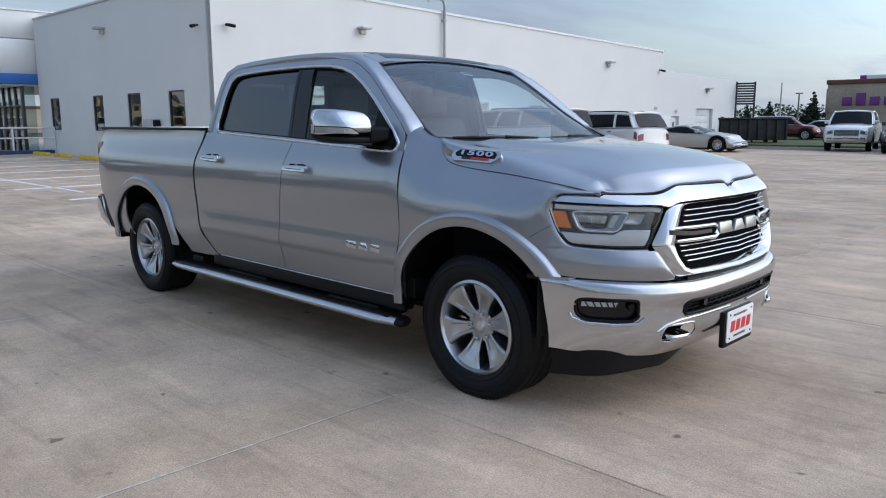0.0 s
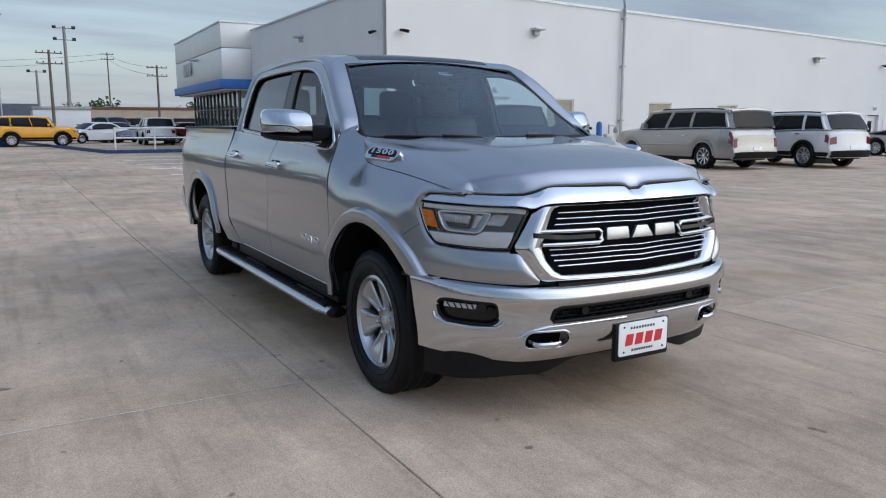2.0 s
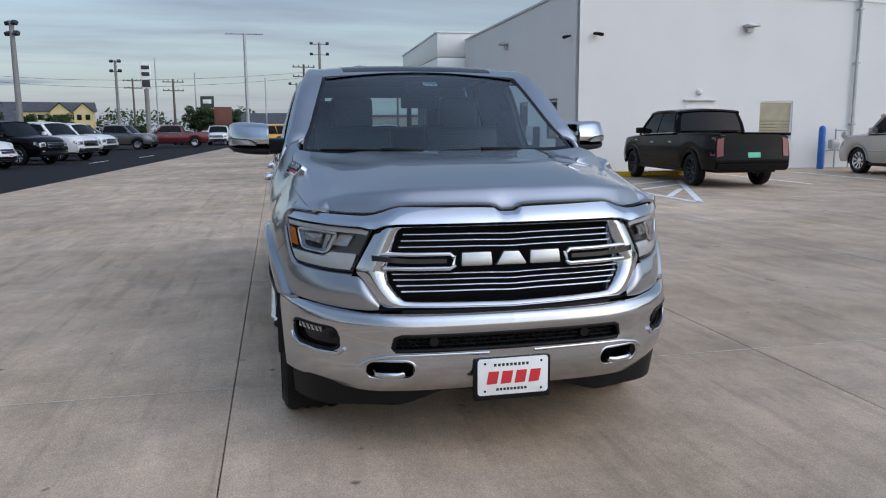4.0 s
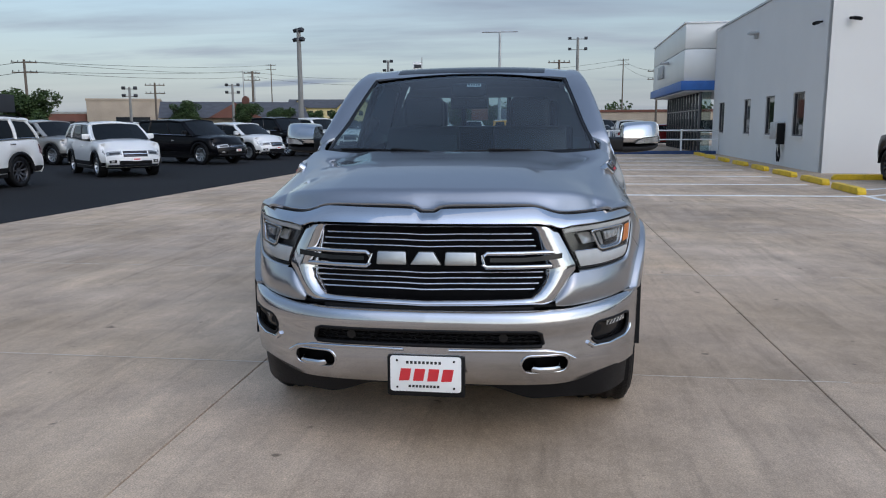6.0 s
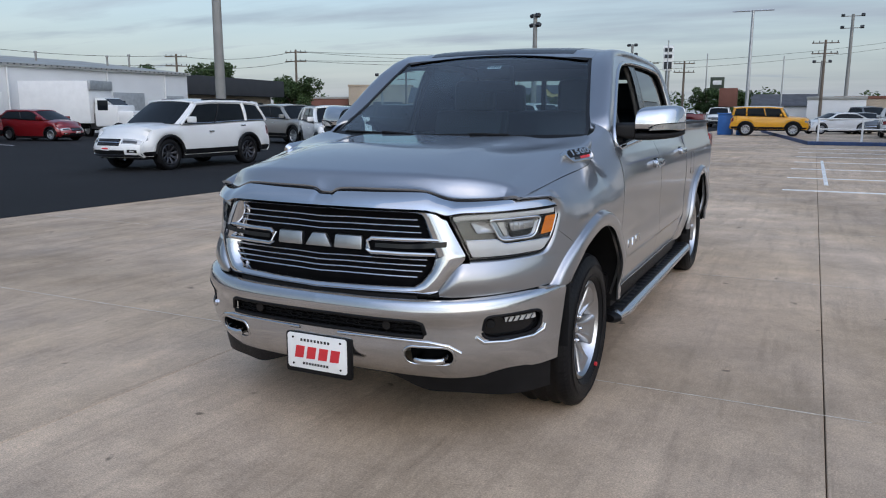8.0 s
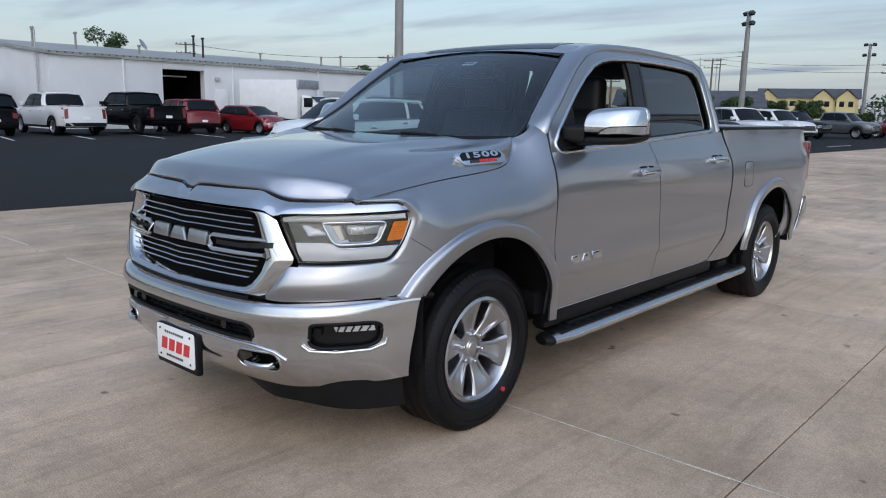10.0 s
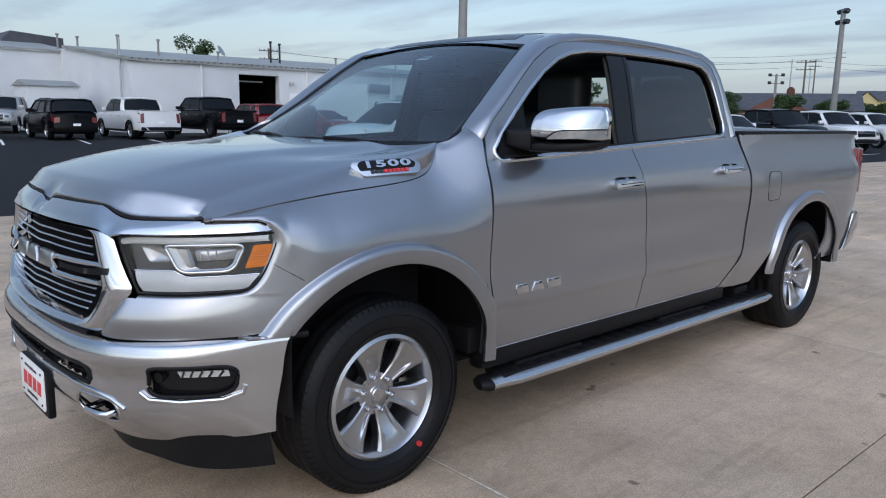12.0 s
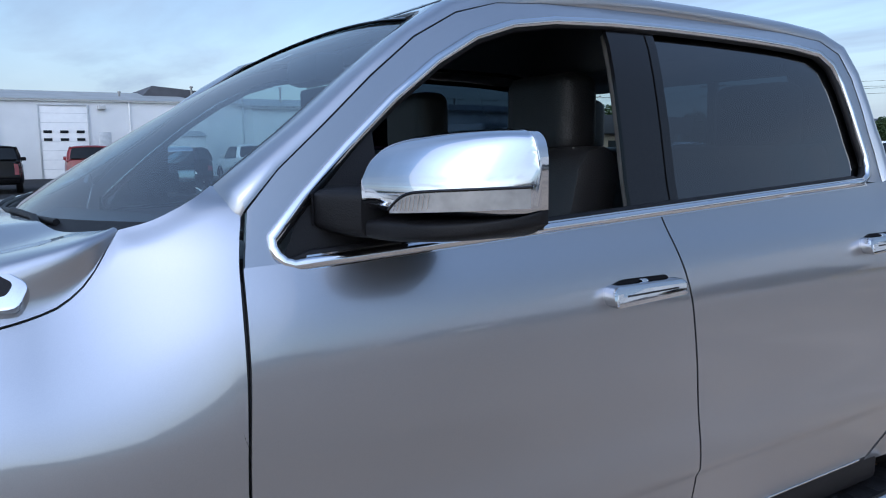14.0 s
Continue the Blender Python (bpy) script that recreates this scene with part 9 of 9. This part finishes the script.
def broad_tree(x, y, h, w, seed, label="leafy green broadleaf tree"):
    t = thing("tree", label, "tree", "trees", pose(x, y, 0))
    rg = random.Random(seed)
    tube("trunk", [(0, 0, 0), (0.05, 0, h * 0.25), (0.0, 0.08, h * 0.5)], [0.05 * w, 0.04 * w, 0.025 * w], BARK, t)
    clumps = []
    for k in range(26):
        a = rg.uniform(0, 6.28)
        d = w * 0.38 * math.sqrt(rg.random())
        z = h * rg.uniform(0.38, 0.84)
        clumps.append((d * math.cos(a), d * math.sin(a), z, w * rg.uniform(0.11, 0.21)))
        if k < 5:
            tube("limb", [(0, 0, h * 0.3), (clumps[-1][0] * 0.5, clumps[-1][1] * 0.5, (h * 0.3 + z) / 2), clumps[-1][:3]], [0.02 * w, 0.014 * w, 0.006 * w], BARK, t, sides=5)
    leaf_cloud("crown", clumps, 0.022 * w + 0.05, LEAF, t, 7000, seed)
    return t


def spruce(x, y, h, w, seed):
    t = thing("tree", "dark green spruce with layered boughs", "tree", "spruces", pose(x, y, 0))
    rg = random.Random(seed)
    rod("trunk", (0, 0, 0), (0, 0, h), 0.04 * w + 0.06, BARK, t, 8, 0.02)
    clumps = []
    for k in range(14):
        f = k / 13
        for q in range(5 if f < 0.6 else 3):
            a = rg.uniform(0, 6.28)
            rr = w * 0.5 * (1 - f) * rg.uniform(0.55, 1.0)
            clumps.append((rr * math.cos(a), rr * math.sin(a), h * (0.10 + 0.86 * f), w * (0.13 * (1 - f) + 0.05)))
    leaf_cloud("crown", clumps, 0.03 * w + 0.04, NEEDLE, t, 5000, seed, 0.25)
    return t


for k, (x, y, h, w) in enumerate(((-26.3, 65.5, 2.6, 2.2), (-23.5, 63.4, 3.1, 1.9), (-19.7, 62.6, 3.8, 2.3), (-18.9, 64.5, 3.0, 2.0))):
    spruce(x, y, h, w, k)
for k, (x, y, h, w) in enumerate(((-90, -9.8, 4.6, 3.2), (-88, -7.6, 4.3, 2.8), (-95, -6.4, 4.4, 3.2), (-61.5, -46.5, 5.4, 5.2), (-66, -62, 7.7, 7.0), (-92, -46, 5.3, 4.5), (-83, -34, 4.6, 3.6), (-98, -35, 4.2, 4.0), (-118, -32, 4.8, 4.5), (-113, -35, 4.0, 4.0), (-44.5, -97, 12.0, 6.4), (-62, -82, 8.0, 6.0), (-110, -8, 4.2, 5.5), (-76, -84, 8.5, 7.5), (-66, -12.6, 2.0, 1.6))):
    broad_tree(x, y, h, w, 20 + k)
far_woods = leaf_cloud("far_woods", [(-190 + 3 * math.sin(k), -170 + k * 7.0, 2.0 + 1.6 * math.sin(k * 1.7), 4.5) for k in range(48)] + [(-150 + k * 8, 210 + 4 * math.sin(k), 2.0, 5.0) for k in range(30)], 0.55, LEAF, None, 30000, 77)
tagged(far_woods, "far line of green trees at the horizon", "woods", kind="stuff")
verge = box("grass_verge", -40, 40, 41.5, 64, -0.11, 0.05, GRASS, None, 0.02)
tagged(verge, "strip of grass beyond the concrete", "grass", kind="structure")


# ---- concrete slabs, each a piece of its own ----
pave = thing("pavement", "broom-finished concrete slabs with open joints", "pavement", kind="structure")
SX, SY, X0, Y0 = 3.14, 3.29, -0.30, -1.235


def slab_mesh(w, d):
    j = 0.0028
    bm = box_bm(j, w - j, j, d - j, -0.05, 0.0)
    top = [e for e in bm.edges if all(v.co.z > -0.01 for v in e.verts)]
    bmesh.ops.bevel(bm, geom=top, offset=0.004, segments=1, affect="EDGES")
    me = bpy.data.meshes.new("slab")
    bm.to_mesh(me)
    bm.free()
    me.materials.append(CONCRETE)
    return me


slab = slab_mesh(SX, SY)
wide = slab_mesh(SX * 3, SY * 2)
for i in range(-12, 6):
    for j in range(-3, 9):
        ob = new("slab", slab)
        ob.parent = pave
        ob.location = (X0 + i * SX, Y0 + j * SY, 0)
for i in range(-8, 4):
    for j in range(-1, 7):
        xa, ya = X0 + i * 3 * SX, Y0 - 3 * SY + j * 2 * SY
        if X0 - 12 * SX - 0.1 <= xa and xa < X0 + 6 * SX - 1 and Y0 - 3 * SY - 1 < ya < Y0 + 9 * SY - 1:
            continue
        ob = new("slab", wide)
        ob.parent = pave
        ob.location = (xa, ya, -0.002)

# worn pale sealant left in the cross joints
SEAL = material("pale_joint_sealant", (0.62, 0.56, 0.47), 0.85, vary=0.25, scale=2.0, fine=0.25, fine_scale=40)
rng = random.Random(31)
verts, faces = [], []
for i in range(-6, 4):
    x = X0 + i * SX
    y = Y0 - 2 * SY
    while y < Y0 + 5 * SY:
        run, skip = rng.uniform(0.5, 3.2), rng.choice((0.03, 0.08, 0.25, 0.9))
        n = max(2, int(run / 0.12))
        for k in range(n):
            a, b = y + run * k / n, y + run * (k + 1) / n
            w0, w1 = (0.0035 + 0.0035 * rng.random(), 0.0035 + 0.0035 * rng.random())
            q = len(verts)
            verts += [(x - w0, a, 0.0012), (x + w0, a, 0.0012), (x + w1, b, 0.0012), (x - w1, b, 0.0012)]
            faces.append((q, q + 1, q + 2, q + 3))
        y += run + skip
seal = mesh_part("joint_sealant", verts, faces, SEAL, None, "", False)
tagged(seal, "worn pale sealant in the concrete joints", "sealant", kind="structure")
